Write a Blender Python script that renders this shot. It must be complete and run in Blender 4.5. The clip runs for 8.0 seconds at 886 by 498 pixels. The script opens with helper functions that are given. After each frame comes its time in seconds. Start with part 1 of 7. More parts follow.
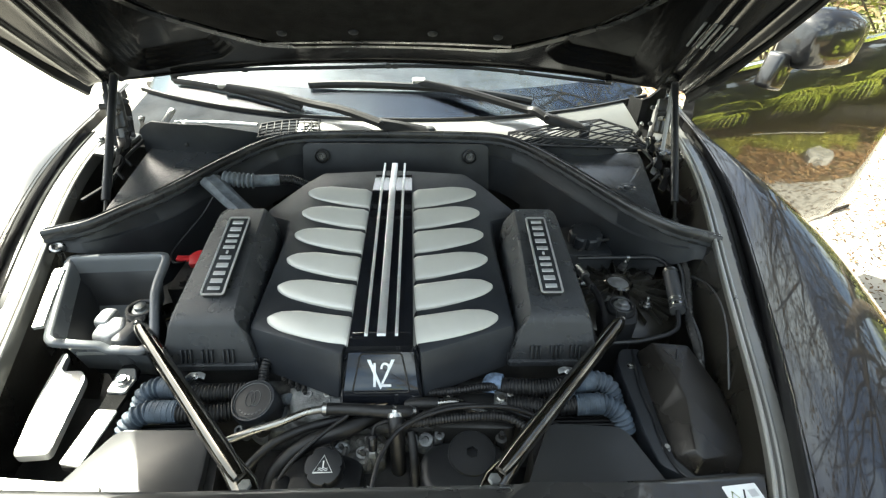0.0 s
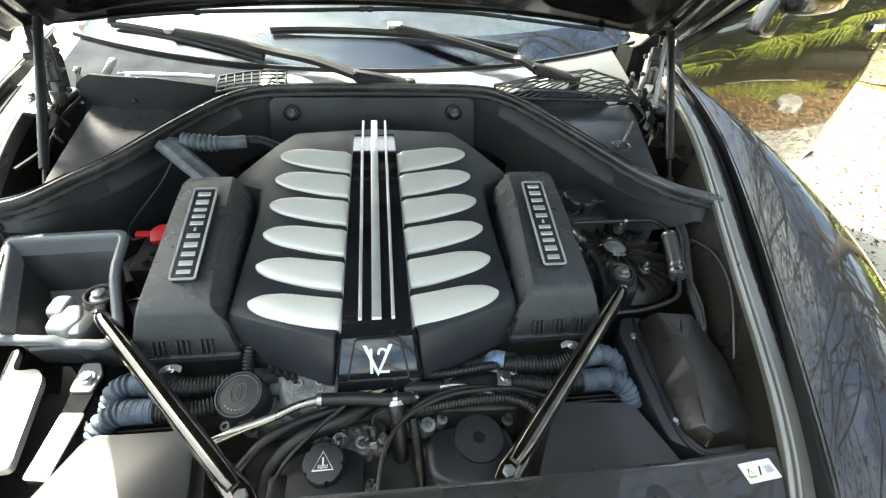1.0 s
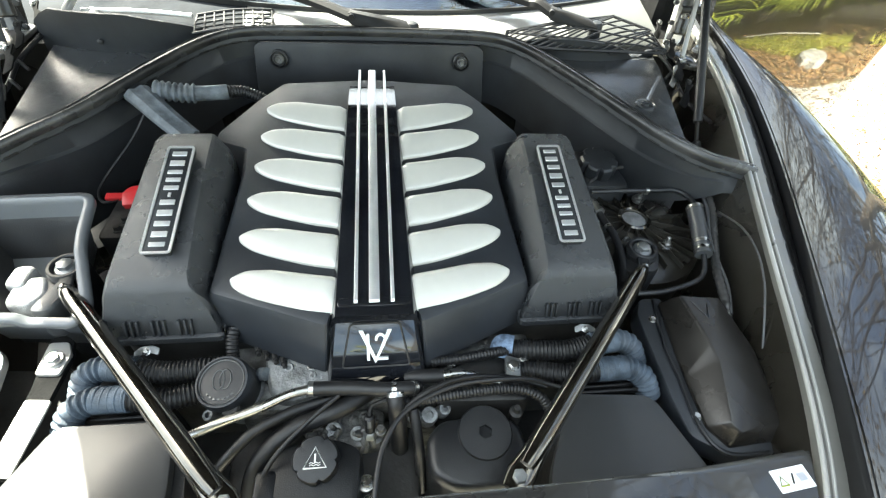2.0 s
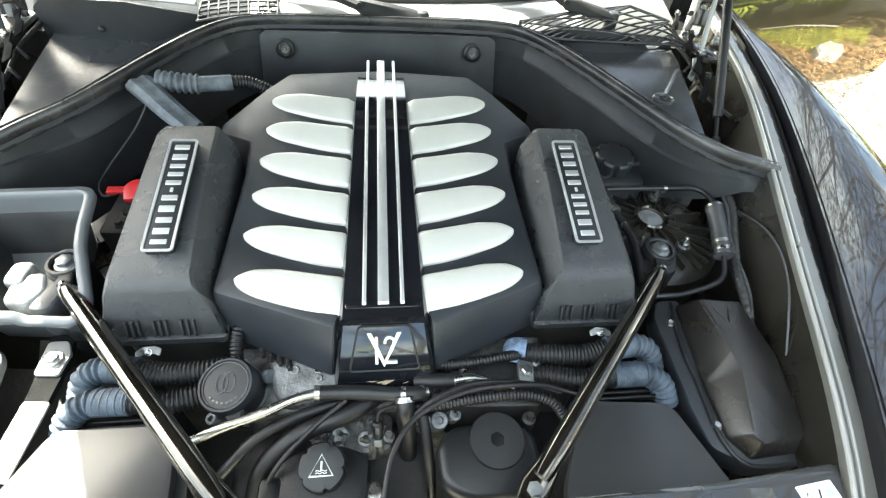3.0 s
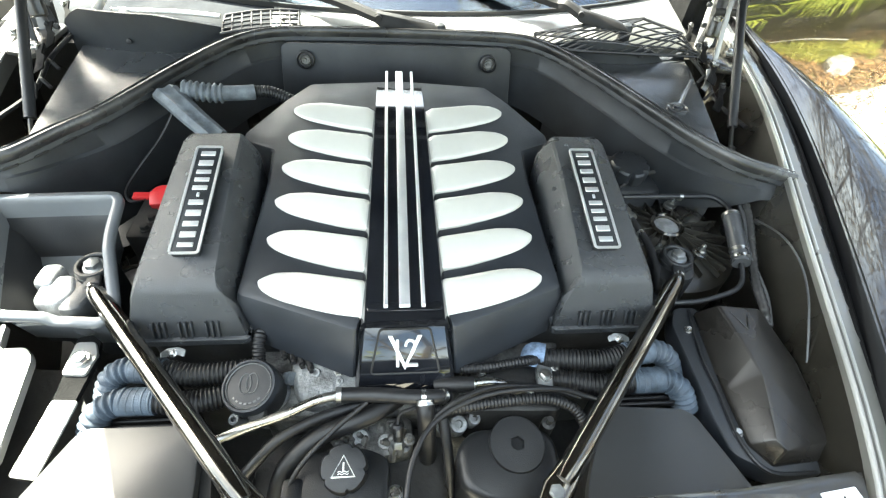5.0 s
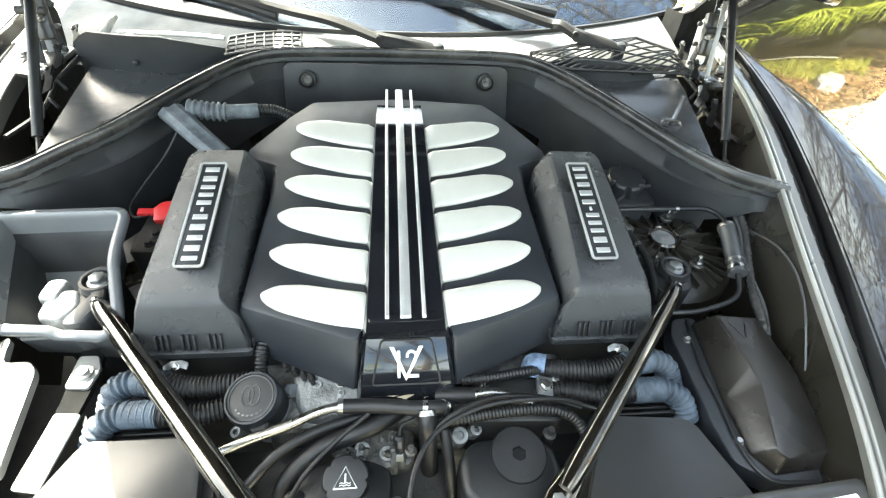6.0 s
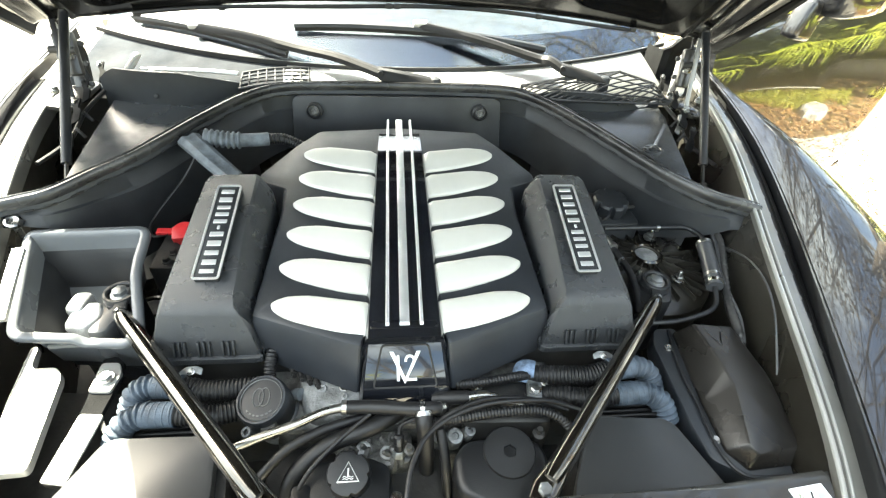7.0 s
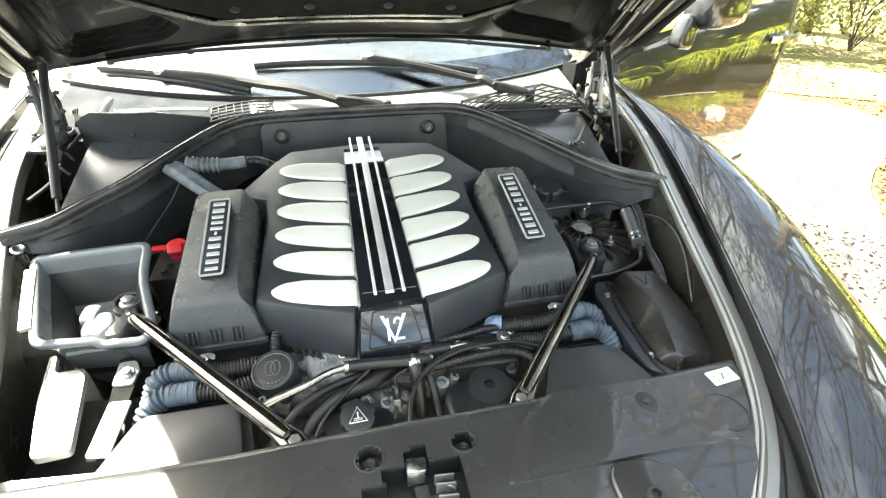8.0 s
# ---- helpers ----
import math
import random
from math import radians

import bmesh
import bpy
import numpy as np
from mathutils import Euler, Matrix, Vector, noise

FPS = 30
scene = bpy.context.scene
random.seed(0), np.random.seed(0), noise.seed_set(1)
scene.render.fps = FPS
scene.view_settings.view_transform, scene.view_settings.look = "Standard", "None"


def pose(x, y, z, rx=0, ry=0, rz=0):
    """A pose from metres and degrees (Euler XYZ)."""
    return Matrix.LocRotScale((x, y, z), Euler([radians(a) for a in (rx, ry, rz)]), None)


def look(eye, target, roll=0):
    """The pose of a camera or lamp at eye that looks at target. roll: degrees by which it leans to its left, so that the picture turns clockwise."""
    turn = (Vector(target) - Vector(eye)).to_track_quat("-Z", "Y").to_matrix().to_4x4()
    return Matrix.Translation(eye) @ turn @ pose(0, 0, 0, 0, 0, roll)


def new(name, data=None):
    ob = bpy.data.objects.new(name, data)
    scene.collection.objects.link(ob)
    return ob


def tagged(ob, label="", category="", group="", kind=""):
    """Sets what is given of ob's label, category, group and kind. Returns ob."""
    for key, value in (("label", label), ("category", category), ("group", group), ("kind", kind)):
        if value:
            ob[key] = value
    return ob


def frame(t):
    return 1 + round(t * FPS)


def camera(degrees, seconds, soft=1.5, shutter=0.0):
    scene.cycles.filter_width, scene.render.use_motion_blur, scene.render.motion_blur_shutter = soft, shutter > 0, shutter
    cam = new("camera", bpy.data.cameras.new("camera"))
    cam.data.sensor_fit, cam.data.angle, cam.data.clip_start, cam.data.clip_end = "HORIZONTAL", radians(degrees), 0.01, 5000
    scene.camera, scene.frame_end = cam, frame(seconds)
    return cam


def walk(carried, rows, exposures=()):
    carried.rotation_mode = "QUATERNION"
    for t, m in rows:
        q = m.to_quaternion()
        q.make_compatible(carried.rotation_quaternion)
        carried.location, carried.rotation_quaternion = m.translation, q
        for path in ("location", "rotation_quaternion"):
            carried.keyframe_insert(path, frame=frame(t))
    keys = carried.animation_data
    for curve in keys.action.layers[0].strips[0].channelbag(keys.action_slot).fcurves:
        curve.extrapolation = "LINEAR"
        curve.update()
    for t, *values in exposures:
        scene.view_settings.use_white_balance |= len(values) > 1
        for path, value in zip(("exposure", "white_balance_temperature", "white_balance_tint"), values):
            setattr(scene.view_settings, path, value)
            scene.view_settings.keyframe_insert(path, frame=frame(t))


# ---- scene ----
cam = camera(85.9, 8.0, soft=1.25)
PATH = [
    (0, (0.07, 0.02, 1.519), (0.164, 1.675, 0.4), 1.7),
    (0.5, (0.034, 0.066, 1.52), (0.193, 1.666, 0.33), 2.3),
    (1, (0.021, 0.11, 1.51), (0.254, 1.623, 0.223), 3.6),
    (1.5, (0.026, 0.159, 1.487), (0.284, 1.585, 0.108), 4.9),
    (2, (0.018, 0.203, 1.478), (0.259, 1.575, 0.043), 5.5),
    (3.5, (0.008, 0.234, 1.463), (0.228, 1.581, 0.001), 5.6),
    (4, (0.002, 0.234, 1.463), (0.213, 1.585, 0.004), 5.5),
    (4.5, (-0.007, 0.229, 1.463), (0.19, 1.596, 0.016), 5.3),
    (6, (-0.013, 0.204, 1.464), (0.185, 1.646, 0.093), 4.4),
    (6.5, (-0.015, 0.199, 1.468), (0.185, 1.675, 0.133), 4.4),
    (7, (-0.012, 0.138, 1.491), (0.185, 1.661, 0.209), 3.9),
    (7.5, (-0.024, 0.039, 1.503), (0.245, 1.601, 0.283), 3.2),
    (8, (-0.07, -0.043, 1.502), (0.325, 1.538, 0.341), 1.6),
]
EXPOSURES = [(0.0, 2.31, 6300, 0), (0.5, 2.56, 6300, 0), (1.0, 2.70, 6310, 0), (2.0, 3.08, 6320, 0), (3.5, 3.42, 6320, 0), (4.5, 3.53, 6330, 0), (6.0, 3.53, 6400, 0), (6.5, 3.48, 6500, 0), (8.0, 3.42, 6660, 0)]
walk(cam, [(t, look(eye, target, roll)) for t, eye, target, roll in PATH], EXPOSURES)


# ---- world and light ----
SUN_AZ, SUN_EL = radians(-46.5), radians(45.5)   # azimuth from +y towards +x
world = bpy.data.worlds.new("sky")
scene.world = world
world.use_nodes = True
wt = world.node_tree
sky = wt.nodes.new("ShaderNodeTexSky")
sky.sky_type = "NISHITA"
sky.sun_disc = False
sky.sun_elevation = SUN_EL
sky.sun_rotation = SUN_AZ
sky.dust_density = 6.5
# broken white cloud over the blue
tc = wt.nodes.new("ShaderNodeTexCoord")
cl = wt.nodes.new("ShaderNodeTexNoise")
cl.inputs["Scale"].default_value = 2.3
cl.inputs["Detail"].default_value = 6
cr = wt.nodes.new("ShaderNodeValToRGB")
cr.color_ramp.elements[0].position = 0.47
cr.color_ramp.elements[1].position = 0.62
mixc = wt.nodes.new("ShaderNodeMix")
mixc.data_type = "RGBA"
mixc.inputs["B"].default_value = (6.7, 6.9, 7.0, 1)
wt.links.new(tc.outputs["Generated"], cl.inputs["Vector"])
wt.links.new(cl.outputs["Fac"], cr.inputs["Fac"])
wt.links.new(cr.outputs["Color"], mixc.inputs["Factor"])
wt.links.new(sky.outputs["Color"], mixc.inputs["A"])
wt.links.new(mixc.outputs["Result"], wt.nodes["Background"].inputs["Color"])
wt.nodes["Background"].inputs["Strength"].default_value = 0.10

sun_data = bpy.data.lights.new("sun", "SUN")
sun_data.energy = 5.0
sun_data.angle = radians(0.6)
sun_data.color = (1.0, 0.93, 0.81)
sun_dir = Vector((math.sin(SUN_AZ) * math.cos(SUN_EL), math.cos(SUN_AZ) * math.cos(SUN_EL), math.sin(SUN_EL)))
sun = new("sun", sun_data)
sun.matrix_world = look(sun_dir * 20, (0, 0, 0))


# ---- materials ----
def material(name, color, rough=0.5, metal=0.0, coat=0.0, var=0.25, scale=30.0, bump=0.0, bscale=300.0,
             color2=None, dust=0.0, dust_col=(0.30, 0.29, 0.27), spec=0.5, rvar=0.12, cior=1.5):
    """Principled surface: colour that wanders at a coarse and a fine scale, grain relief, thin dust on top."""
    m = bpy.data.materials.new(name)
    m.use_nodes = True
    nt = m.node_tree
    p = nt.nodes["Principled BSDF"]
    co = nt.nodes.new("ShaderNodeTexCoord").outputs["Object"]

    def tex(s, d=4.0):
        n = nt.nodes.new("ShaderNodeTexNoise")
        n.inputs["Scale"].default_value = s
        n.inputs["Detail"].default_value = d
        nt.links.new(co, n.inputs["Vector"])
        return n.outputs["Fac"]

    def ramp(sock, a, b, ca, cb):
        n = nt.nodes.new("ShaderNodeValToRGB")
        n.color_ramp.elements[0].position, n.color_ramp.elements[1].position = a, b
        n.color_ramp.elements[0].color, n.color_ramp.elements[1].color = (*ca, 1), (*cb, 1)
        nt.links.new(sock, n.inputs["Fac"])
        return n.outputs["Color"]

    def mix(f, a, b, mode="MIX"):
        n = nt.nodes.new("ShaderNodeMix")
        n.data_type = "RGBA"
        n.blend_type = mode
        for key, v in (("Factor", f), ("A", a), ("B", b)):
            if isinstance(v, (int, float)):
                n.inputs[key].default_value = v
            elif isinstance(v, tuple):
                n.inputs[key].default_value = (*v, 1)
            else:
                nt.links.new(v, n.inputs[key])
        return n.outputs["Result"]

    c2 = color2 or tuple(min(1, c * (1 + var) + 0.002) for c in color)
    c1 = tuple(c * (1 - var) for c in color) if color2 is None else color
    col = ramp(tex(scale), 0.35, 0.68, c1, c2)
    fine = ramp(tex(scale * 12, 2), 0.3, 0.7, (1 - var * 0.5,) * 3, (1, 1, 1))
    col = mix(1.0, col, fine, "MULTIPLY")
    if dust:
        f = ramp(tex(scale * 0.45, 8), 0.42, 0.85, (0, 0, 0), (dust,) * 3)
        col = mix(f, col, dust_col)
    nt.links.new(col, p.inputs["Base Color"])
    r = ramp(tex(scale * 0.8, 6), 0.3, 0.7, (max(0.02, rough - rvar),) * 3, (min(1, rough + rvar),) * 3)
    nt.links.new(r, p.inputs["Roughness"])
    p.inputs["Metallic"].default_value = metal
    p.inputs["Coat Weight"].default_value = coat
    p.inputs["Coat Roughness"].default_value = 0.03
    p.inputs["Coat IOR"].default_value = cior
    p.inputs["Specular IOR Level"].default_value = spec
    if bump:
        b = nt.nodes.new("ShaderNodeBump")
        b.inputs["Strength"].default_value = bump
        b.inputs["Distance"].default_value = 0.002
        nt.links.new(tex(bscale, 3), b.inputs["Height"])
        nt.links.new(b.outputs["Normal"], p.inputs["Normal"])
    return m


M_DEEP = material("deep_black_plastic", (0.010, 0.011, 0.013), 0.40, var=0.2, scale=14, bump=0.2, bscale=700, dust=0.06)
M_COVER = material("grained_black_plastic", (0.019, 0.022, 0.027), 0.44, var=0.2, scale=9, bump=0.25, bscale=900, dust=0.05)
M_BOX = material("satin_grey_black_plastic", (0.026, 0.0285, 0.032), 0.29, metal=0.12, var=0.08, scale=40, rvar=0.04, bump=0.6, bscale=900, dust=0.02, spec=0.8)
M_TRIM = material("matt_black_trim", (0.015, 0.017, 0.020), 0.46, var=0.25, scale=12, bump=0.25, bscale=500, dust=0.05)
M_LID = material("smooth_lid_plastic", (0.042, 0.045, 0.048), 0.24, var=0.08, scale=6, bump=0.06, bscale=700, dust=0.05, spec=0.8, rvar=0.04)
M_PLATE = material("dark_grey_panel", (0.036, 0.0375, 0.039), 0.36, var=0.06, scale=8, bump=0.06, bscale=900, dust=0.0, rvar=0.03)
M_SLAM = material("glossy_dark_panel", (0.028, 0.028, 0.0275), 0.28, coat=0.75, var=0.10, scale=8, bump=0.03, bscale=40, dust=0.0, spec=0.4, rvar=0.025)
M_DUCT = material("moulded_duct_grey", (0.05, 0.053, 0.058), 0.40, var=0.2, scale=7, bump=0.2, bscale=400, dust=0.2)
M_TUB = material("pale_moulded_tub", (0.105, 0.113, 0.122), 0.30, var=0.10, scale=7, bump=0.1, bscale=400, dust=0.1, spec=0.7, rvar=0.05)
M_BOXLID = material("moulded_box_lid", (0.012, 0.011, 0.010), 0.30, var=0.2, scale=10, bump=0.15, bscale=700, dust=0.10, dust_col=(0.16, 0.14, 0.11))
M_RUBBER = material("rubber", (0.006, 0.006, 0.007), 0.46, var=0.3, scale=20, bump=0.15, bscale=260, dust=0.05)
M_SEAL = material("dusty_rubber_seal", (0.026, 0.026, 0.027), 0.24, var=0.3, scale=18, bump=0.2, bscale=400, dust=0.22)
M_GLOSS = material("piano_black", (0.006, 0.007, 0.010), 0.10, coat=1.0, var=0.2, scale=14, rvar=0.04, dust=0.03)
M_DARK = material("grimy_black_metal", (0.014, 0.014, 0.014), 0.6, var=0.5, scale=18, bump=0.4, bscale=120, dust=0.2, dust_col=(0.14, 0.13, 0.11))
M_SILVER = material("satin_silver_paint", (0.61, 0.60, 0.545), 0.33, metal=0.22, var=0.04, scale=6, rvar=0.05, bump=0.05, bscale=800)
M_CHROME = material("brushed_chrome", (0.80, 0.81, 0.82), 0.16, metal=1.0, var=0.06, scale=20, rvar=0.06)
M_BRIGHT = material("satin_bright_metal", (0.86, 0.87, 0.87), 0.42, metal=0.8, var=0.05, scale=30, rvar=0.06)
M_ALU = material("cast_aluminium", (0.34, 0.35, 0.36), 0.5, metal=0.5, var=0.35, scale=45, bump=0.5, bscale=420, dust=0.3, dust_col=(0.25, 0.24, 0.22))
M_TUBE = material("bare_aluminium_tube", (0.40, 0.395, 0.37), 0.28, metal=1.0, var=0.2, scale=25, dust=0.15)
M_BRACE = material("gloss_black_tube", (0.15, 0.138, 0.116), 0.10, metal=0.95, coat=0.6, var=0.3, scale=12, rvar=0.05)
M_PAINT = material("black_car_paint", (0.004, 0.004, 0.005), 0.45, coat=1.0, var=0.2, scale=4, rvar=0.03, bump=0.35, bscale=9, spec=0.3, cior=1.65)
M_HOOD = material("gloss_black_underside", (0.0035, 0.0035, 0.0035), 0.22, coat=0.13, spec=0.18, var=0.3, scale=6, rvar=0.05, bump=0.04, bscale=30)
M_RAIL = material("silver_body_paint", (0.50, 0.495, 0.47), 0.32, metal=0.4, coat=0.6, var=0.08, scale=5, rvar=0.06, dust=0.12)
M_SIDE = material("dull_silver_rail_paint", (0.26, 0.255, 0.235), 0.32, metal=0.55, coat=0.5, var=0.1, scale=5, rvar=0.06, dust=0.15)
M_ARM = material("powder_coated_black", (0.011, 0.011, 0.012), 0.55, var=0.2, scale=20, bump=0.1, bscale=500, dust=0.06, spec=0.3)
M_CHANNEL = material("black_shut_channel", (0.008, 0.008, 0.008), 0.42, var=0.3, scale=9, bump=0.1, bscale=200, dust=0.04)
M_INNER = material("black_inner_panel", (0.018, 0.016, 0.012), 0.30, coat=0.3, var=0.35, scale=6, bump=0.1, bscale=60, dust=0.2)
M_HOSE = material("dusty_grey_hose", (0.052, 0.072, 0.098), 0.6, var=0.45, scale=38, bump=0.4, bscale=300, dust=0.4, dust_col=(0.22, 0.26, 0.31))
M_BELLOW = material("dusty_grey_bellows", (0.11, 0.125, 0.14), 0.65, var=0.4, scale=40, bump=0.4, bscale=300, dust=0.4, dust_col=(0.30, 0.32, 0.34))
M_COWL = material("weathered_cowl_plastic", (0.036, 0.040, 0.046), 0.9, var=0.2, scale=14, bump=0.3, bscale=300, dust=0.1, spec=0.06)
M_SCUTTLE = material("dull_scuttle_grey", (0.095, 0.098, 0.093), 0.5, var=0.08, scale=8, bump=0.08, bscale=400, dust=0.1)
M_MULCH = material("near_black_mulch", (0.007, 0.005, 0.003), 0.95, var=0.5, scale=6, bump=1.0, bscale=50, color2=(0.030, 0.020, 0.011), spec=0.1)
M_CLOTH = material("woven_blue_tape", (0.16, 0.22, 0.32), 0.8, var=0.5, scale=90, bump=0.7, bscale=500)
M_RED = material("red_terminal_cap", (0.62, 0.03, 0.035), 0.4, var=0.12, scale=30)
M_WHITE = material("white_print", (0.82, 0.83, 0.82), 0.5, var=0.05, scale=30)
M_STEEL = material("zinc_plated_steel", (0.48, 0.48, 0.465), 0.3, metal=1.0, var=0.15, scale=60)
M_BOLT = material("dull_zinc_bolt", (0.30, 0.31, 0.31), 0.42, metal=0.8, var=0.2, scale=70)
M_PAD = material("felt_and_shade_black", (0.006, 0.006, 0.006), 0.9, var=0.35, scale=25, bump=0.6, bscale=300, spec=0.15)
M_LINE = material("chrome_edge_print", (0.62, 0.62, 0.62), 0.3, metal=0.8, var=0.05, scale=40)
M_ETCH = material("dull_engraving", (0.15, 0.15, 0.15), 0.4, metal=0.3, var=0.1, scale=40)
M_STONE = material("pale_limestone", (0.42, 0.40, 0.35), 0.85, var=0.25, scale=8, bump=0.8, bscale=60)
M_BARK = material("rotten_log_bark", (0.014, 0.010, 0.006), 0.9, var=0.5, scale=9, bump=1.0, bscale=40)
M_TREE = material("grey_bark", (0.10, 0.078, 0.055), 0.9, var=0.4, scale=7, bump=1.0, bscale=30)
M_FROND = material("palm_frond_green", (0.26, 0.33, 0.030), 0.45, var=0.4, scale=5, color2=(0.50, 0.50, 0.07))
M_LEAF = material("green_leaf", (0.14, 0.17, 0.033), 0.55, var=0.5, scale=1.5, color2=(0.32, 0.32, 0.09))
M_DRY = material("dry_oak_leaf", (0.13, 0.060, 0.020), 0.8, var=0.5, scale=9, color2=(0.36, 0.21, 0.08))
# dry leaf again, colour lowered so direct sun does not bleach it white
M_DRY_DARK = material("darkened_dry_leaf", (0.045, 0.022, 0.009), 0.85, var=0.5, scale=9, color2=(0.15, 0.085, 0.035))
M_OAK = material("withered_oak_leaf", (0.26, 0.17, 0.06), 0.7, var=0.5, scale=2, color2=(0.42, 0.33, 0.13))
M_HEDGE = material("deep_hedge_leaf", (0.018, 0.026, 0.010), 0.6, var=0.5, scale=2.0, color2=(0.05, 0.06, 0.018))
M_GRASS = material("short_grass", (0.22, 0.24, 0.025), 0.7, var=0.4, scale=3, color2=(0.46, 0.42, 0.07))
M_HOUSING = material("rough_cast_housing", (0.27, 0.28, 0.285), 0.55, metal=0.4, var=0.5, scale=30, bump=1.0, bscale=170, dust=0.4, dust_col=(0.11, 0.10, 0.085))
M_CAST = material("raw_dirty_casting", (0.15, 0.15, 0.145), 0.5, metal=0.5, var=0.6, scale=40, bump=1.0, bscale=140, dust=0.3, dust_col=(0.12, 0.10, 0.08))


def ground_material(name, a, b, c, scale, bump):
    m = bpy.data.materials.new(name)
    m.use_nodes = True
    nt = m.node_tree
    p = nt.nodes["Principled BSDF"]
    p.inputs["Roughness"].default_value = 0.92
    co = nt.nodes.new("ShaderNodeTexCoord").outputs["Object"]
    v = nt.nodes.new("ShaderNodeTexVoronoi")
    v.inputs["Scale"].default_value = scale
    nt.links.new(co, v.inputs["Vector"])
    n1 = nt.nodes.new("ShaderNodeTexNoise")
    n1.inputs["Scale"].default_value = 0.9
    n1.inputs["Detail"].default_value = 8
    nt.links.new(co, n1.inputs["Vector"])
    sep = nt.nodes.new("ShaderNodeSeparateColor")
    nt.links.new(v.outputs["Color"], sep.inputs["Color"])
    r1 = nt.nodes.new("ShaderNodeValToRGB")
    r1.color_ramp.elements[0].color, r1.color_ramp.elements[1].color = (*a, 1), (*b, 1)
    nt.links.new(sep.outputs["Red"], r1.inputs["Fac"])
    r2 = nt.nodes.new("ShaderNodeValToRGB")
    r2.color_ramp.elements[0].position, r2.color_ramp.elements[1].position = 0.42, 0.62
    nt.links.new(n1.outputs["Fac"], r2.inputs["Fac"])
    mx = nt.nodes.new("ShaderNodeMix")
    mx.data_type = "RGBA"
    nt.links.new(r2.outputs["Color"], mx.inputs["Factor"])
    nt.links.new(r1.outputs["Color"], mx.inputs["A"])
    mx.inputs["B"].default_value = (*c, 1)
    nt.links.new(mx.outputs["Result"], p.inputs["Base Color"])
    bp = nt.nodes.new("ShaderNodeBump")
    bp.inputs["Strength"].default_value = bump
    bp.inputs["Distance"].default_value = 0.03
    nt.links.new(v.outputs["Distance"], bp.inputs["Height"])
    nt.links.new(bp.outputs["Normal"], p.inputs["Normal"])
    return m


M_GROUND = ground_material("leaf_litter_soil", (0.11, 0.058, 0.022), (0.28, 0.17, 0.07), (0.10, 0.10, 0.035), 26, 0.8)
M_LAWN = ground_material("dry_thin_lawn", (0.16, 0.125, 0.06), (0.32, 0.27, 0.15), (0.18, 0.19, 0.06), 34, 0.7)
M_CONCRETE = material("sun_bleached_concrete", (0.38, 0.355, 0.305), 0.9, var=0.14, scale=3, bump=0.4, bscale=90, dust=0.25, dust_col=(0.40, 0.35, 0.27))


def glass_material():
    m = bpy.data.materials.new("windscreen_glass")
    m.use_nodes = True
    p = m.node_tree.nodes["Principled BSDF"]
    p.inputs["Base Color"].default_value = (0.78, 0.86, 0.90, 1)
    p.inputs["Roughness"].default_value = 0.02
    p.inputs["Transmission Weight"].default_value = 1.0
    p.inputs["IOR"].default_value = 1.5
    return m


M_GLASS = glass_material()


# ---- mesh helpers ----
def faces_from(bm, verts, polys):
    vs = [bm.verts.new(v) for v in verts]
    for f in polys:
        bm.faces.new([vs[i] for i in f])
    return vs


def loft(bm, rings, caps=True, closed=True):
    rows = [[bm.verts.new(v) for v in r] for r in rings]
    n = len(rows[0])
    for a, b in zip(rows, rows[1:]):
        for i in range(n if closed else n - 1):
            j = (i + 1) % n
            bm.faces.new((a[i], a[j], b[j], b[i]))
    if caps and closed:
        bm.faces.new(list(reversed(rows[0])))
        bm.faces.new(rows[-1])
    return bm


def box(bm, c, s, m=None, bevel=0.0, seg=2):
    got = bmesh.ops.create_cube(bm, size=1.0)
    vs = got["verts"]
    bmesh.ops.scale(bm, vec=s, verts=vs)
    if bevel:
        es = list({e for v in vs for e in v.link_edges})
        vs = list({v for f in bmesh.ops.bevel(bm, geom=es, offset=bevel, segments=seg, affect="EDGES", profile=0.5)["faces"] for v in f.verts} | {v for v in vs if v.is_valid})
    bmesh.ops.transform(bm, matrix=Matrix.Translation(c) @ (m or Matrix()), verts=vs)
    return bm


def prism(bm, poly, z0, z1, m=None, bevel=0.0, seg=2):
    """Upright prism on the polygon poly (x, y), its top edge rounded by bevel."""
    m = m or Matrix()
    area = sum(a[0] * b[1] - b[0] * a[1] for a, b in zip(poly, poly[1:] + poly[:1]))
    poly = poly if area > 0 else poly[::-1]
    rings = [[m @ Vector((x, y, z0)) for x, y in poly]]
    if bevel:
        cx = sum(p[0] for p in poly) / len(poly)
        cy = sum(p[1] for p in poly) / len(poly)
        r = max(max(abs(p[0] - cx) for p in poly), max(abs(p[1] - cy) for p in poly))
        for k in range(seg + 1):
            a = math.pi / 2 * k / seg
            f = 1 - bevel * (1 - math.cos(a)) / r
            rings.append([m @ Vector((cx + (x - cx) * f, cy + (y - cy) * f, z1 - bevel * (1 - math.sin(a)))) for x, y in poly])
    else:
        rings.append([m @ Vector((x, y, z1)) for x, y in poly])
    return loft(bm, rings)


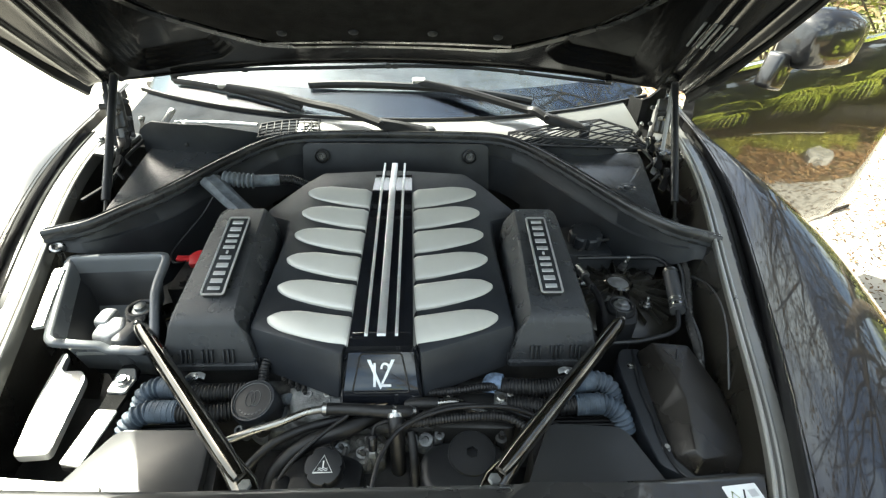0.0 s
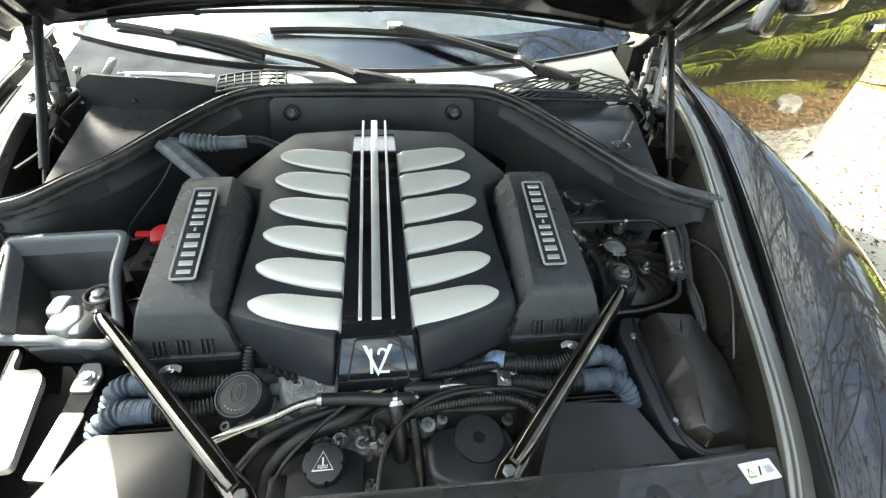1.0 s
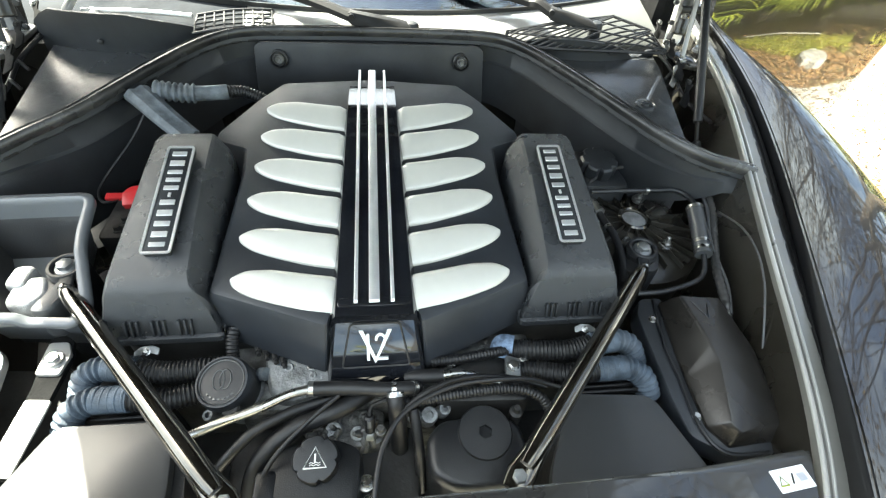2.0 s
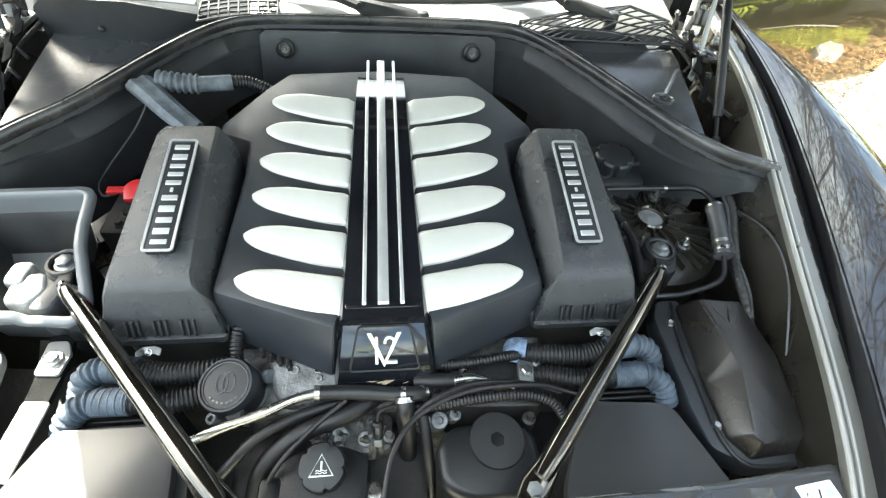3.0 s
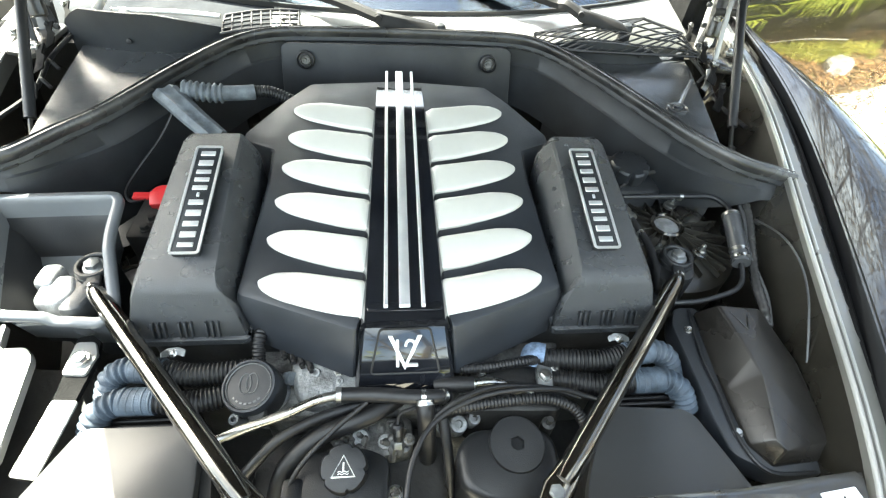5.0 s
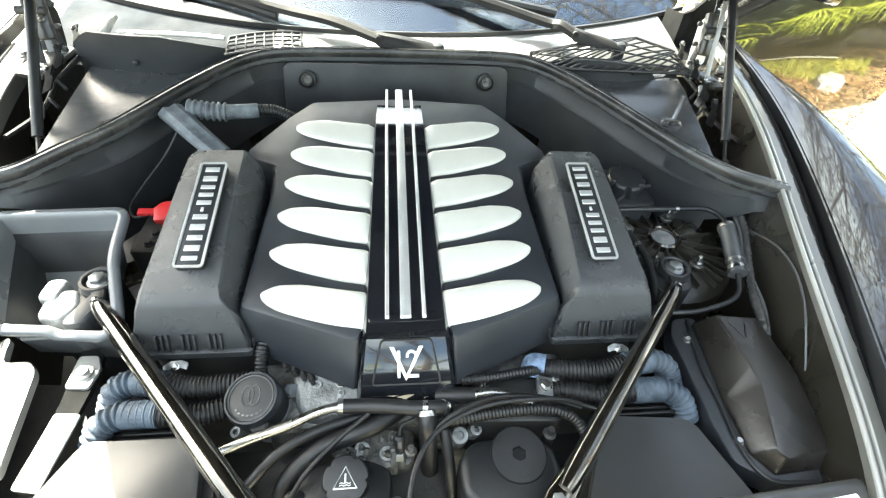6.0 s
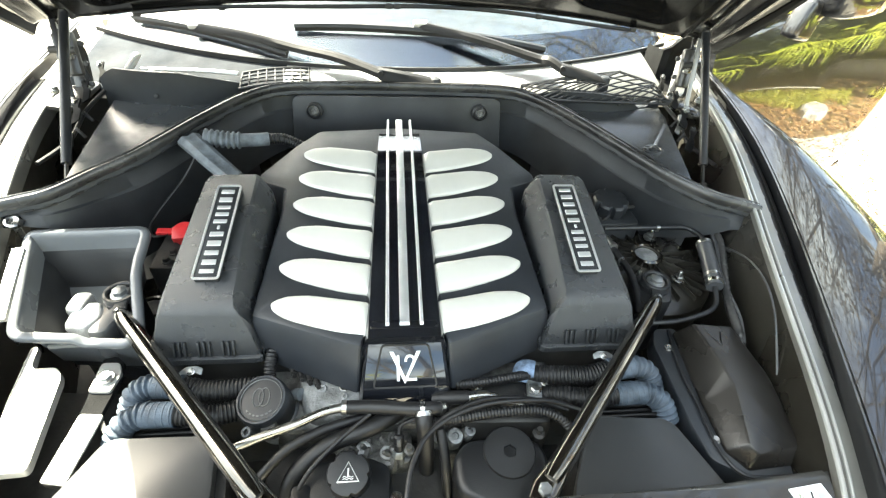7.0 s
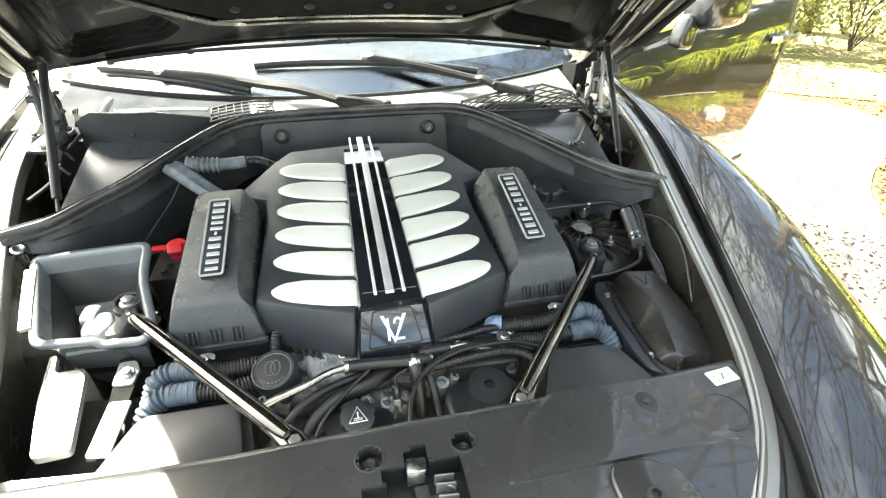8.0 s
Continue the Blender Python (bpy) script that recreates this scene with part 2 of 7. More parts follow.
def rounded(poly, r, n=4):
    """The polygon with its corners rounded."""
    out = []
    for i, p in enumerate(poly):
        p, a, b = Vector(p), Vector(poly[i - 1]), Vector(poly[(i + 1) % len(poly)])
        da, db = (a - p), (b - p)
        ra = min(r, da.length * 0.45, db.length * 0.45)
        s, e = p + da.normalized() * ra, p + db.normalized() * ra
        for k in range(n + 1):
            t = k / n
            out.append(tuple((1 - t) ** 2 * s + 2 * t * (1 - t) * p + t * t * e))
    return out


def spline(pts, res=8):
    pts = [Vector(p) for p in pts]
    out = []
    for i in range(len(pts) - 1):
        p0, p1, p2, p3 = pts[max(i - 1, 0)], pts[i], pts[i + 1], pts[min(i + 2, len(pts) - 1)]
        for k in range(res):
            t = k / res
            out.append(0.5 * ((2 * p1) + (p2 - p0) * t + (2 * p0 - 5 * p1 + 4 * p2 - p3) * t * t + (3 * p1 - p0 - 3 * p2 + p3) * t ** 3))
    out.append(pts[-1])
    return out


def sweep(bm, path, section, caps=True, up=(0, 0, 1)):
    """Sweeps section, a function of the run along the path that gives (side, up) points."""
    rings, run, old = [], 0.0, None
    for i, p in enumerate(path):
        d = (path[min(i + 1, len(path) - 1)] - path[max(i - 1, 0)]).normalized()
        if old is None:
            side = d.cross(Vector(up))
            side = side.normalized() if side.length > 1e-4 else d.orthogonal().normalized()
        else:
            side = (old - d * old.dot(d)).normalized()
        old = side
        u = side.cross(d)
        if i:
            run += (p - path[i - 1]).length
        rings.append([p + side * a + u * b for a, b in section(run)])
    return loft(bm, rings, caps)


def tube(bm, pts, r, n=10, res=8, ribs=0.0, pitch=0.008):
    path = spline(pts, res)
    if ribs:
        fine = [path[0]]
        for a, b in zip(path, path[1:]):
            k = max(1, round((b - a).length / (pitch / 8)))
            fine += [a.lerp(b, (j + 1) / k) for j in range(k)]
        path = fine
    circle = [(math.cos(2 * math.pi * k / n), math.sin(2 * math.pi * k / n)) for k in range(n)]

    def sec(run):
        wave = math.sin(2 * math.pi * run / pitch)
        q = r + ribs * math.copysign(abs(wave) ** 0.6, wave)
        return [(q * c, q * s) for c, s in circle]
    return sweep(bm, path, sec)


def lathe(bm, prof, n=28, m=None):
    m = m or Matrix()
    rings = [[m @ Vector((r * math.cos(2 * math.pi * k / n), r * math.sin(2 * math.pi * k / n), z)) for k in range(n)] for r, z in prof]
    return loft(bm, rings)


def annulus(bm, prof, n=40, m=None):
    """Turned ring: a closed profile of (radius, height) pairs."""
    m = m or Matrix()
    rings = [[m @ Vector((r * math.cos(2 * math.pi * k / n), r * math.sin(2 * math.pi * k / n), z)) for k in range(n)] for r, z in prof + prof[:1]]
    return loft(bm, rings, caps=False)


def rod(bm, a, b, r, n=12):
    a, b = Vector(a), Vector(b)
    m = Matrix.Translation(a) @ (b - a).to_track_quat("Z", "Y").to_matrix().to_4x4()
    return lathe(bm, [(r, 0), (r, (b - a).length)], n, m)


def finish(name, bm, mat, sharp=38):
    bmesh.ops.recalc_face_normals(bm, faces=bm.faces)
    me = bpy.data.meshes.new(name)
    bm.to_mesh(me)
    bm.free()
    me.shade_smooth()
    me.set_sharp_from_angle(angle=radians(sharp))
    me.materials.append(mat)
    return me


def thing(name, label, category, bm=None, mat=None, base=(0, 0, 0), group="", kind="", sharp=38):
    """A thing of its own: one mesh, or an Empty at base for its parts."""
    if bm is None:
        ob = new(name)
        ob.empty_display_size = 0.05
        ob.location = base
    else:
        ob = new(name, finish(name, bm, mat, sharp))
    return tagged(ob, label, category, group, kind)


def part(name, bm, mat, parent, label="", sharp=38):
    ob = new(name, finish(name, bm, mat, sharp))
    ob.parent = parent
    ob.matrix_parent_inverse = Matrix.Translation(-Vector(parent.location))
    if label:
        ob["label"] = label
    return ob


def bolt(parent, p, r=0.008, h=0.006, mat=None, name="bolt", m=None, label=""):
    """Hex head on a round flange."""
    bm = bmesh.new()
    q = Matrix.Translation(p) @ (m or Matrix())
    lathe(bm, [(r * 1.35, -0.004), (r * 1.35, 0.0015), (r * 1.1, 0.002)], 16, q)
    lathe(bm, [(r, 0.001), (r, h), (r * 0.85, h + 0.001)], 6, q)
    return part(name, bm, mat or M_STEEL, parent, label)


def interp(x, xs, ys):
    return float(np.interp(x, xs, ys))


# ---- ground ----
def ground_sheet():
    bm = bmesh.new()
    n, r = 40, 400.0
    g = [[0] * (n + 1) for _ in range(n + 1)]
    for i in range(n + 1):
        for j in range(n + 1):
            u, v = 2 * i / n - 1, 2 * j / n - 1
            x, y = r * u * abs(u) ** 2, r * v * abs(v) ** 2
            g[i][j] = bm.verts.new((x, y, -0.012 + (0.0 if abs(x) < 14 and abs(y) < 14 else 0.3 * noise.noise((x * 0.05, y * 0.05, 0)))))
    for i in range(n):
        for j in range(n):
            bm.faces.new((g[i][j], g[i + 1][j], g[i + 1][j + 1], g[i][j + 1]))
    return thing("ground", "dark soil under brown leaf litter and thin grass", "ground", bm, M_GROUND, kind="structure")


def driveway():
    bm = bmesh.new()
    poly = [(-14, -9), (3.3, -9), (3.28, 1.65), (3.36, 2.0), (3.8, 2.36), (4.5, 2.72), (5.1, 3.2), (4.4, 4.1), (1.6, 14), (-14, 14)]
    prism(bm, rounded(poly, 0.4), -0.1, 0.0, bevel=0.015)
    return thing("driveway", "sun-bleached pale concrete driveway strewn with dry leaves", "driveway", bm, M_CONCRETE, kind="structure")


ground_sheet()
driveway()

# ---- car body round the engine bay ----
FY = [-0.1, 0.14, 0.22, 0.36, 0.50, 0.66, 0.87, 1.107, 1.463, 1.80]
FX = [0.30, 0.49, 0.545, 0.61, 0.655, 0.715, 0.802, 0.876, 0.955, 0.99]
FZ = [0.85, 0.885, 0.895, 0.908, 0.922, 0.942, 0.962, 0.976, 0.998, 1.02]
RY = [0.10, 0.17, 0.21, 0.31, 0.40, 0.51, 0.68, 0.916, 1.09, 1.35, 1.62]
RX = [0.33, 0.42, 0.48, 0.545, 0.585, 0.625, 0.675, 0.748, 0.79, 0.862, 0.92]
RZ = [0.850, 0.856, 0.860, 0.868, 0.876, 0.892, 0.928, 0.958, 0.976, 0.996, 1.01]


FXC, FZC = np.polyfit(FY, FX, 5), np.polyfit(FY, FZ, 4)
RXC, RZC = np.polyfit(RY, RX, 5), np.polyfit(RY, RZ, 5)


def fx(y):
    return float(np.polyval(FXC, y))


def fz(y):
    return float(np.polyval(FZC, y))


def rx(y):
    return float(np.polyval(RXC, y))


def rz(y):
    return float(np.polyval(RZC, y))


# breadth of the wing's crown along the car
WING = np.polyfit([-0.1, 0.3, 0.6, 0.9, 1.1, 1.25, 1.42, 1.6, 1.84], [0.33, 0.37, 0.34, 0.28, 0.19, 0.11, 0.04, 0.025, 0.02], 6)


def fender(s):
    """Front wing: crowned top beside the shut line, rolling over into the side."""
    th = thing("fender", "gloss black front wing with clear lacquer and mirror reflections", "fender", base=(s * 0.9, 0.85, 0.3))
    bm = bmesh.new()
    rings = []
    ys = np.linspace(-0.08, 1.84, 49)
    for y in ys:
        x, z = fx(y), fz(y)
        w = max(0.02, float(np.polyval(WING, y)))
        low = interp(y, [1.15, 1.28, 1.42], [1.0, 0.6, 0.10])
        prof = [(0.0, -0.035), (0.0, -0.004), (0.004, 0.0), (0.20, 0.010), (0.42, 0.008), (0.62, -0.012), (0.78, -0.045), (0.90, -0.10), (0.97, -0.18), (1.0, -0.28), (0.99, -0.42), (0.96, -0.62)]
        ring = [Vector((s * (x + w * a), y, z + (b * (0.8 if b < -0.05 else 1) + 0.010 * math.sin(math.pi * a ** 0.8)) * low)) for a, b in prof]
        inner = [v - Vector((s * 0.004, 0, 0.004)) for v in reversed(ring)]
        rings.append(ring + inner)
    loft(bm, rings)
    part("wing_panel", bm, M_PAINT, th, sharp=50)
    # turned-down shut flange, matt black, and its row of clips
    bm = bmesh.new()
    rings = []
    for y in ys[6:40]:
        x0, z0 = rx(y) + 0.027, rz(y) - (0.008 if s > 0 else 0.030)
        x1, z1 = fx(y) + 0.002, fz(y) - 0.022
        px, pz = x0 + 0.45 * (x1 - x0), z0 + 0.30 * (z1 - z0)
        rings.append([Vector((s * a, y, b)) for a, b in ((x0, z0), (px - 0.003, pz - 0.002), (px - 0.001, pz + 0.002), (px + 0.001, pz), (x1, z1 - 0.01), (x1, z1), (x1 + 0.002, z1 - 0.05), (x0, z0 - 0.06))])
    loft(bm, rings)
    part("shut_channel", bm, M_CHANNEL, th, "black channel along the shut line")
    for k in range(24):
        y = 0.26 + k * 0.052
        bm = bmesh.new()
        box(bm, (s * (rx(y) + 0.0285), y, rz(y) - (0.0055 if s > 0 else 0.0285)), (0.006, 0.017, 0.004), pose(0, 0, 0, 0, 0, -s * 14), bevel=0.0015)
        part("crimp", bm, M_SIDE, th)
    return th


def inner_rail(s):
    """Painted body rail that carries the bonnet stop, in two beads."""
    th = thing("inner_wing_rail", "silver painted inner wing rail with raised beads", "body rail", base=(s * 0.7, 0.8, 0.6))
    bm = bmesh.new()
    drop = 0.024 if s < 0 else 0.0
    path = [Vector((s * rx(y), y, rz(y) - drop)) for y in np.linspace(0.17, 1.62, 64)]
    sec = [(-0.011, -0.03), (-0.011, -0.001), (-0.0095, 0.004), (-0.005, 0.0055), (-0.003, 0.001), (-0.001, -0.001), (0.001, 0.002), (0.005, 0.0035), (0.009, -0.001), (0.011, -0.003), (0.026, -0.004), (0.028, -0.006), (0.028, -0.03)]
    if s < 0:
        sec = [(-a, b) for a, b in reversed(sec)]
    sweep(bm, path, lambda run: sec)
    part("rail", bm, M_SIDE, th)
    # highlight along the beads is put in as paler silver than the rail
    for off, r in ((-0.0075, 0.0036), (0.004, 0.0024)):
        bm = bmesh.new()
        tube(bm, [p + Vector((s * off, 0, 0.0035)) for p in path[::4]], r, 8, 4)
        part("bead", bm, M_RAIL, th, "raised bead, paler paint for its sky highlight")
    # side wall of the bay, below the rail
    bm = bmesh.new()
    rings = []
    for p in path:
        d = Vector((s * 0.010, 0, 0))
        lean = (0.0, 2.2, 2.6) if s < 0 else (-2.6, -4.6, -6.0)
        rings.append([p - d + Vector((0, 0, -0.005)), p + d * lean[0] + Vector((0, 0, -0.06)), p + d * lean[1] + Vector((0, 0, -0.16)), p + d * lean[2] + Vector((0, 0, -0.42)),
                      p + d * 3.4 + Vector((0, 0, -0.42)), p + d * 3.0 + Vector((0, 0, -0.12)), p + d * 0.6 + Vector((0, 0, -0.03))])
    loft(bm, rings)
    part("inner_wing", bm, M_INNER, th, "black painted inner wing with light road dust")
    if s < 0:
        bm = bmesh.new()
        sweep(bm, spline([(-0.656, 0.822, 0.930), (-0.637, 0.748, 0.918), (-0.619, 0.680, 0.905)], 6), lambda run: [(-0.0085, -0.006), (-0.0085, 0.002), (0.0085, 0.002), (0.0085, -0.006)])
        part("seam_flange", bm, M_RAIL, th, "narrow silver seam flange")
    return th


for s in (-1, 1):
    fender(s)
    inner_rail(s)

# bay floor and front end
bm = bmesh.new()
prism(bm, [(-0.75, 0.02), (0.75, 0.02), (0.95, 1.5), (-0.95, 1.5)], 0.42, 0.46)
thing("undertray", "black engine undertray deep below the engine", "undertray", bm, M_DARK)

# bulkhead with plenum behind
bm = bmesh.new()
prism(bm, [(-0.90, 1.40), (0.90, 1.40), (0.92, 1.47), (-0.92, 1.47)], 0.44, 0.955)
thing("bulkhead", "black painted bulkhead behind the engine", "bulkhead", bm, M_INNER)

# ---- engine seal frame ----
SEAL = [(0.742, 0.893, 0.955), (0.70, 0.905, 0.962), (0.650, 0.925, 0.968), (0.592, 0.985, 0.975), (0.540, 1.062, 0.984), (0.460, 1.195, 0.996), (0.395, 1.295, 1.003), (0.340, 1.350, 1.007), (0.285, 1.373, 1.009), (0.20, 1.381, 1.010)]
SEAL_ALL = [(-0.735, 0.915, 0.958), (-0.70, 0.922, 0.963), (-0.650, 0.940, 0.969), (-0.600, 0.996, 0.976)] + [(-x, y, z) for x, y, z in SEAL[4:]] + [(0, 1.384, 1.011)] + SEAL[::-1]


def seal_frame():
    th = thing("engine_seal_frame", "black plastic shroud with a rubber seal arching round the engine", "engine shroud", base=(0, 1.3, 0.9))
    path = spline(SEAL_ALL, 8)
    bm = bmesh.new()
    sec = [(-0.012, -0.012), (-0.014, 0.0), (-0.011, 0.006), (-0.006, 0.0075), (-0.003, 0.004), (0.0, 0.0045), (0.004, 0.0085), (0.009, 0.0085), (0.013, 0.004), (0.014, -0.004), (0.011, -0.012)]
    sweep(bm, path, lambda run: sec)
    part("rubber_seal", bm, M_SEAL, th, "dusty grey-black rubber seal with two lips")
    # moulded wall below: leans inwards, steps and runs down to the engine
    bm = bmesh.new()
    rings = []
    n = len(path)
    for i, p in enumerate(path):
        d = (path[min(i + 1, n - 1)] - path[max(i - 1, 0)]).normalized()
        inn = d.cross(Vector((0, 0, 1))).normalized()
        e = abs(2 * i / (n - 1) - 1)
        if i < n / 2:
            e = min(1.0, e + 0.07 * max(0.0, (e - 0.6) / 0.3))
        deep = interp(e, [0, 0.3, 0.42, 0.6, 0.70, 0.78, 0.84, 0.90, 1.0], [0.13, 0.15, 0.16, 0.16, 0.135, 0.09, 0.058, 0.036, 0.018])
        lip = 0.010
        rings.append([p - inn * 0.008 + Vector((0, 0, -0.008)), p + inn * lip + Vector((0, 0, -0.010)), p + inn * (lip + 0.003) + Vector((0, 0, -0.020)), p + inn * 0.006 + Vector((0, 0, -0.025)),
                      p + inn * 0.010 + Vector((0, 0, -0.025 - deep * 0.22)), p + inn * 0.015 + Vector((0, 0, -0.027 - deep * 0.24)), p + inn * 0.024 + Vector((0, 0, -0.02 - deep)),
                      p + inn * 0.016 + Vector((0, 0, -deep - 0.024)), p - inn * 0.008 + Vector((0, 0, -deep * 0.6))])
    loft(bm, rings)
    part("shroud_wall", bm, M_TRIM, th)
    # the raised screw panel in the middle
    bm = bmesh.new()
    m = Matrix.Translation((0, 1.338, 0.955)) @ pose(0, 0, 0, 76, 0, 0)
    prism(bm, rounded([(-0.276, -0.11), (0.276, -0.11), (0.270, 0.030), (0.255, 0.040), (-0.255, 0.040), (-0.270, 0.030)], 0.008), -0.012, 0.007, m, bevel=0.002)
    part("screw_panel", bm, M_TRIM, th)
    for x in (-0.216, 0.216):
        bm = bmesh.new()
        q = Matrix.Translation((x, 1.327, 0.962)) @ pose(0, 0, 0, 76, 0, 0)
        lathe(bm, [(0.021, -0.004), (0.021, 0.004), (0.017, 0.006), (0.015, 0.002)], 24, q)
        part("screw_boss", bm, M_RUBBER, th)
        bm = bmesh.new()
        lathe(bm, [(0.012, 0.0), (0.012, 0.006), (0.0095, 0.008), (0.0085, 0.005), (0.005, 0.005), (0.004, 0.009)], 18, q)
        part("screw", bm, M_CAST, th, "dull zinc fixing screw")
    # moulding notches along the upper edge
    for k in range(9):
        x = -0.20 + k * 0.05
        bm = bmesh.new()
        box(bm, (x, 1.348, 0.992), (0.026, 0.010, 0.003), bevel=0.001)
        part("notch", bm, M_RUBBER, th)
    for i in range(10, len(path) - 10, 5):
        p, d = path[i], (path[i + 1] - path[i - 1]).normalized()
        if abs(p.x) < 0.27:
            continue
        inn = d.cross(Vector((0, 0, 1))).normalized()
        q = Matrix((d, -inn, Vector((0, 0, 1)))).transposed().to_4x4()
        bm = bmesh.new()
        box(bm, p + inn * 0.0125 + Vector((0, 0, -0.020)), (0.024, 0.006, 0.004), q, bevel=0.0012)
        part("notch", bm, M_RUBBER, th)
    return th


seal_frame()


# ---- microfilter housings and cowl ----
def filter_housing(s):
    th = thing("filter_housing", "smooth dark grey plastic cabin filter housing beside the bulkhead", "filter housing", base=(s * 0.6, 1.25, 0.8))
    inner = [(0.592, 0.998), (0.54, 1.075), (0.46, 1.208), (0.38, 1.32), (0.40, 1.40)]
    if s < 0:
        pts = [(0.665, 0.938)] + inner + [(0.722, 1.40), (0.704, 1.234), (0.683, 1.062)]
    else:
        pts = [(0.650, 0.942)] + inner + [(0.740, 1.40), (0.733, 1.32), (0.700, 1.17), (0.664, 1.005)]
    bm = bmesh.new()
    top = [Vector((s * x, y, interp(y, [0.9, 1.4], [0.935, 0.965]))) for x, y in pts]
    low = [v - Vector((0, 0, 0.2)) for v in top]
    loft(bm, [low, [v - Vector((0, 0, 0.004)) for v in top], [v.lerp(sum(top, Vector()) / len(top), 0.02) for v in top]])
    part("lid", bm, M_LID, th)
    # raised ridge with its clip boss
    if s > 0:
        bm = bmesh.new()
        tube(bm, [(s * 0.712, 1.275, 0.9545), (s * 0.67, 1.215, 0.9512), (s * 0.632, 1.16, 0.9475)], 0.006, 8, 5)
        part("ridge", bm, M_LID, th)
        bm = bmesh.new()
        lathe(bm, [(0.024, -0.004), (0.024, 0.003), (0.020, 0.005), (0.018, 0.002), (0.010, 0.002), (0.009, 0.006), (0.004, 0.007)], 22, Matrix.Translation((s * 0.625, 1.15, 0.950)))
        part("clip_boss", bm, M_LID, th)
    # upright back wall with a bowed top
    bm = bmesh.new()
    rings = []
    for k in range(17):
        t = k / 16
        x = 0.37 + 0.37 * t
        y = 1.385 - 0.035 * math.sin(math.pi * t)
        h = 0.045 * math.sin(math.pi * min(1, t * 1.15 + 0.08)) ** 0.5 if t < 0.92 else 0.012
        if s < 0:
            h = 0.034 + 0.043 * min(1.0, t * 2.2) ** 0.8 - 0.030 * max(0.0, t - 0.9) / 0.1
        z0, z1 = 0.93, 0.966 + h
        rings.append([Vector((s * x, y - 0.006, z0)), Vector((s * x, y, z1)), Vector((s * x, y + 0.008, z1)), Vector((s * x, y + 0.012, z0))])
    loft(bm, rings)
    part("back_wall", bm, M_TRIM, th)
    bm = bmesh.new()
    lathe(bm, [(0.006, 0), (0.006, 0.004), (0.003, 0.006)], 10, Matrix.Translation((s * 0.60, 1.347, 0.985)) @ pose(0, 0, 0, 80, 0, 0))
    part("clip", bm, M_DARK, th)
    return th


for s in (-1, 1):
    filter_housing(s)


def glass_y(x):
    return 1.478 + 0.20 * (abs(x) / 0.8) ** 2.2


def scuttle():
    th = thing("scuttle_panel", "silver painted scuttle panel at the foot of the windscreen", "scuttle panel", base=(0, 1.45, 0.9), kind="structure")
    bm = bmesh.new()
    rings = []
    for k in range(41):
        x = -0.86 + 1.72 * k / 40
        yg = glass_y(x)
        y0 = interp(abs(x), [0, 0.28, 0.40, 0.75, 0.86], [1.392, 1.385, 1.405, 1.425, 1.45])
        dip = 0.0 if abs(x) < 0.3 else -0.015
        zz = 1.022 + 0.012 * (abs(x) / 0.8) ** 2
        rings.append([Vector((x, y0, 0.93)), Vector((x, y0, 0.985 + dip)), Vector((x, y0 + 0.02, 1.0 + dip)), Vector((x, (y0 + yg) / 2, 1.016 + dip * 0.5)), Vector((x, yg - 0.012, zz - 0.004)), Vector((x, yg + 0.02, zz - 0.006)), Vector((x, yg + 0.02, 0.93))])
    loft(bm, rings[13:33])
    part("panel", bm, M_RAIL, th)
    # right end of the panel, a darker grey than the middle
    bm = bmesh.new()
    loft(bm, [[v + Vector((0, 0, 0.003 if 0 < i < 5 else 0)) for i, v in enumerate(r)] for r in rings[32:39]])
    part("panel_end", bm, M_SCUTTLE, th, "smooth right end of the scuttle, duller grey than its middle")
    bm = bmesh.new()
    loft(bm, [[v - Vector((0, 0, 0.004 if 0 < i < 5 else 0)) for i, v in enumerate(r)] for r in rings[:14]])
    part("side_cover", bm, M_COWL, th, "weathered grey plastic side cover")
    bm = bmesh.new()
    loft(bm, [[v - Vector((0, 0, 0.02 if 0 < i < 5 else 0)) for i, v in enumerate(r)] for r in rings[38:]])
    part("hinge_pocket", bm, M_PAD, th, "black pocket beside the hinge")
    bm = bmesh.new()
    tube(bm, [(-0.655, 1.432, 1.020), (-0.60, 1.428, 1.022), (-0.50, 1.420, 1.024), (-0.41, 1.410, 1.022)], 0.006, 8, 6)
    part("cover_edge", bm, M_RAIL, th, "pale edge of the side cover")
    bm = bmesh.new()
    box(bm, (-0.668, 1.425, 1.040), (0.018, 0.055, 0.012), pose(0, 0, 0, 35, 0, -25), bevel=0.003)
    part("end_bracket", bm, M_RAIL, th)
    bm = bmesh.new()
    lathe(bm, [(0.012, -0.01), (0.012, 0.006), (0.006, 0.01)], 12, Matrix.Translation((-0.625, 1.420, 1.016)))
    part("drain_plug", bm, M_TRIM, th)
    bm = bmesh.new()
    sweep(bm, [Vector((x, glass_y(x) - 0.006, 1.022 + 0.012 * (abs(x) / 0.8) ** 2)) for x in np.linspace(-0.88, 0.88, 40)], lambda run: [(-0.006, -0.006), (-0.006, 0.004), (0.006, 0.006), (0.006, -0.006)])
    part("glass_seal", bm, M_RUBBER, th)
    return th


scuttle()


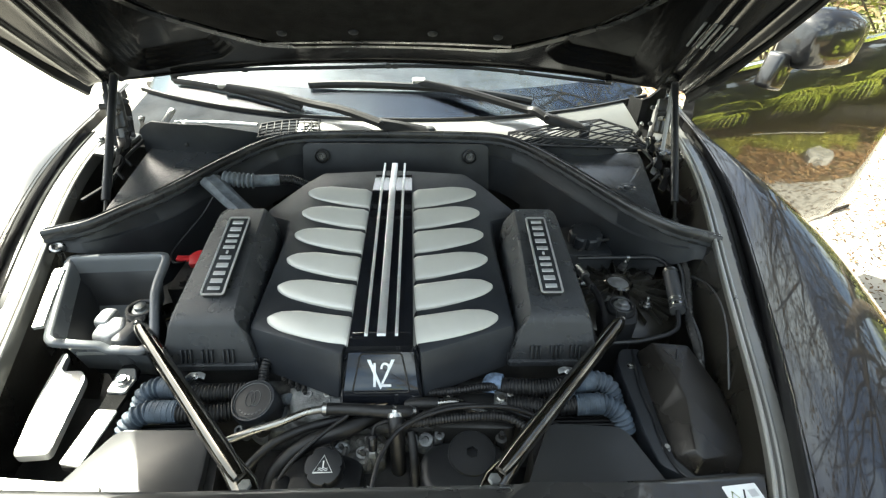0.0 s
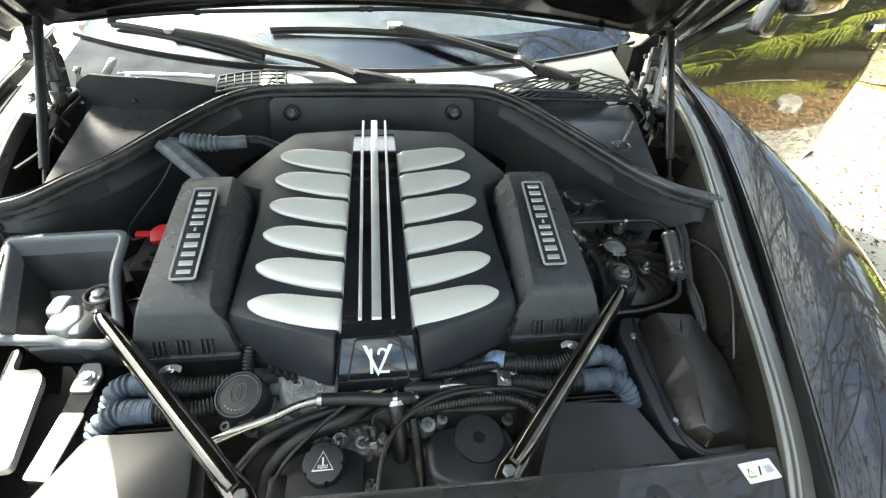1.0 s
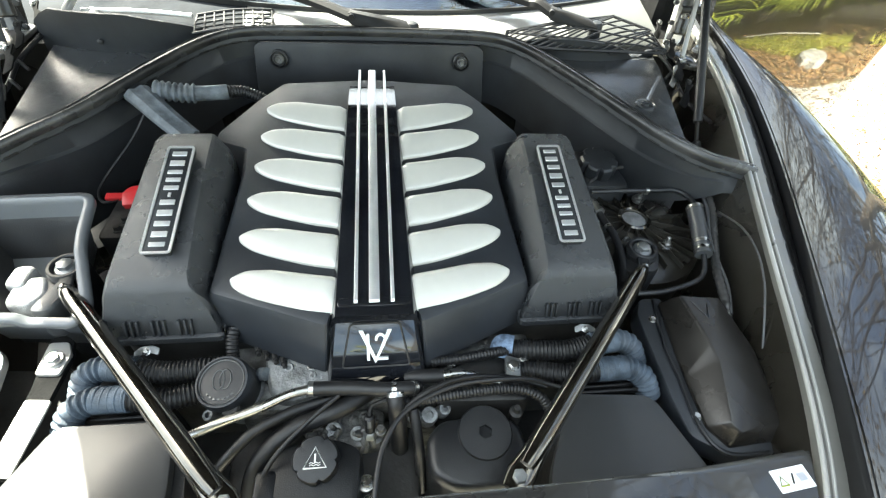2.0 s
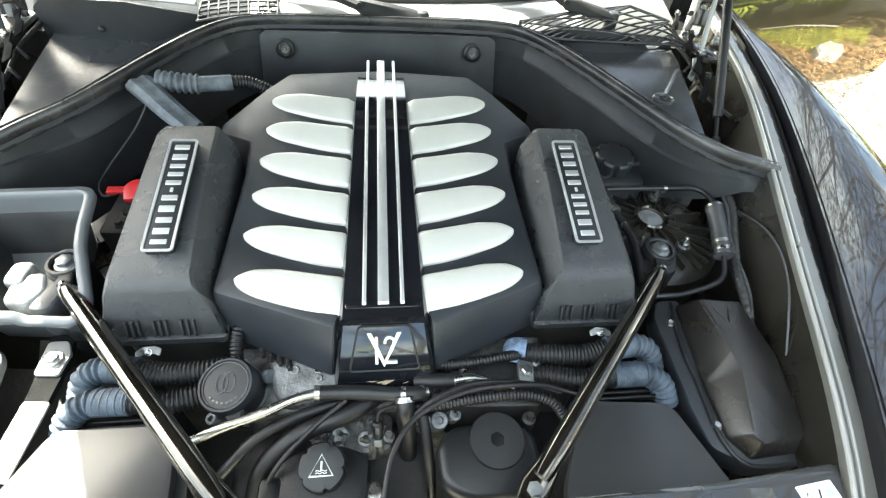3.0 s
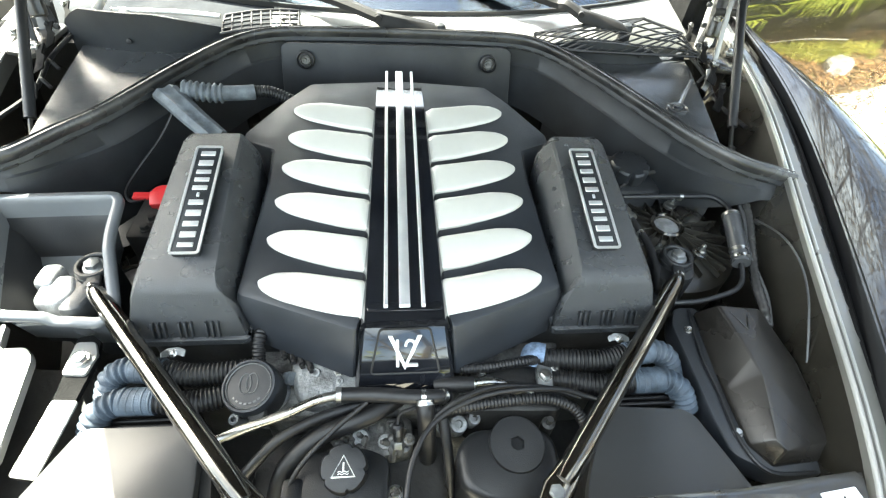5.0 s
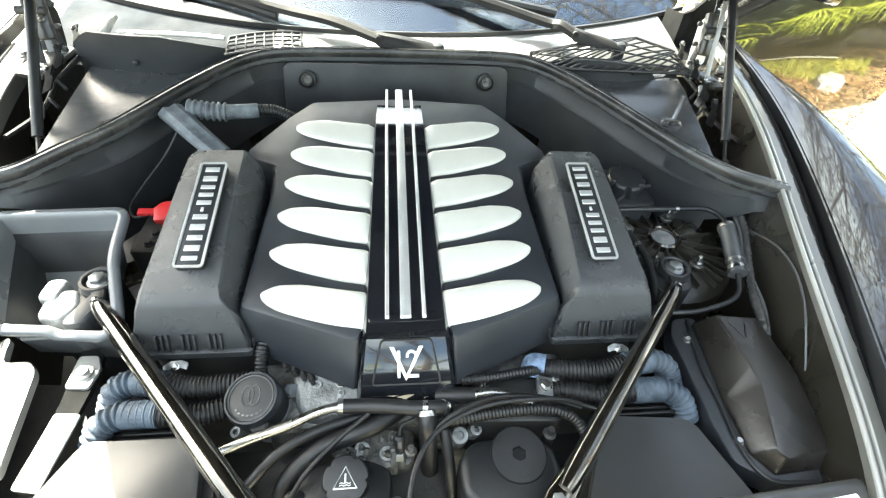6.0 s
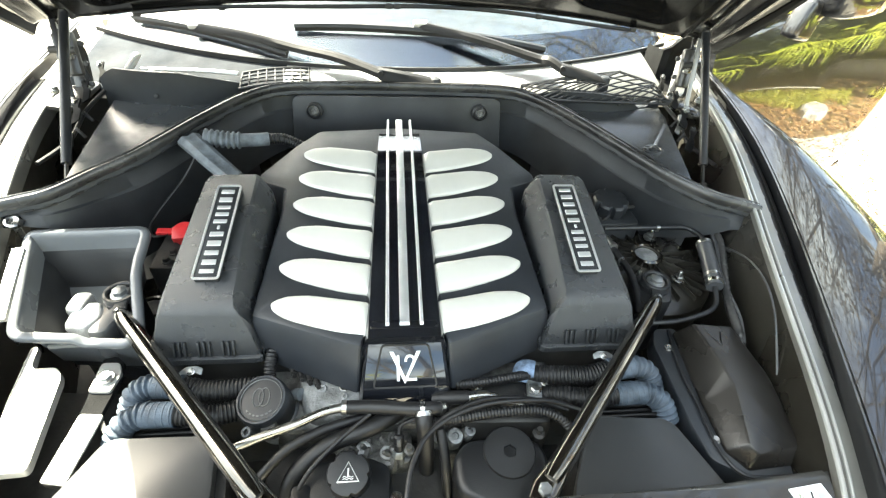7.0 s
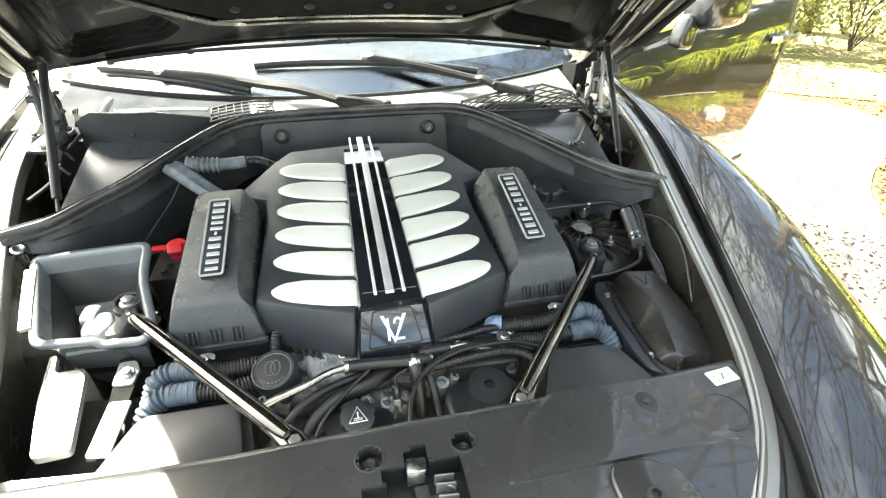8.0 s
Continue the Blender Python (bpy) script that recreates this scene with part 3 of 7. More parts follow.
def windscreen():
    bm = bmesh.new()
    out, inn = [], []
    for i in range(13):
        v = i / 12
        ro, ri = [], []
        for k in range(33):
            x = (-0.86 + 1.72 * k / 32) * (1 - 0.16 * v)
            y = glass_y(x) + 0.85 * v
            z = 1.020 + 0.012 * (abs(x) / 0.8) ** 2 + 0.56 * v - 0.06 * v * v
            ro.append(Vector((x, y, z)))
            ri.append(Vector((x, y + 0.002, z - 0.0045)))
        out.append(ro)
        inn.append(ri)
    rings = [o + list(reversed(r)) for o, r in zip(out, inn)]
    loft(bm, rings)
    ob = thing("windscreen", "clean curved windscreen reflecting blue sky and cloud", "windscreen", bm, M_GLASS, kind="structure")
    ob.visible_shadow = False
    bm = bmesh.new()
    rings = []
    for k in range(33):
        x = -0.85 + 1.70 * k / 32
        rings.append([Vector((x, glass_y(x) + 0.85 * v + 0.005, 1.020 + 0.012 * (abs(x) / 0.8) ** 2 + 0.56 * v - 0.06 * v * v - 0.007 - d)) for v, d in ((0.0, 0), (0.06, 0), (0.115, 0), (0.115, 0.002), (0.0, 0.002))])
    loft(bm, rings)
    part("frit_band", bm, M_GLOSS, ob, "black ceramic band along the foot of the glass")
    # cabin behind it
    bm = bmesh.new()
    rings = []
    for k in range(21):
        x = -0.80 + 1.6 * k / 20
        y = glass_y(x)
        rings.append([Vector((x, y + 0.03, 0.95)), Vector((x, y + 0.03, 1.02)), Vector((x, y + 0.35, 1.06)), Vector((x, y + 0.62, 1.05)), Vector((x, y + 0.70, 0.98)), Vector((x, y + 0.70, 0.6)), Vector((x, y + 0.03, 0.6))])
    loft(bm, rings)
    thing("dashboard", "dark blue-black dashboard top seen through the windscreen", "dashboard", bm, M_TRIM)
    # cabin shell: roof, pillars, rear
    bm = bmesh.new()
    box(bm, (0, 3.1, 1.5), (1.25, 1.5, 0.05), bevel=0.02)
    for s in (-1, 1):
        rod(bm, (s * 0.86, 1.76, 1.03), (s * 0.66, 2.55, 1.5), 0.028)
    box(bm, (0, 3.0, 0.75), (1.7, 1.7, 0.6), bevel=0.05)
    box(bm, (0, 3.7, 1.25), (1.2, 0.06, 0.5), bevel=0.01)
    thing("cabin_shell", "dark roof, screen pillars and cabin behind the windscreen", "car cabin", bm, M_PAINT, kind="structure")


windscreen()


# ---- bonnet ----
HOOD_A = radians(37)


def hood_pt(x, v, drop=0.0):
    """Point of the open bonnet: v metres forward from its rear edge, drop metres below the skin."""
    n = Vector((0, -math.sin(HOOD_A), -math.cos(HOOD_A)))
    z = 1.205 - 0.075 * (x / 0.89) ** 2
    return Vector((x, 1.50 - v * math.cos(HOOD_A), z + v * math.sin(HOOD_A))) + n * drop


def hood_half(v):
    return interp(v, [0, 0.2, 0.35, 0.5, 0.7, 1.0, 1.3], [0.90, 0.905, 0.90, 0.885, 0.85, 0.775, 0.68])


def hood_grid(bm, v0, v1, inset, drop, thick, nv=16, nx=25):
    rings = []
    for i in range(nv + 1):
        v = v0 + (v1 - v0) * i / nv
        h = hood_half(v) - inset
        a = [hood_pt(-h + 2 * h * k / nx, v, drop) for k in range(nx + 1)]
        b = [hood_pt(h - 2 * h * k / nx, v, drop + thick) for k in range(nx + 1)]
        rings.append(a + b)
    loft(bm, rings)


RECESS = rounded([(0.392, 0.175), (0.455, 0.112), (0.690, 0.078), (0.712, 0.13), (0.675, 0.36), (0.640, 0.62), (0.575, 0.62), (0.530, 0.40), (0.44, 0.27)], 0.03, 4)


def inside(poly, x, v):
    """Distance of points inside a polygon from its rim, and zero outside."""
    dist = np.full(x.shape, 9.0)
    odd = np.zeros(x.shape, bool)
    for (ax, ay), (bx, by) in zip(poly, poly[1:] + poly[:1]):
        ex, ey = bx - ax, by - ay
        t = np.clip(((x - ax) * ex + (v - ay) * ey) / (ex * ex + ey * ey), 0, 1)
        dist = np.minimum(dist, np.hypot(x - ax - t * ex, v - ay - t * ey))
        with np.errstate(divide="ignore", invalid="ignore"):
            odd ^= ((ay > v) != (by > v)) & (x < ex * (v - ay) / ey + ax)
    return np.where(odd, dist, 0.0)


def pressing(bm):
    """Stamped inner frame: terraced corner recesses, long beads and a rolled rear edge."""
    nv, nx = 150, 330
    top = []
    for i in range(nv + 1):
        v = 0.02 + 0.80 * i / nv
        h = hood_half(v) - 0.030
        x = np.linspace(-h, h, nx + 1)
        ax = np.abs(x)
        d = inside(RECESS, ax, np.full(x.shape, v))
        drop = np.full(x.shape, 0.046)
        for at in (0.004, 0.020, 0.036, 0.050):
            drop -= 0.0085 / (1 + np.exp(-(d - at) / 0.0016))
        for line in (0.735 + 0.16 * (0.3 - v), 0.772 + 0.18 * (0.3 - v), 0.84 + 0.10 * (0.3 - v)):
            drop += 0.0055 * np.exp(-((ax - line) / 0.0075) ** 2)
        drop += 0.006 * np.exp(-((v - 0.062 + 0.03 * (ax / 0.8) ** 4) / 0.008) ** 2)
        drop -= 0.030 / (1 + math.exp((v - 0.035) / 0.004))
        top.append([bm.verts.new(hood_pt(a, v, b)) for a, b in zip(x, drop)])
    for a, b in zip(top, top[1:]):
        for k in range(nx):
            bm.faces.new((a[k], a[k + 1], b[k + 1], b[k]))
    hood_grid(bm, 0.03, 0.80, 0.034, 0.008, 0.006, 6, 12)
    hood_grid(bm, 0.82, 1.27, 0.045, 0.016, 0.03, 6, 12)


def hood():
    th = thing("bonnet", "open black bonnet, underside with stamped frame and felt pad", "bonnet", base=(0, 1.47, 1.15))
    bm = bmesh.new()
    hood_grid(bm, 0.0, 1.30, 0.0, 0.0, 0.006)
    part("skin", bm, M_PAINT, th)
    bm = bmesh.new()
    for s in (-1, 1):
        path = [hood_pt(s * (hood_half(v) - 0.007), v, 0.013) for v in np.linspace(0.02, 1.28, 24)]
        sweep(bm, path, lambda run: [(-0.012, -0.016), (-0.012, 0.016), (0.012, 0.016), (0.012, -0.016)])
    path = [hood_pt(x, 0.02, 0.014) for x in np.linspace(-0.86, 0.86, 24)]
    sweep(bm, path, lambda run: [(-0.016, -0.008), (-0.016, 0.008), (0.016, 0.008), (0.016, -0.008)])
    part("hem_flange", bm, M_HOOD, th)
    bm = bmesh.new()
    pressing(bm)
    part("inner_frame", bm, M_HOOD, th, sharp=60)
    # turned-down sides of the skin
    for s in (-1, 1):
        bm = bmesh.new()
        rings = []
        for v in np.linspace(-0.012, 1.29, 30):
            h = hood_half(max(v, 0.0))
            deep = interp(v, [-0.02, 0.10, 0.3, 1.3], [0.045, 0.046, 0.034, 0.028])
            rings.append([hood_pt(s * (h + a), v, b * deep + 0.002) for a, b in ((-0.004, 0.0), (0.008, 0.10), (0.014, 0.45), (0.018, 0.92), (0.014, 1.0), (0.006, 0.95), (0.0, 0.5), (-0.012, 0.2))])
        loft(bm, rings)
        part("side_skirt", bm, M_CHANNEL, th)
    for j in range(7):
        bm = bmesh.new()
        tube(bm, [hood_pt(0.722 + 0.0125 * j, 0.295, 0.047), hood_pt(0.706 + 0.0125 * j, 0.395, 0.047)], 0.0035, 6, 2)
        part("rib", bm, M_BOLT, th)
    # felt pad with a bright edge strip
    bm = bmesh.new()
    rings = []
    for i in range(13):
        v = 0.18 + 0.95 * i / 12
        h = interp(v, [0.18, 0.225, 0.36, 0.52, 1.2], [0.28, 0.365, 0.505, 0.58, 0.5])
        a = [hood_pt(-h + 2 * h * k / 16, v, 0.044) for k in range(17)]
        b = [hood_pt(h - 2 * h * k / 16, v, 0.060 if 0 < k < 16 else 0.05) for k in range(17)]
        rings.append(a + b)
    loft(bm, rings)
    part("felt_pad", bm, M_PAD, th, "black felt insulation pad")
    bm = bmesh.new()
    edge = [(-0.60, 0.52), (-0.52, 0.36), (-0.38, 0.225), (-0.30, 0.176), (-0.15, 0.167), (0.0, 0.165), (0.15, 0.165), (0.30, 0.172), (0.38, 0.225), (0.52, 0.36), (0.60, 0.52)]
    sweep(bm, spline([hood_pt(x, v, 0.051) for x, v in edge], 6), lambda run: [(-0.010, 0.003), (-0.008, -0.003), (0.006, -0.005), (0.010, 0.0), (0.008, 0.004)], up=(0, -0.6, -0.8))
    part("edge_strip", bm, M_TUBE, th, "dull metal edging strip of the pad")
    bm = bmesh.new()
    sweep(bm, [hood_pt(x, 0.203 + 0.04 * x * x + 0.012 * (x > 0) * x, 0.060) for x in np.linspace(-0.31, 0.30, 16)], lambda run: [(-0.005, 0.003), (-0.004, -0.002), (0.004, -0.002), (0.005, 0.003)], up=(0, -0.6, -0.8))
    part("retaining_strip", bm, M_TUBE, th, "thin bright retaining strip")
    for x in (-0.26, -0.09, 0.10, 0.26):
        bm = bmesh.new()
        lathe(bm, [(0.012, 0), (0.012, 0.004), (0.007, 0.007)], 14, Matrix.Translation(hood_pt(x, 0.250, 0.058)) @ pose(0, 0, 0, 180 - 37, 0, 0))
        part("pad_clip", bm, M_TRIM, th)
    # washer hose along the rear edge
    bm = bmesh.new()
    tube(bm, [hood_pt(x, 0.05 + 0.008 * math.sin(x * 9), 0.055) for x in np.linspace(-0.62, 0.62, 16)], 0.005, 8, 4)
    part("washer_hose", bm, M_RUBBER, th)
    for x in (-0.62, -0.42, -0.02, 0.0, 0.36, 0.62):
        bm = bmesh.new()
        box(bm, hood_pt(x, 0.05, 0.055), (0.016, 0.014, 0.012), bevel=0.003)
        part("hose_clip", bm, M_TRIM, th)
    return th


BONNET = hood()


def gas_strut(s):
    a, b = Vector((s * (0.735 if s > 0 else 0.710), 1.088, 0.925)), Vector((s * (0.792 if s > 0 else 0.752), 1.372, 1.165))
    th = thing("gas_strut", "black gas strut propping the open bonnet", "gas strut", base=tuple(a), group="bonnet struts")
    a = a.lerp(b, -0.10)
    mid = a.lerp(b, 0.13)
    bm = bmesh.new()
    rod(bm, mid, b, 0.010, 16)
    part("cylinder", bm, M_DEEP, th)
    bm = bmesh.new()
    rod(bm, a, mid, 0.0045, 10)
    part("rod", bm, M_INNER, th)
    for p in (a, b):
        bm = bmesh.new()
        lathe(bm, [(0.004, -0.009), (0.009, -0.005), (0.010, 0.003), (0.006, 0.010)], 12, Matrix.Translation(p))
        part("ball_socket", bm, M_DARK, th)
    return th


def hinge(s):
    o = Vector((s * 0.805, 1.40, 0.0))
    bm = bmesh.new()
    prism(bm, rounded([(-0.04, -0.10), (0.035, -0.12), (0.03, 0.05), (-0.03, 0.06)], 0.02), -0.006, 0.004, Matrix.Translation(o + Vector((0, 0, 0.975))), bevel=0.002)
    th = part("hinge", bm, M_INNER, BONNET, "black steel hinge with bare bolts")
    for k, (p, q, w) in enumerate((((-0.01, -0.06, 0.98), (0.012, 0.03, 1.15), 0.012), ((0.02, 0.02, 0.98), (0.03, 0.075, 1.13), 0.018), ((-0.03, 0.0, 1.0), (0.02, 0.06, 1.10), 0.014))):
        bm = bmesh.new()
        a, b = o + Vector((s * p[0], p[1], p[2])), o + Vector((s * q[0], q[1], q[2]))
        d = (b - a)
        box(bm, (a + b) / 2, (0.006, w, d.length), d.to_track_quat("Z", "X").to_matrix().to_4x4(), bevel=0.002)
        part("link", bm, M_SIDE if k == 0 and s > 0 else M_RUBBER, th, "bare pale hinge link" if k == 0 and s > 0 else "")
    for k, (dx, dy, dz) in enumerate(((-0.02, -0.08, 0.98), (0.015, 0.03, 0.982), (-0.015, 0.02, 0.982), (0.02, -0.06, 1.0), (-0.01, 0.0, 1.06), (0.015, 0.03, 1.12))):
        bolt(th, o + Vector((s * dx, dy, dz)), 0.008, 0.008)
    # folded sheet-metal carrier that steps down along the inner wing
    for k, (dx, dy, z, w, ln, tilt) in enumerate(((-0.060, -0.205, 0.955, 0.030, 0.085, 24), (-0.048, -0.125, 0.975, 0.034, 0.080, 16), (-0.040, -0.045, 0.992, 0.030, 0.075, 18), (-0.052, 0.03, 1.012, 0.026, 0.070, 20))):
        bm = bmesh.new()
        m = Matrix.Translation(o + Vector((s * dx, dy, z))) @ pose(0, 0, 0, tilt, s * 28, -s * 14)
        prism(bm, rounded([(-w * 0.5, -ln * 0.5), (w * 0.2, -ln * 0.5), (w * 0.45, -ln * 0.1), (w * 0.2, ln * 0.1), (w * 0.5, ln * 0.45), (-w * 0.3, ln * 0.5), (-w * 0.15, ln * 0.05)], 0.003, 2), 0.0, 0.003, m, bevel=0.0008)
        part("carrier_plate", bm, M_PAD, th)
        bolt(th, m @ Vector((0, ln * 0.42, 0.003)), 0.005, 0.005, M_STEEL if k % 2 else M_DARK)
    if s > 0:
        # pale folded tabs at the head of the inner wing
        for x, y, z, poly, turn in ((0.742, 1.262, 0.968, ((-0.010, -0.030), (0.004, -0.034), (0.010, -0.008), (0.020, 0.002), (0.004, 0.006), (0.002, 0.030), (-0.008, 0.024), (-0.003, 0.0)), -10), (0.752, 1.352, 0.990, ((-0.006, -0.024), (0.006, -0.020), (0.014, 0.006), (0.004, 0.026), (-0.008, 0.010)), 12)):
            bm = bmesh.new()
            prism(bm, rounded(list(poly), 0.002, 2), -0.001, 0.0015, Matrix.Translation((x, y, z)) @ pose(0, 0, 0, 34, 20, turn), bevel=0.0005)
            part("folded_tab", bm, M_SIDE, th, "pale folded sheet-metal tab")
        bm = bmesh.new()
        rings = [[Vector((x, y, z)) for z in (0.94, 1.065 + 0.7 * (x - 0.785))] + [Vector((x, y + 0.012, z)) for z in (1.065 + 0.7 * (x - 0.785), 0.94)] for x, y in ((0.785, 1.62), (0.786, 1.575), (0.792, 1.545), (0.81, 1.535), (0.85, 1.55), (0.91, 1.59))]
        loft(bm, rings)
        part("pocket_wall", bm, M_PAD, th, "dark panel closing the hinge pocket")
    for k in range(1, 3):
        bm = bmesh.new()
        p = o + Vector((-s * (0.085 + 0.006 * (k % 2)), -0.26 + 0.06 * k, 0.935 + 0.012 * k))
        tube(bm, [p, p + Vector((s * 0.018, 0.012, 0.012)), p + Vector((s * 0.032, 0.03, 0.004))], 0.004, 6, 4)
        part("wire_clip", bm, M_RUBBER, th)
    bm = bmesh.new()
    tube(bm, [o + Vector((-s * 0.035, -0.30, 0.935)), o + Vector((-s * 0.055, -0.2, 0.94)), o + Vector((-s * 0.05, -0.1, 0.962)), o + Vector((-s * 0.07, 0.0, 0.985))], 0.005, 8, 6)
    part("drain_hose", bm, M_RUBBER, th)
    bm = bmesh.new()
    m = Matrix.Translation(o + Vector((s * 0.005, 0.045, 1.03))) @ pose(0, 0, 0, 62, 0, -s * 20)
    prism(bm, rounded([(-0.022, -0.065), (0.020, -0.055), (0.026, 0.03), (0.004, 0.07), (-0.018, 0.05)], 0.012, 4), -0.002, 0.002, m, bevel=0.0008)
    part("reinforcement", bm, M_RAIL if s > 0 else M_INNER, th, "bare silver hinge reinforcement" if s > 0 else "")
    for k in range(3):
        bm = bmesh.new()
        p = o + Vector((-s * (0.045 - 0.006 * k), -0.02 + 0.022 * k, 1.0 + 0.042 * k))
        lathe(bm, [(0.0065, -0.003), (0.0065, 0.004), (0.003, 0.005)], 10, Matrix.Translation(p) @ pose(0, 0, 0, 70, 0, 0))
        part("rivet", bm, M_DARK, th)
    bm = bmesh.new()
    box(bm, o + Vector((0.0, 0.012, 1.06)), (0.05, 0.016, 0.10), pose(0, 0, 0, -25, s * 8, 0), bevel=0.004)
    part("pivot_block", bm, M_INNER, th)
    bm = bmesh.new()
    rod(bm, o + Vector((-0.03, 0.0, 1.075)), o + Vector((0.03, 0.0, 1.075)), 0.009)
    part("pivot_pin", bm, M_DARK, th)
    return th


for s in (-1, 1):
    gas_strut(s)
    hinge(s)


# ---- engine ----
EX = 0.0          # middle line of the engine


def cover_z(x, y):
    """Height of the engine cover's top."""
    return 0.892 + (y - 0.68) * 0.135 + 0.012 * (1 - (abs(x) / 0.26) ** 2)


# a runner's section, front to rear: long slope, ridge, short steep back
PROFILE = ((0.0, 0.10), (0.02, 0.24), (0.07, 0.36), (0.2, 0.55), (0.36, 0.74), (0.52, 0.88), (0.66, 0.97), (0.74, 1.0), (0.80, 0.97), (0.87, 0.80), (0.93, 0.60), (0.975, 0.42), (1.0, 0.10))


def engine_cover():
    th = thing("engine_cover", "grained black engine cover with silver intake runners and gloss spine", "engine cover", base=(EX, 0.9, 0.80))
    # shell: chevron nose, waisted sides, clipped rear corners; each half a fan of sections along y
    half = [(0.0, 0.648), (0.060, 0.648), (0.070, 0.607), (0.252, 0.684), (0.246, 0.80), (0.240, 0.92), (0.243, 1.00), (0.300, 1.03), (0.305, 1.055), (0.235, 1.155), (0.190, 1.205), (0.0, 1.212)]
    outline = [(x, y) for x, y in half] + [(-x, y) for x, y in half[-2:0:-1]]
    outline = rounded(outline, 0.008, 3)
    bm = bmesh.new()
    cx, cy = 0.0, 0.93
    rings = []
    # skirt, rounded shoulder, then in over the top
    for f, dz, grow in ((1.0, -0.085, 0.020), (1.0, -0.04, 0.008), (1.0, -0.012, 0.0), (0.985, -0.003, 0.0), (0.965, 0.0, 0.0), (0.75, 0.0, 0), (0.5, 0.0, 0), (0.25, 0, 0), (0.06, 0, 0)):
        ring = []
        for x, y in outline:
            px, py = cx + (x - cx) * f, cy + (y - cy) * f
            front = max(0.0, (0.72 - y) / 0.12)
            gx = x / 0.3 * grow
            gy = -grow * 1.3 * front
            zt = cover_z(px, max(py, 0.655)) - (0.02 if x * x < 0.0045 and y < 0.66 else 0)
            ring.append(Vector((EX + px + gx, py + gy, zt + dz)))
        rings.append(ring)
    loft(bm, rings)
    part("shell", bm, M_COVER, th, sharp=30)
    # runners
    for s in (-1, 1):
        for k in range(6):
            tip = 0.704 + k * 0.0814             # y of the blunt outer end
            sx = 1 - 0.008 * k
            bm = bmesh.new()
            rings = []
            us = [0.0, 0.035, 0.07, 0.15, 0.25, 0.35, 0.45, 0.55, 0.64, 0.72, 0.78, 0.84, 0.88, 0.915, 0.942, 0.963, 0.980, 0.992, 0.9985]
            for u in us:
                x = 0.052 + 0.167 * u * sx
                cut = (1 - ((u - 0.78) / 0.22) ** 2.5) ** 0.5 if u > 0.78 else 1.0
                rear = tip + interp(u, [0, 0.3, 0.62, 0.85, 1.0], [-0.013, -0.003, 0.009, 0.012, 0.010])
                front = tip + interp(u, [0, 0.3, 0.55, 0.75, 0.9, 1.0], [-0.076, -0.065, -0.051, -0.038, -0.026, -0.018])
                mid = (rear + front) / 2
                half = max(0.0012, (rear - front) / 2 * cut)
                h = 0.0175 * interp(u, [0, 0.07, 0.6, 1.0], [0.55, 1.0, 0.9, 0.45]) * (0.35 + 0.65 * cut) + 0.001
                ring = []
                for p, q in PROFILE:
                    yy = mid - half + 2 * half * p
                    ring.append(Vector((EX + s * x, yy, cover_z(x, yy) + h * q)))
                ring.append(Vector((EX + s * x, mid + half, cover_z(x, mid + half) - 0.008)))
                ring.append(Vector((EX + s * x, mid - half, cover_z(x, mid - half) - 0.008)))
                rings.append(ring)
            loft(bm, rings)
            part("intake_runner", bm, M_SILVER, th, "satin silver intake runner" if k == 0 and s < 0 else "", sharp=50)
    return th


engine_cover()


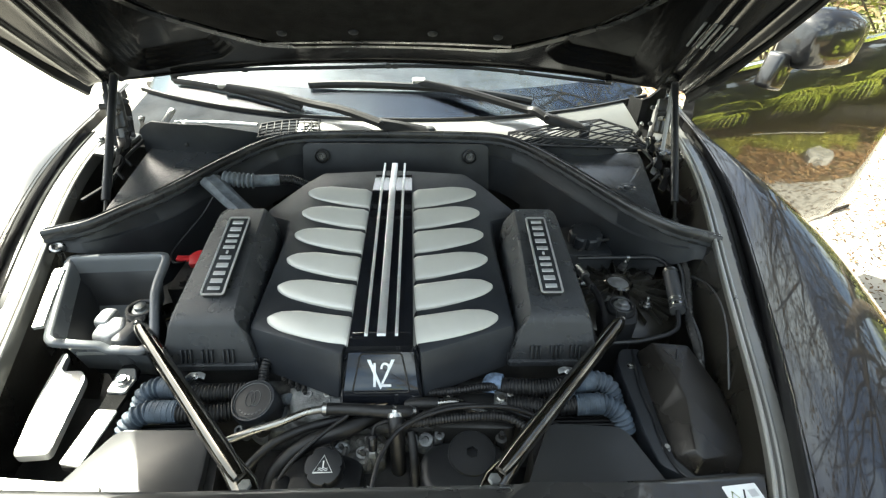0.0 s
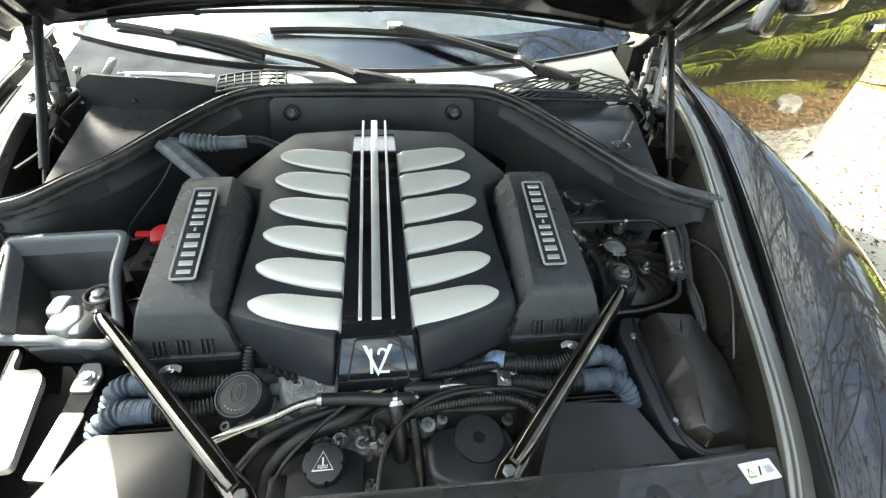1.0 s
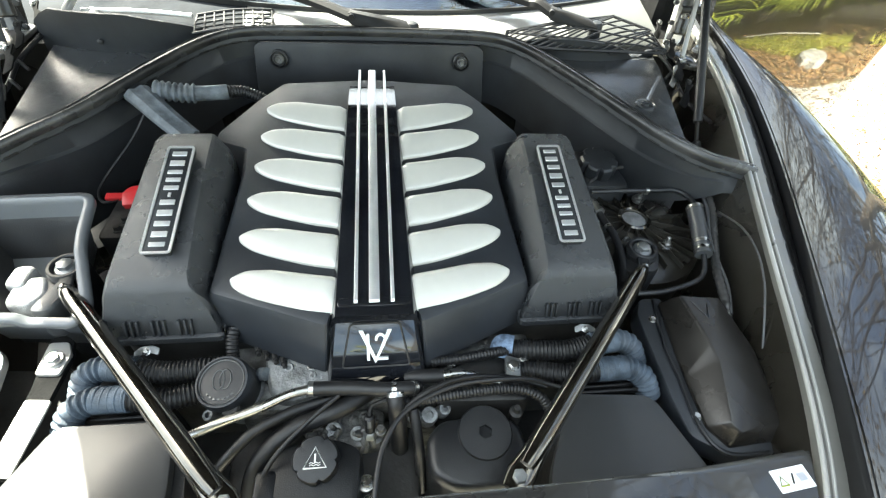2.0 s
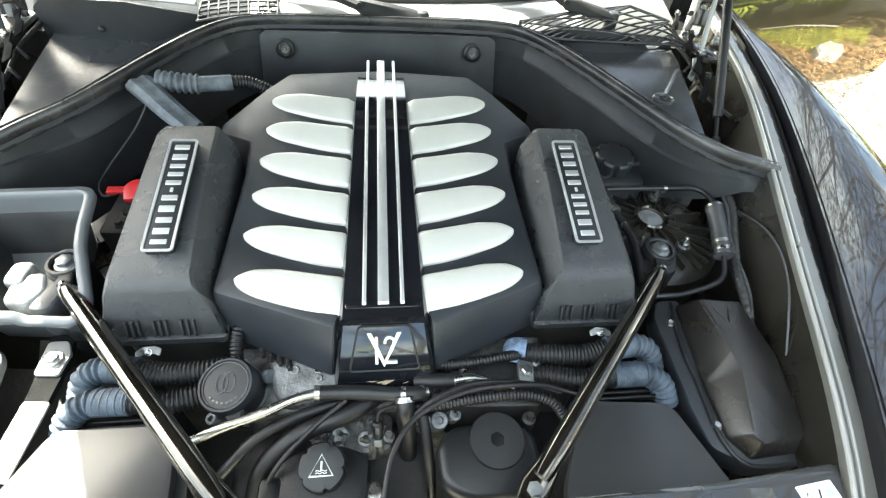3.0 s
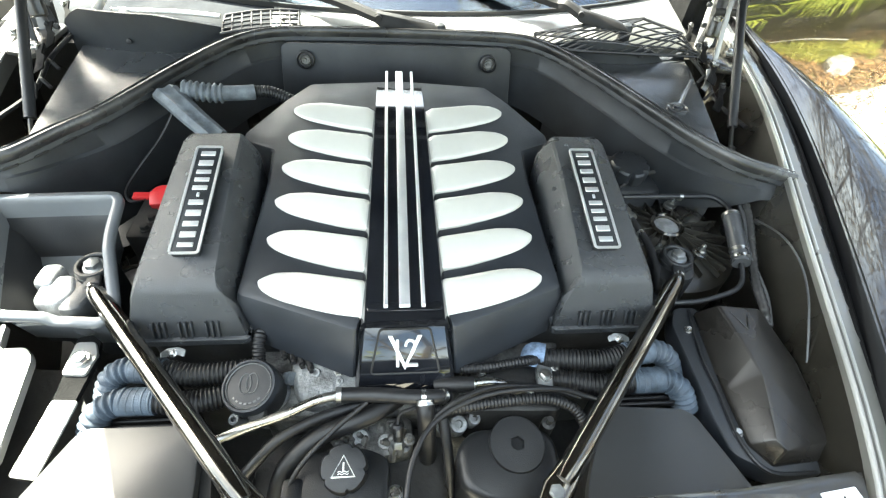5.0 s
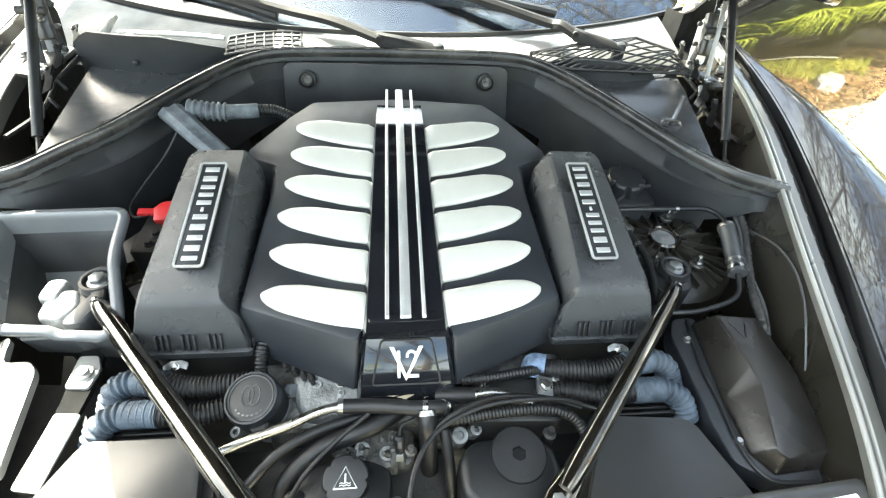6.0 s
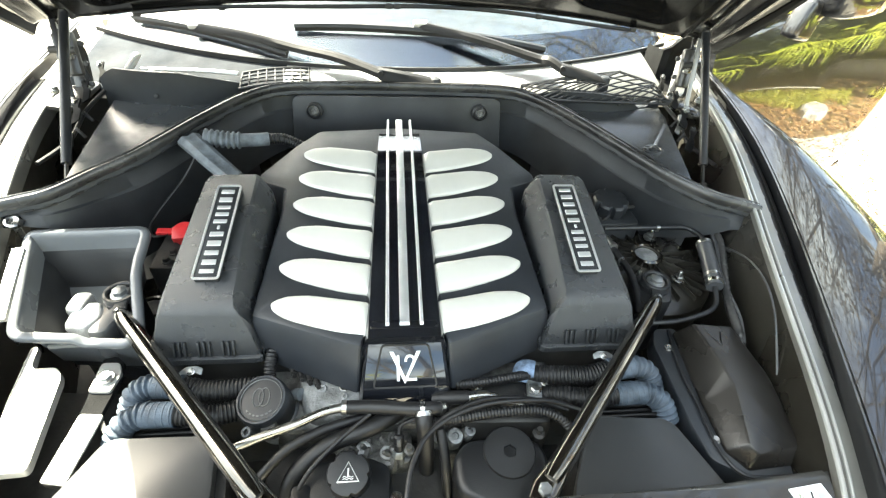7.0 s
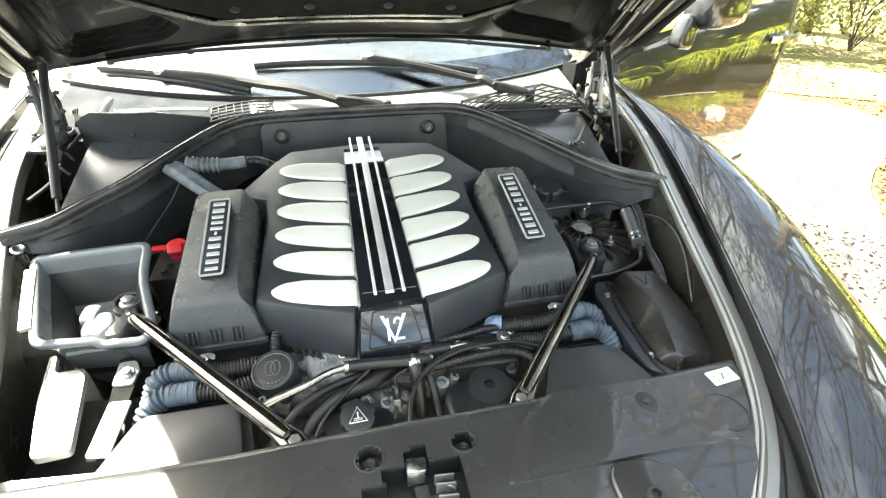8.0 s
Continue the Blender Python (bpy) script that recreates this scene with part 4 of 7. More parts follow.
def spine():
    th = thing("cover_spine", "piano-black spine with three bright strips and engine badge", "trim strip", base=(EX, 0.9, 0.90))
    bm = bmesh.new()
    ys = [0.615, 0.64, 0.70, 0.80, 0.90, 1.00, 1.06, 1.086, 1.090, 1.11, 1.15, 1.200, 1.212, 1.226, 1.234]
    zs = [0.913, 0.916, 0.923, 0.936, 0.948, 0.961, 0.9685, 0.9718, 0.9720, 0.9720, 0.9716, 0.9706, 0.967, 0.954, 0.93]
    rings = []
    for y, z in zip(ys, zs):
        w = interp(y, [0.6, 1.2], [0.060, 0.050])
        rings.append([Vector((EX + a, y, b)) for a, b in ((-w - 0.016, z - 0.05), (-w, z - 0.004), (-w + 0.003, z), (w - 0.003, z), (w, z - 0.004), (w + 0.016, z - 0.05))])
    loft(bm, rings)
    part("spine", bm, M_GLOSS, th, sharp=30)
    # bright strips
    for x, w in ((-0.027, 0.0028), (0.0, 0.0078), (0.027, 0.0028)):
        bm = bmesh.new()
        rings = []
        for y in [0.634, 0.638] + list(np.linspace(0.67, 1.06, 7)) + [1.086, 1.09, 1.11, 1.15, 1.19, 1.22, 1.248]:
            z = interp(y, ys[:11], zs[:11])
            h = 0.0 if y < 0.636 else 0.005
            rings.append([Vector((EX + x + a, y, z + b)) for a, b in ((-w, -0.006), (-w, h * 0.8), (-w * 0.7, h), (w * 0.7, h), (w, h * 0.8), (w, -0.006))])
        loft(bm, rings)
        part("bright_strip", bm, M_BRIGHT, th, "brushed bright metal strip")
    # badge block
    bm = bmesh.new()
    sec = ((0.645, 0.917, 0.055), (0.634, 0.917, 0.0565), (0.622, 0.908, 0.060), (0.5755, 0.837, 0.0705), (0.568, 0.824, 0.0728), (0.5605, 0.808, 0.0735), (0.562, 0.774, 0.070), (0.60, 0.764, 0.066))
    rings = []
    for y, z, w in sec:
        rings.append([Vector((EX - w - 0.004, y + 0.03, z - 0.018)), Vector((EX - w, y + 0.004, z - 0.003)), Vector((EX - w + 0.005, y, z)), Vector((EX + w - 0.005, y, z)), Vector((EX + w, y + 0.004, z - 0.003)), Vector((EX + w + 0.004, y + 0.03, z - 0.018))])
    loft(bm, rings)
    block = part("badge_block", bm, M_GLOSS, th, sharp=40)
    # raised frame and lettering on the sloping face
    a, b = Vector((EX, 0.622, 0.908)), Vector((EX, 0.5755, 0.837))
    up = (a - b).normalized()
    right = Vector((1, 0, 0))
    nrm = right.cross(up)
    face = Matrix((right, up, nrm)).transposed().to_4x4()
    face.translation = (a + b) / 2 - up * 0.007
    face = face @ Matrix.Diagonal((1.06, 1.06, 1, 1))
    mark = face @ Matrix.Diagonal((0.90, 1.02, 1, 1))
    out = rounded([(-0.0475, -0.032), (0.0475, -0.032), (0.034, 0.033), (-0.034, 0.033)], 0.006)
    bm = bmesh.new()
    path = [face @ Vector((x, y, 0.0015)) for x, y in out + out[:1]]
    sweep(bm, path, lambda run: [(0.0016 * math.cos(q), 0.0016 * math.sin(q)) for q in (0, 1.57, 3.14, 4.71)])
    part("badge_frame", bm, M_DARK, block)
    def flat(name, poly, h):
        bm = bmesh.new()
        prism(bm, poly, 0.0, h, mark)
        part(name, bm, M_BRIGHT, block, sharp=30)
    flat("emblem_character", [(-0.0255, 0.0225), (-0.0190, 0.0225), (0.0010, -0.0200), (-0.0010, -0.0262)], 0.0020)
    flat("emblem_character", [(0.0255, 0.0225), (0.0190, 0.0225), (-0.0010, -0.0200), (-0.0010, -0.0262), (0.0008, -0.0240)], 0.0018)
    flat("emblem_character", [(-0.0140, -0.0215), (-0.0140, 0.0160), (-0.0130, 0.0172), (-0.0105, 0.0172), (-0.0095, 0.0160), (-0.0095, -0.0215)], 0.0030)
    arc = [(0.0010 + 0.0, 0.0075), (0.0013, 0.0115), (0.0040, 0.0150), (0.0080, 0.0160), (0.0125, 0.0140), (0.0145, 0.0095), (0.0135, 0.0040), (0.0100, -0.0030), (0.0050, -0.0110), (0.0010, -0.0190)]
    bm = bmesh.new()
    sweep(bm, [mark @ p for p in spline([(x, y, 0.0015) for x, y in arc], 4)], lambda run: [(-0.0018, -0.0015), (-0.0018, 0.0015), (0.0018, 0.0015), (0.0018, -0.0015)], up=nrm)
    prism(bm, [(-0.0010, -0.0215), (-0.0005, -0.0172), (0.0190, -0.0178), (0.0190, -0.0215)], 0.0, 0.0030, mark)
    part("emblem_character", bm, M_BRIGHT, block, sharp=30)
    return th


spine()


def cam_box(s):
    """Air box above a cylinder bank, with its framed name plate."""
    th = thing("air_box", "satin black air filter box with a framed chrome name plate", "air filter box", base=(s * 0.33, 0.8, 0.82))
    o = EX if s < 0 else EX + 0.004
    # body sections front to rear: inner x, outer x, top z
    rows = [(0.650, 0.238, 0.402, 0.842, 0.0), (0.664, 0.243, 0.400, 0.872, 0.004), (0.676, 0.248, 0.394, 0.905, 0.012), (0.684, 0.252, 0.392, 0.914, 0.016), (0.70, 0.254, 0.392, 0.921, 0.018), (0.80, 0.256, 0.388, 0.945, 0.020),
            (0.90, 0.256, 0.385, 0.967, 0.022), (0.965, 0.256, 0.382, 0.980, 0.022), (0.985, 0.262, 0.378, 0.979, 0.020), (0.998, 0.278, 0.368, 0.968, 0.014), (1.003, 0.282, 0.362, 0.90, 0.0)]
    bm = bmesh.new()
    rings = []
    for y, xi, xo, z, c in rows:
        low = 0.838
        c2 = c * 1.6
        ring = [(xi - 0.006, low), (xi - 0.002, z - c2 - 0.012), (xi + 0.002, z - c2), (xi + c * 0.95, z - 0.003), (xi + c * 1.15 + 0.001, z), (xo - c * 0.5 - 0.001, z - 0.001), (xo - c * 0.2, z - 0.005), (xo + 0.002, z - c2), (xo + 0.004, z - c2 - 0.01), (xo + 0.010, low)]
        rings.append([Vector((o + s * x, y, max(low, min(zz, z)))) for x, zz in ring])
    loft(bm, rings)
    body = part("box_body", bm, M_BOX, th, sharp=28)
    # flange and rear clamp lip
    bm = bmesh.new()
    prism(bm, rounded([(o + s * 0.232, 0.643), (o + s * 0.408, 0.643), (o + s * 0.425, 0.70), (o + s * 0.42, 0.96), (o + s * 0.26, 0.98), (o + s * 0.238, 0.78)], 0.01), 0.826, 0.838, bevel=0.002)
    part("flange", bm, M_BOX, th)
    # moulded locating ribs, three by three, on the front face
    for g in range(3):
        for j in range(3):
            x = 0.276 + g * 0.038 + j * 0.0085
            bm = bmesh.new()
            box(bm, (o + s * x, 0.655, 0.852), (0.0032, 0.013, 0.026), pose(0, 0, 0, -24, 0, 0), bevel=0.0008)
            part("moulded_rib", bm, M_TRIM, body)
    # name plate: frame, dark field and raised bars in place of the letters
    c, tilt = Vector((o + s * 0.322, 0.832, 0.957)), math.atan2(0.043, 0.190)
    q = Matrix.Translation(c) @ Matrix.Rotation(tilt, 4, "X")
    pts = rounded([(-0.0205, -0.105), (0.0205, -0.105), (0.0205, 0.105), (-0.0205, 0.105)], 0.005)
    bm = bmesh.new()
    prism(bm, pts, -0.006, 0.0045, q, bevel=0.001)
    plate = part("name_plate", bm, M_TRIM, th, "black name plate with a chrome frame and bars")
    bm = bmesh.new()
    sweep(bm, [q @ Vector((x, y, 0.0052)) for x, y in pts + pts[:1]], lambda run: [(-0.0021, -0.001), (-0.0018, 0.0012), (0.0018, 0.0012), (0.0021, -0.001)])
    part("plate_frame", bm, M_BRIGHT, plate)
    # letters drawn as plain bars, eleven across
    widths = [0.0155, 0.018, 0.0125, 0.0125, 0.0135, 0.007, 0.0155, 0.018, 0.015, 0.0165, 0.0125]
    run = -0.097
    gap = (0.194 - sum(widths)) / (len(widths) - 1)
    for k, w in enumerate(widths):
        bm = bmesh.new()
        yy = (run + w / 2) * (1 if s > 0 else -1)
        wide = 0.0045 if k == 5 else 0.023
        box(bm, q @ Vector((0, yy, 0.0055)), (wide, w * 0.62 if k != 5 else 0.008, 0.0024), Matrix.Rotation(tilt, 4, "X"), bevel=0.0006, seg=1)
        part("raised_bar", bm, M_BRIGHT, plate)
        run += w + gap
    # screw and clip at the foot
    bolt(th, (o + s * 0.418, 0.668, 0.836), 0.006, 0.004)
    m = Matrix.Translation((o + s * 0.346, 0.634, 0.819)) @ pose(0, 0, 0, 24, 0, -s * 8)
    bm = bmesh.new()
    prism(bm, rounded([(-0.0165, -0.007), (-0.008, -0.003), (0.008, -0.003), (0.0155, -0.008), (0.018, 0.003), (0.008, 0.009), (-0.008, 0.009), (-0.018, 0.003)], 0.003), 0, 0.003, m, bevel=0.0008)
    tab = part("clamp_tab", bm, M_BOLT, th, "bare steel clamp tab")
    bm = bmesh.new()
    lathe(bm, [(0.0062, 0.003), (0.0062, 0.0042), (0.0045, 0.0045)], 16, m)
    lathe(bm, [(0.0042, 0.004), (0.0042, 0.0085), (0.003, 0.0095)], 6, m)
    part("bolt", bm, M_STEEL, tab)
    return th


for s in (-1, 1):
    cam_box(s)


def block():
    """The dirty casting and cam covers under everything."""
    th = thing("engine_block", "dusty cast alloy engine block mostly hidden below its covers", "engine", base=(EX, 0.8, 0.46))
    bm = bmesh.new()
    prism(bm, rounded([(-0.40, 0.66), (0.40, 0.66), (0.40, 1.18), (-0.40, 1.18)], 0.03), 0.46, 0.825, bevel=0.02)
    part("cylinder_block", bm, M_DARK, th)
    bm = bmesh.new()
    prism(bm, rounded([(-0.21, 0.545), (0.24, 0.545), (0.27, 0.68), (-0.25, 0.68)], 0.02), 0.46, 0.775, bevel=0.012)
    part("front_casing", bm, M_CAST, th, "grey front casing")
    bm = bmesh.new()
    prism(bm, rounded([(-0.158, 0.556), (-0.075, 0.545), (-0.040, 0.60), (-0.05, 0.66), (-0.18, 0.655), (-0.172, 0.60)], 0.018), 0.70, 0.806, bevel=0.016, seg=3)
    part("thermostat_housing", bm, M_HOUSING, th, "rough grey cast alloy housing")
    bm = bmesh.new()
    prism(bm, rounded([(0.09, 0.532), (0.235, 0.525), (0.25, 0.60), (0.10, 0.61)], 0.012), 0.70, 0.800, bevel=0.01)
    part("bracket_casting", bm, M_DARK, th)
    for x, y in ((0.215, 0.57), (0.235, 0.592), (-0.10, 0.60), (0.12, 0.595)):
        bolt(th, (x, y, 0.803 + 0.002 * (x > 0.2)), 0.008, 0.006)
    bm = bmesh.new()
    prism(bm, rounded([(-0.22, 0.36), (0.06, 0.36), (0.06, 0.54), (-0.22, 0.54)], 0.02), 0.46, 0.735, bevel=0.012)
    part("lower_casing", bm, M_DARK, th)
    # knobbly alternator body and studs
    random.seed(4)
    for k in range(26):
        bm = bmesh.new()
        p = Vector((random.uniform(-0.10, 0.0), random.uniform(0.49, 0.535), random.uniform(0.762, 0.776)))
        lathe(bm, [(random.uniform(0.005, 0.010), -0.02), (random.uniform(0.004, 0.009), 0.0), (0.003, random.uniform(0.003, 0.008))], random.choice((6, 8, 14)), Matrix.Translation(p) @ pose(0, 0, 0, random.uniform(-40, 40), random.uniform(-40, 40), 0))
        part("casting_lug", bm, M_CAST, th)
    bm = bmesh.new()
    prism(bm, rounded([(-0.11, 0.48), (0.01, 0.49), (0.01, 0.545), (-0.10, 0.545)], 0.015), 0.70, 0.765, bevel=0.008)
    part("lug_base", bm, M_CAST, th)
    bolt(th, (0.004, 0.500, 0.785), 0.006, 0.010, M_CAST)
    # stamped bracket plate, raised bosses and a webbed flange on the front casing
    bm = bmesh.new()
    prism(bm, rounded([(0.200, 0.560), (0.222, 0.555), (0.229, 0.590), (0.206, 0.598)], 0.004), 0.800, 0.813, bevel=0.001)
    plate = part("bracket_plate", bm, M_BOLT, th, "tan passivated bracket plate")
    bolt(plate, (0.215, 0.577, 0.813), 0.008, 0.006, M_STEEL)
    for x, y, z, r in ((0.054, 0.522, 0.778, 0.013), (0.078, 0.523, 0.776, 0.014), (0.102, 0.528, 0.782, 0.010), (-0.098, 0.585, 0.806, 0.006), (-0.135, 0.600, 0.806, 0.008), (-0.245, 0.540, 0.790, 0.009), (-0.030, 0.505, 0.770, 0.012), (-0.066, 0.512, 0.772, 0.013), (0.165, 0.545, 0.792, 0.010)):
        bm = bmesh.new()
        lathe(bm, [(r * 1.15, -0.03), (r, -0.002), (r * 0.86, 0.002), (r * 0.45, 0.0022), (r * 0.40, -0.004)], 14, Matrix.Translation((x, y, z)) @ pose(0, 0, 0, 18, x * 60, 0))
        part("cast_boss", bm, M_HOUSING, th)
    bolt(th, (-0.017, 0.433, 0.772), 0.0085, 0.007, M_STEEL)
    return th


block()


def brace(s):
    """Tubular tower brace: eye and hex bolt on the tower, tube, flattened front end."""
    th = thing("strut_brace", "gloss black tubular brace bolted to the suspension tower", "strut brace", base=(s * 0.5, 0.78, 0.84), group="engine bay braces")
    a = Vector((s * 0.478, 0.728, 0.862))
    b = Vector((s * 0.185, 0.405, 0.868))
    bm = bmesh.new()
    d = (b - a).normalized()
    q = d.to_track_quat("Z", "Y").to_matrix().to_4x4()
    ln = (b - a).length
    lathe(bm, [(0.006, -0.004), (0.0105, 0.0), (0.0130, 0.012), (0.0145, 0.03), (0.0145, ln - 0.05), (0.012, ln - 0.012), (0.010, ln)], 20, Matrix.Translation(a) @ q)
    part("tube", bm, M_BRACE, th)
    bm = bmesh.new()
    eye = Vector((s * 0.5, 0.78, 0.846))
    lathe(bm, [(0.030, 0.0), (0.030, 0.008), (0.026, 0.010)], 24, Matrix.Translation(eye))
    box(bm, (eye + a) / 2 + Vector((0, 0, 0.004)), (0.020, 0.055, 0.008), (a - eye).to_track_quat("Y", "Z").to_matrix().to_4x4(), bevel=0.002)
    annulus(bm, [(0.0205, 0.004), (0.0205, 0.016), (0.0225, 0.018), (0.0265, 0.018), (0.0285, 0.015), (0.0290, 0.004)], 28, Matrix.Translation(eye))
    part("eye", bm, M_DEEP, th, "matt black cupped eye")
    bm = bmesh.new()
    lathe(bm, [(0.017, 0.0), (0.017, 0.003), (0.014, 0.0045)], 24, Matrix.Translation(eye + Vector((0, 0, 0.010))))
    lathe(bm, [(0.0125, 0.004), (0.0125, 0.012), (0.010, 0.0135)], 6, Matrix.Translation(eye + Vector((0, 0, 0.010))))
    part("bolt", bm, M_BOLT, th, "dull zinc hex bolt")
    bm = bmesh.new()
    lathe(bm, [(0.0075, -0.006), (0.0075, 0.006), (0.005, 0.010)], 12, Matrix.Translation(a + Vector((0, 0, 0.002))) @ q)
    part("collar", bm, M_STEEL, th)
    bm = bmesh.new()
    flat = (b - d * 0.05, b - d * 0.02, b + d * 0.012, b + d * 0.034)
    rings = []
    for p, w, t in zip(flat, (0.0146, 0.016, 0.019, 0.013), (0.0146, 0.0105, 0.006, 0.005)):
        side = d.cross(Vector((0, 0, 1))).normalized()
        up = side.cross(d)
        rings.append([p + side * (w * math.cos(2 * math.pi * k / 16)) + up * (t * math.sin(2 * math.pi * k / 16) - 0.004) for k in range(16)])
    loft(bm, rings)
    part("front_eye", bm, M_BRACE, th, "flattened front end")
    bm = bmesh.new()
    lathe(bm, [(0.0095, 0.0), (0.0095, 0.005), (0.008, 0.0065)], 6, Matrix.Translation(b + d * 0.016))
    part("front_bolt", bm, M_BOLT, th)
    return th


for s in (-1, 1):
    brace(s)


# ---- caps, reservoirs ----
def oil_cap():
    th = thing("oil_filler_cap", "black oil filler cap with an engraved ring and oval emblem", "filler cap", base=(-0.22, 0.585, 0.80))
    q = Matrix.Translation((-0.219, 0.574, 0.812)) @ pose(0, 0, 0, 14, -6, 0) @ Matrix.Diagonal((0.86, 0.86, 1.4, 1))
    bm = bmesh.new()
    lathe(bm, [(0.030, -0.05), (0.034, -0.022), (0.0455, -0.020), (0.0465, 0.008), (0.044, 0.0145), (0.039, 0.0155), (0.0365, 0.014), (0.02, 0.0145)], 40, q)
    part("cap_body", bm, M_DEEP, th)
    bm = bmesh.new()
    sweep(bm, [q @ Vector((0.037 * math.cos(a), 0.037 * math.sin(a), 0.0150)) for a in np.linspace(0, 2 * math.pi, 41)], lambda run: [(0.0010 * math.cos(t), 0.0010 * math.sin(t)) for t in (0, 1.57, 3.14, 4.71)])
    part("ring", bm, M_ETCH, th)
    bm = bmesh.new()
    annulus(bm, [(0.0385, 0.0135), (0.0400, 0.0165), (0.0432, 0.0163), (0.0462, 0.0110), (0.0466, 0.0060), (0.0440, 0.0060)], 44, q)
    part("rim", bm, M_COVER, th, "paler worn rim")
    bm = bmesh.new()
    lathe(bm, [(0.015, -0.016), (0.015, 0.004), (0.012, 0.006)], 18, q @ Matrix.Translation((0.012, -0.0425, 0.0)))
    part("grip_notch", bm, M_DARK, th)
    # monogram drawn as two interlaced plain ovals
    for dx in (-0.0055, 0.0055):
        bm = bmesh.new()
        sweep(bm, [q @ Vector((dx + 0.0095 * math.cos(a), 0.004 + 0.0165 * math.sin(a), 0.0150)) for a in np.linspace(0, 2 * math.pi, 33)], lambda run: [(0.0009 * math.cos(t), 0.0009 * math.sin(t)) for t in (0, 1.57, 3.14, 4.71)])
        part("engraved_oval", bm, M_ETCH, th)
    bm = bmesh.new()
    for k in range(7):
        a = radians(-140 + k * 15)
        box(bm, q @ Vector((0.029 * math.cos(a), 0.029 * math.sin(a), 0.0148)), (0.004, 0.0025, 0.0008), pose(0, 0, 0, 14, -6, math.degrees(a) + 90))
    part("print_bar", bm, M_ETCH, th)
    bm = bmesh.new()
    lathe(bm, [(0.048, -0.06), (0.047, -0.03), (0.040, -0.022), (0.033, -0.02)], 32, q)
    part("filler_neck", bm, M_ALU, th)
    return th


oil_cap()


def coolant_cap():
    th = thing("coolant_tank", "black coolant tank with a lobed cap and printed warning triangle", "coolant tank", base=(-0.08, 0.45, 0.70))
    bm = bmesh.new()
    prism(bm, rounded([(-0.150, 0.395), (-0.028, 0.395), (-0.022, 0.475), (-0.060, 0.492), (-0.135, 0.487), (-0.155, 0.45)], 0.015), 0.735, 0.792, bevel=0.008)
    part("tank", bm, M_DEEP, th)
    q = Matrix.Translation((-0.083, 0.460, 0.792)) @ pose(0, 0, 0, 12, 0, 0) @ Matrix.Diagonal((0.90, 0.90, 1, 1))
    bm = bmesh.new()
    rings = []
    for r, z in ((0.034, -0.012), (0.0345, 0.0), (0.0345, 0.020), (0.032, 0.0245), (0.024, 0.0255), (0.01, 0.0258)):
        ring = []
        for k in range(72):
            a = 2 * math.pi * k / 72
            lobe = 1 - 0.12 * max(0, math.cos(5 * a + 0.5)) ** 10 if r > 0.03 else 1
            ring.append(q @ Vector((r * lobe * math.cos(a), r * lobe * math.sin(a), z)))
        rings.append(ring)
    loft(bm, rings)
    cap = part("cap", bm, M_DEEP, th)
    tri = [(-0.0165, -0.0125), (0.0165, -0.0125), (0.0, 0.0165)]
    bm = bmesh.new()
    sweep(bm, [q @ Vector((x, y, 0.0262)) for x, y in tri + tri[:2]], lambda run: [(-0.0011, -0.0006), (-0.0011, 0.0006), (0.0011, 0.0006), (0.0011, -0.0006)])
    part("triangle_print", bm, M_WHITE, cap)
    bm = bmesh.new()
    box(bm, q @ Vector((0, 0.001, 0.0262)), (0.0022, 0.011, 0.0008), pose(0, 0, 0, 12, 0, 0))
    for y in (-0.0055, -0.0085):
        tube(bm, [q @ Vector((x, y + 0.0008 * math.sin(x * 900), 0.0262)) for x in np.linspace(-0.008, 0.008, 9)], 0.0006, 5, 2)
    part("symbol_print", bm, M_WHITE, cap)
    bolt(th, (-0.012, 0.408, 0.772), 0.008, 0.005)
    bm = bmesh.new()
    box(bm, (-0.15, 0.43, 0.775), (0.03, 0.05, 0.04), bevel=0.008)
    part("side_lug", bm, M_DEEP, th)
    return th


coolant_cap()


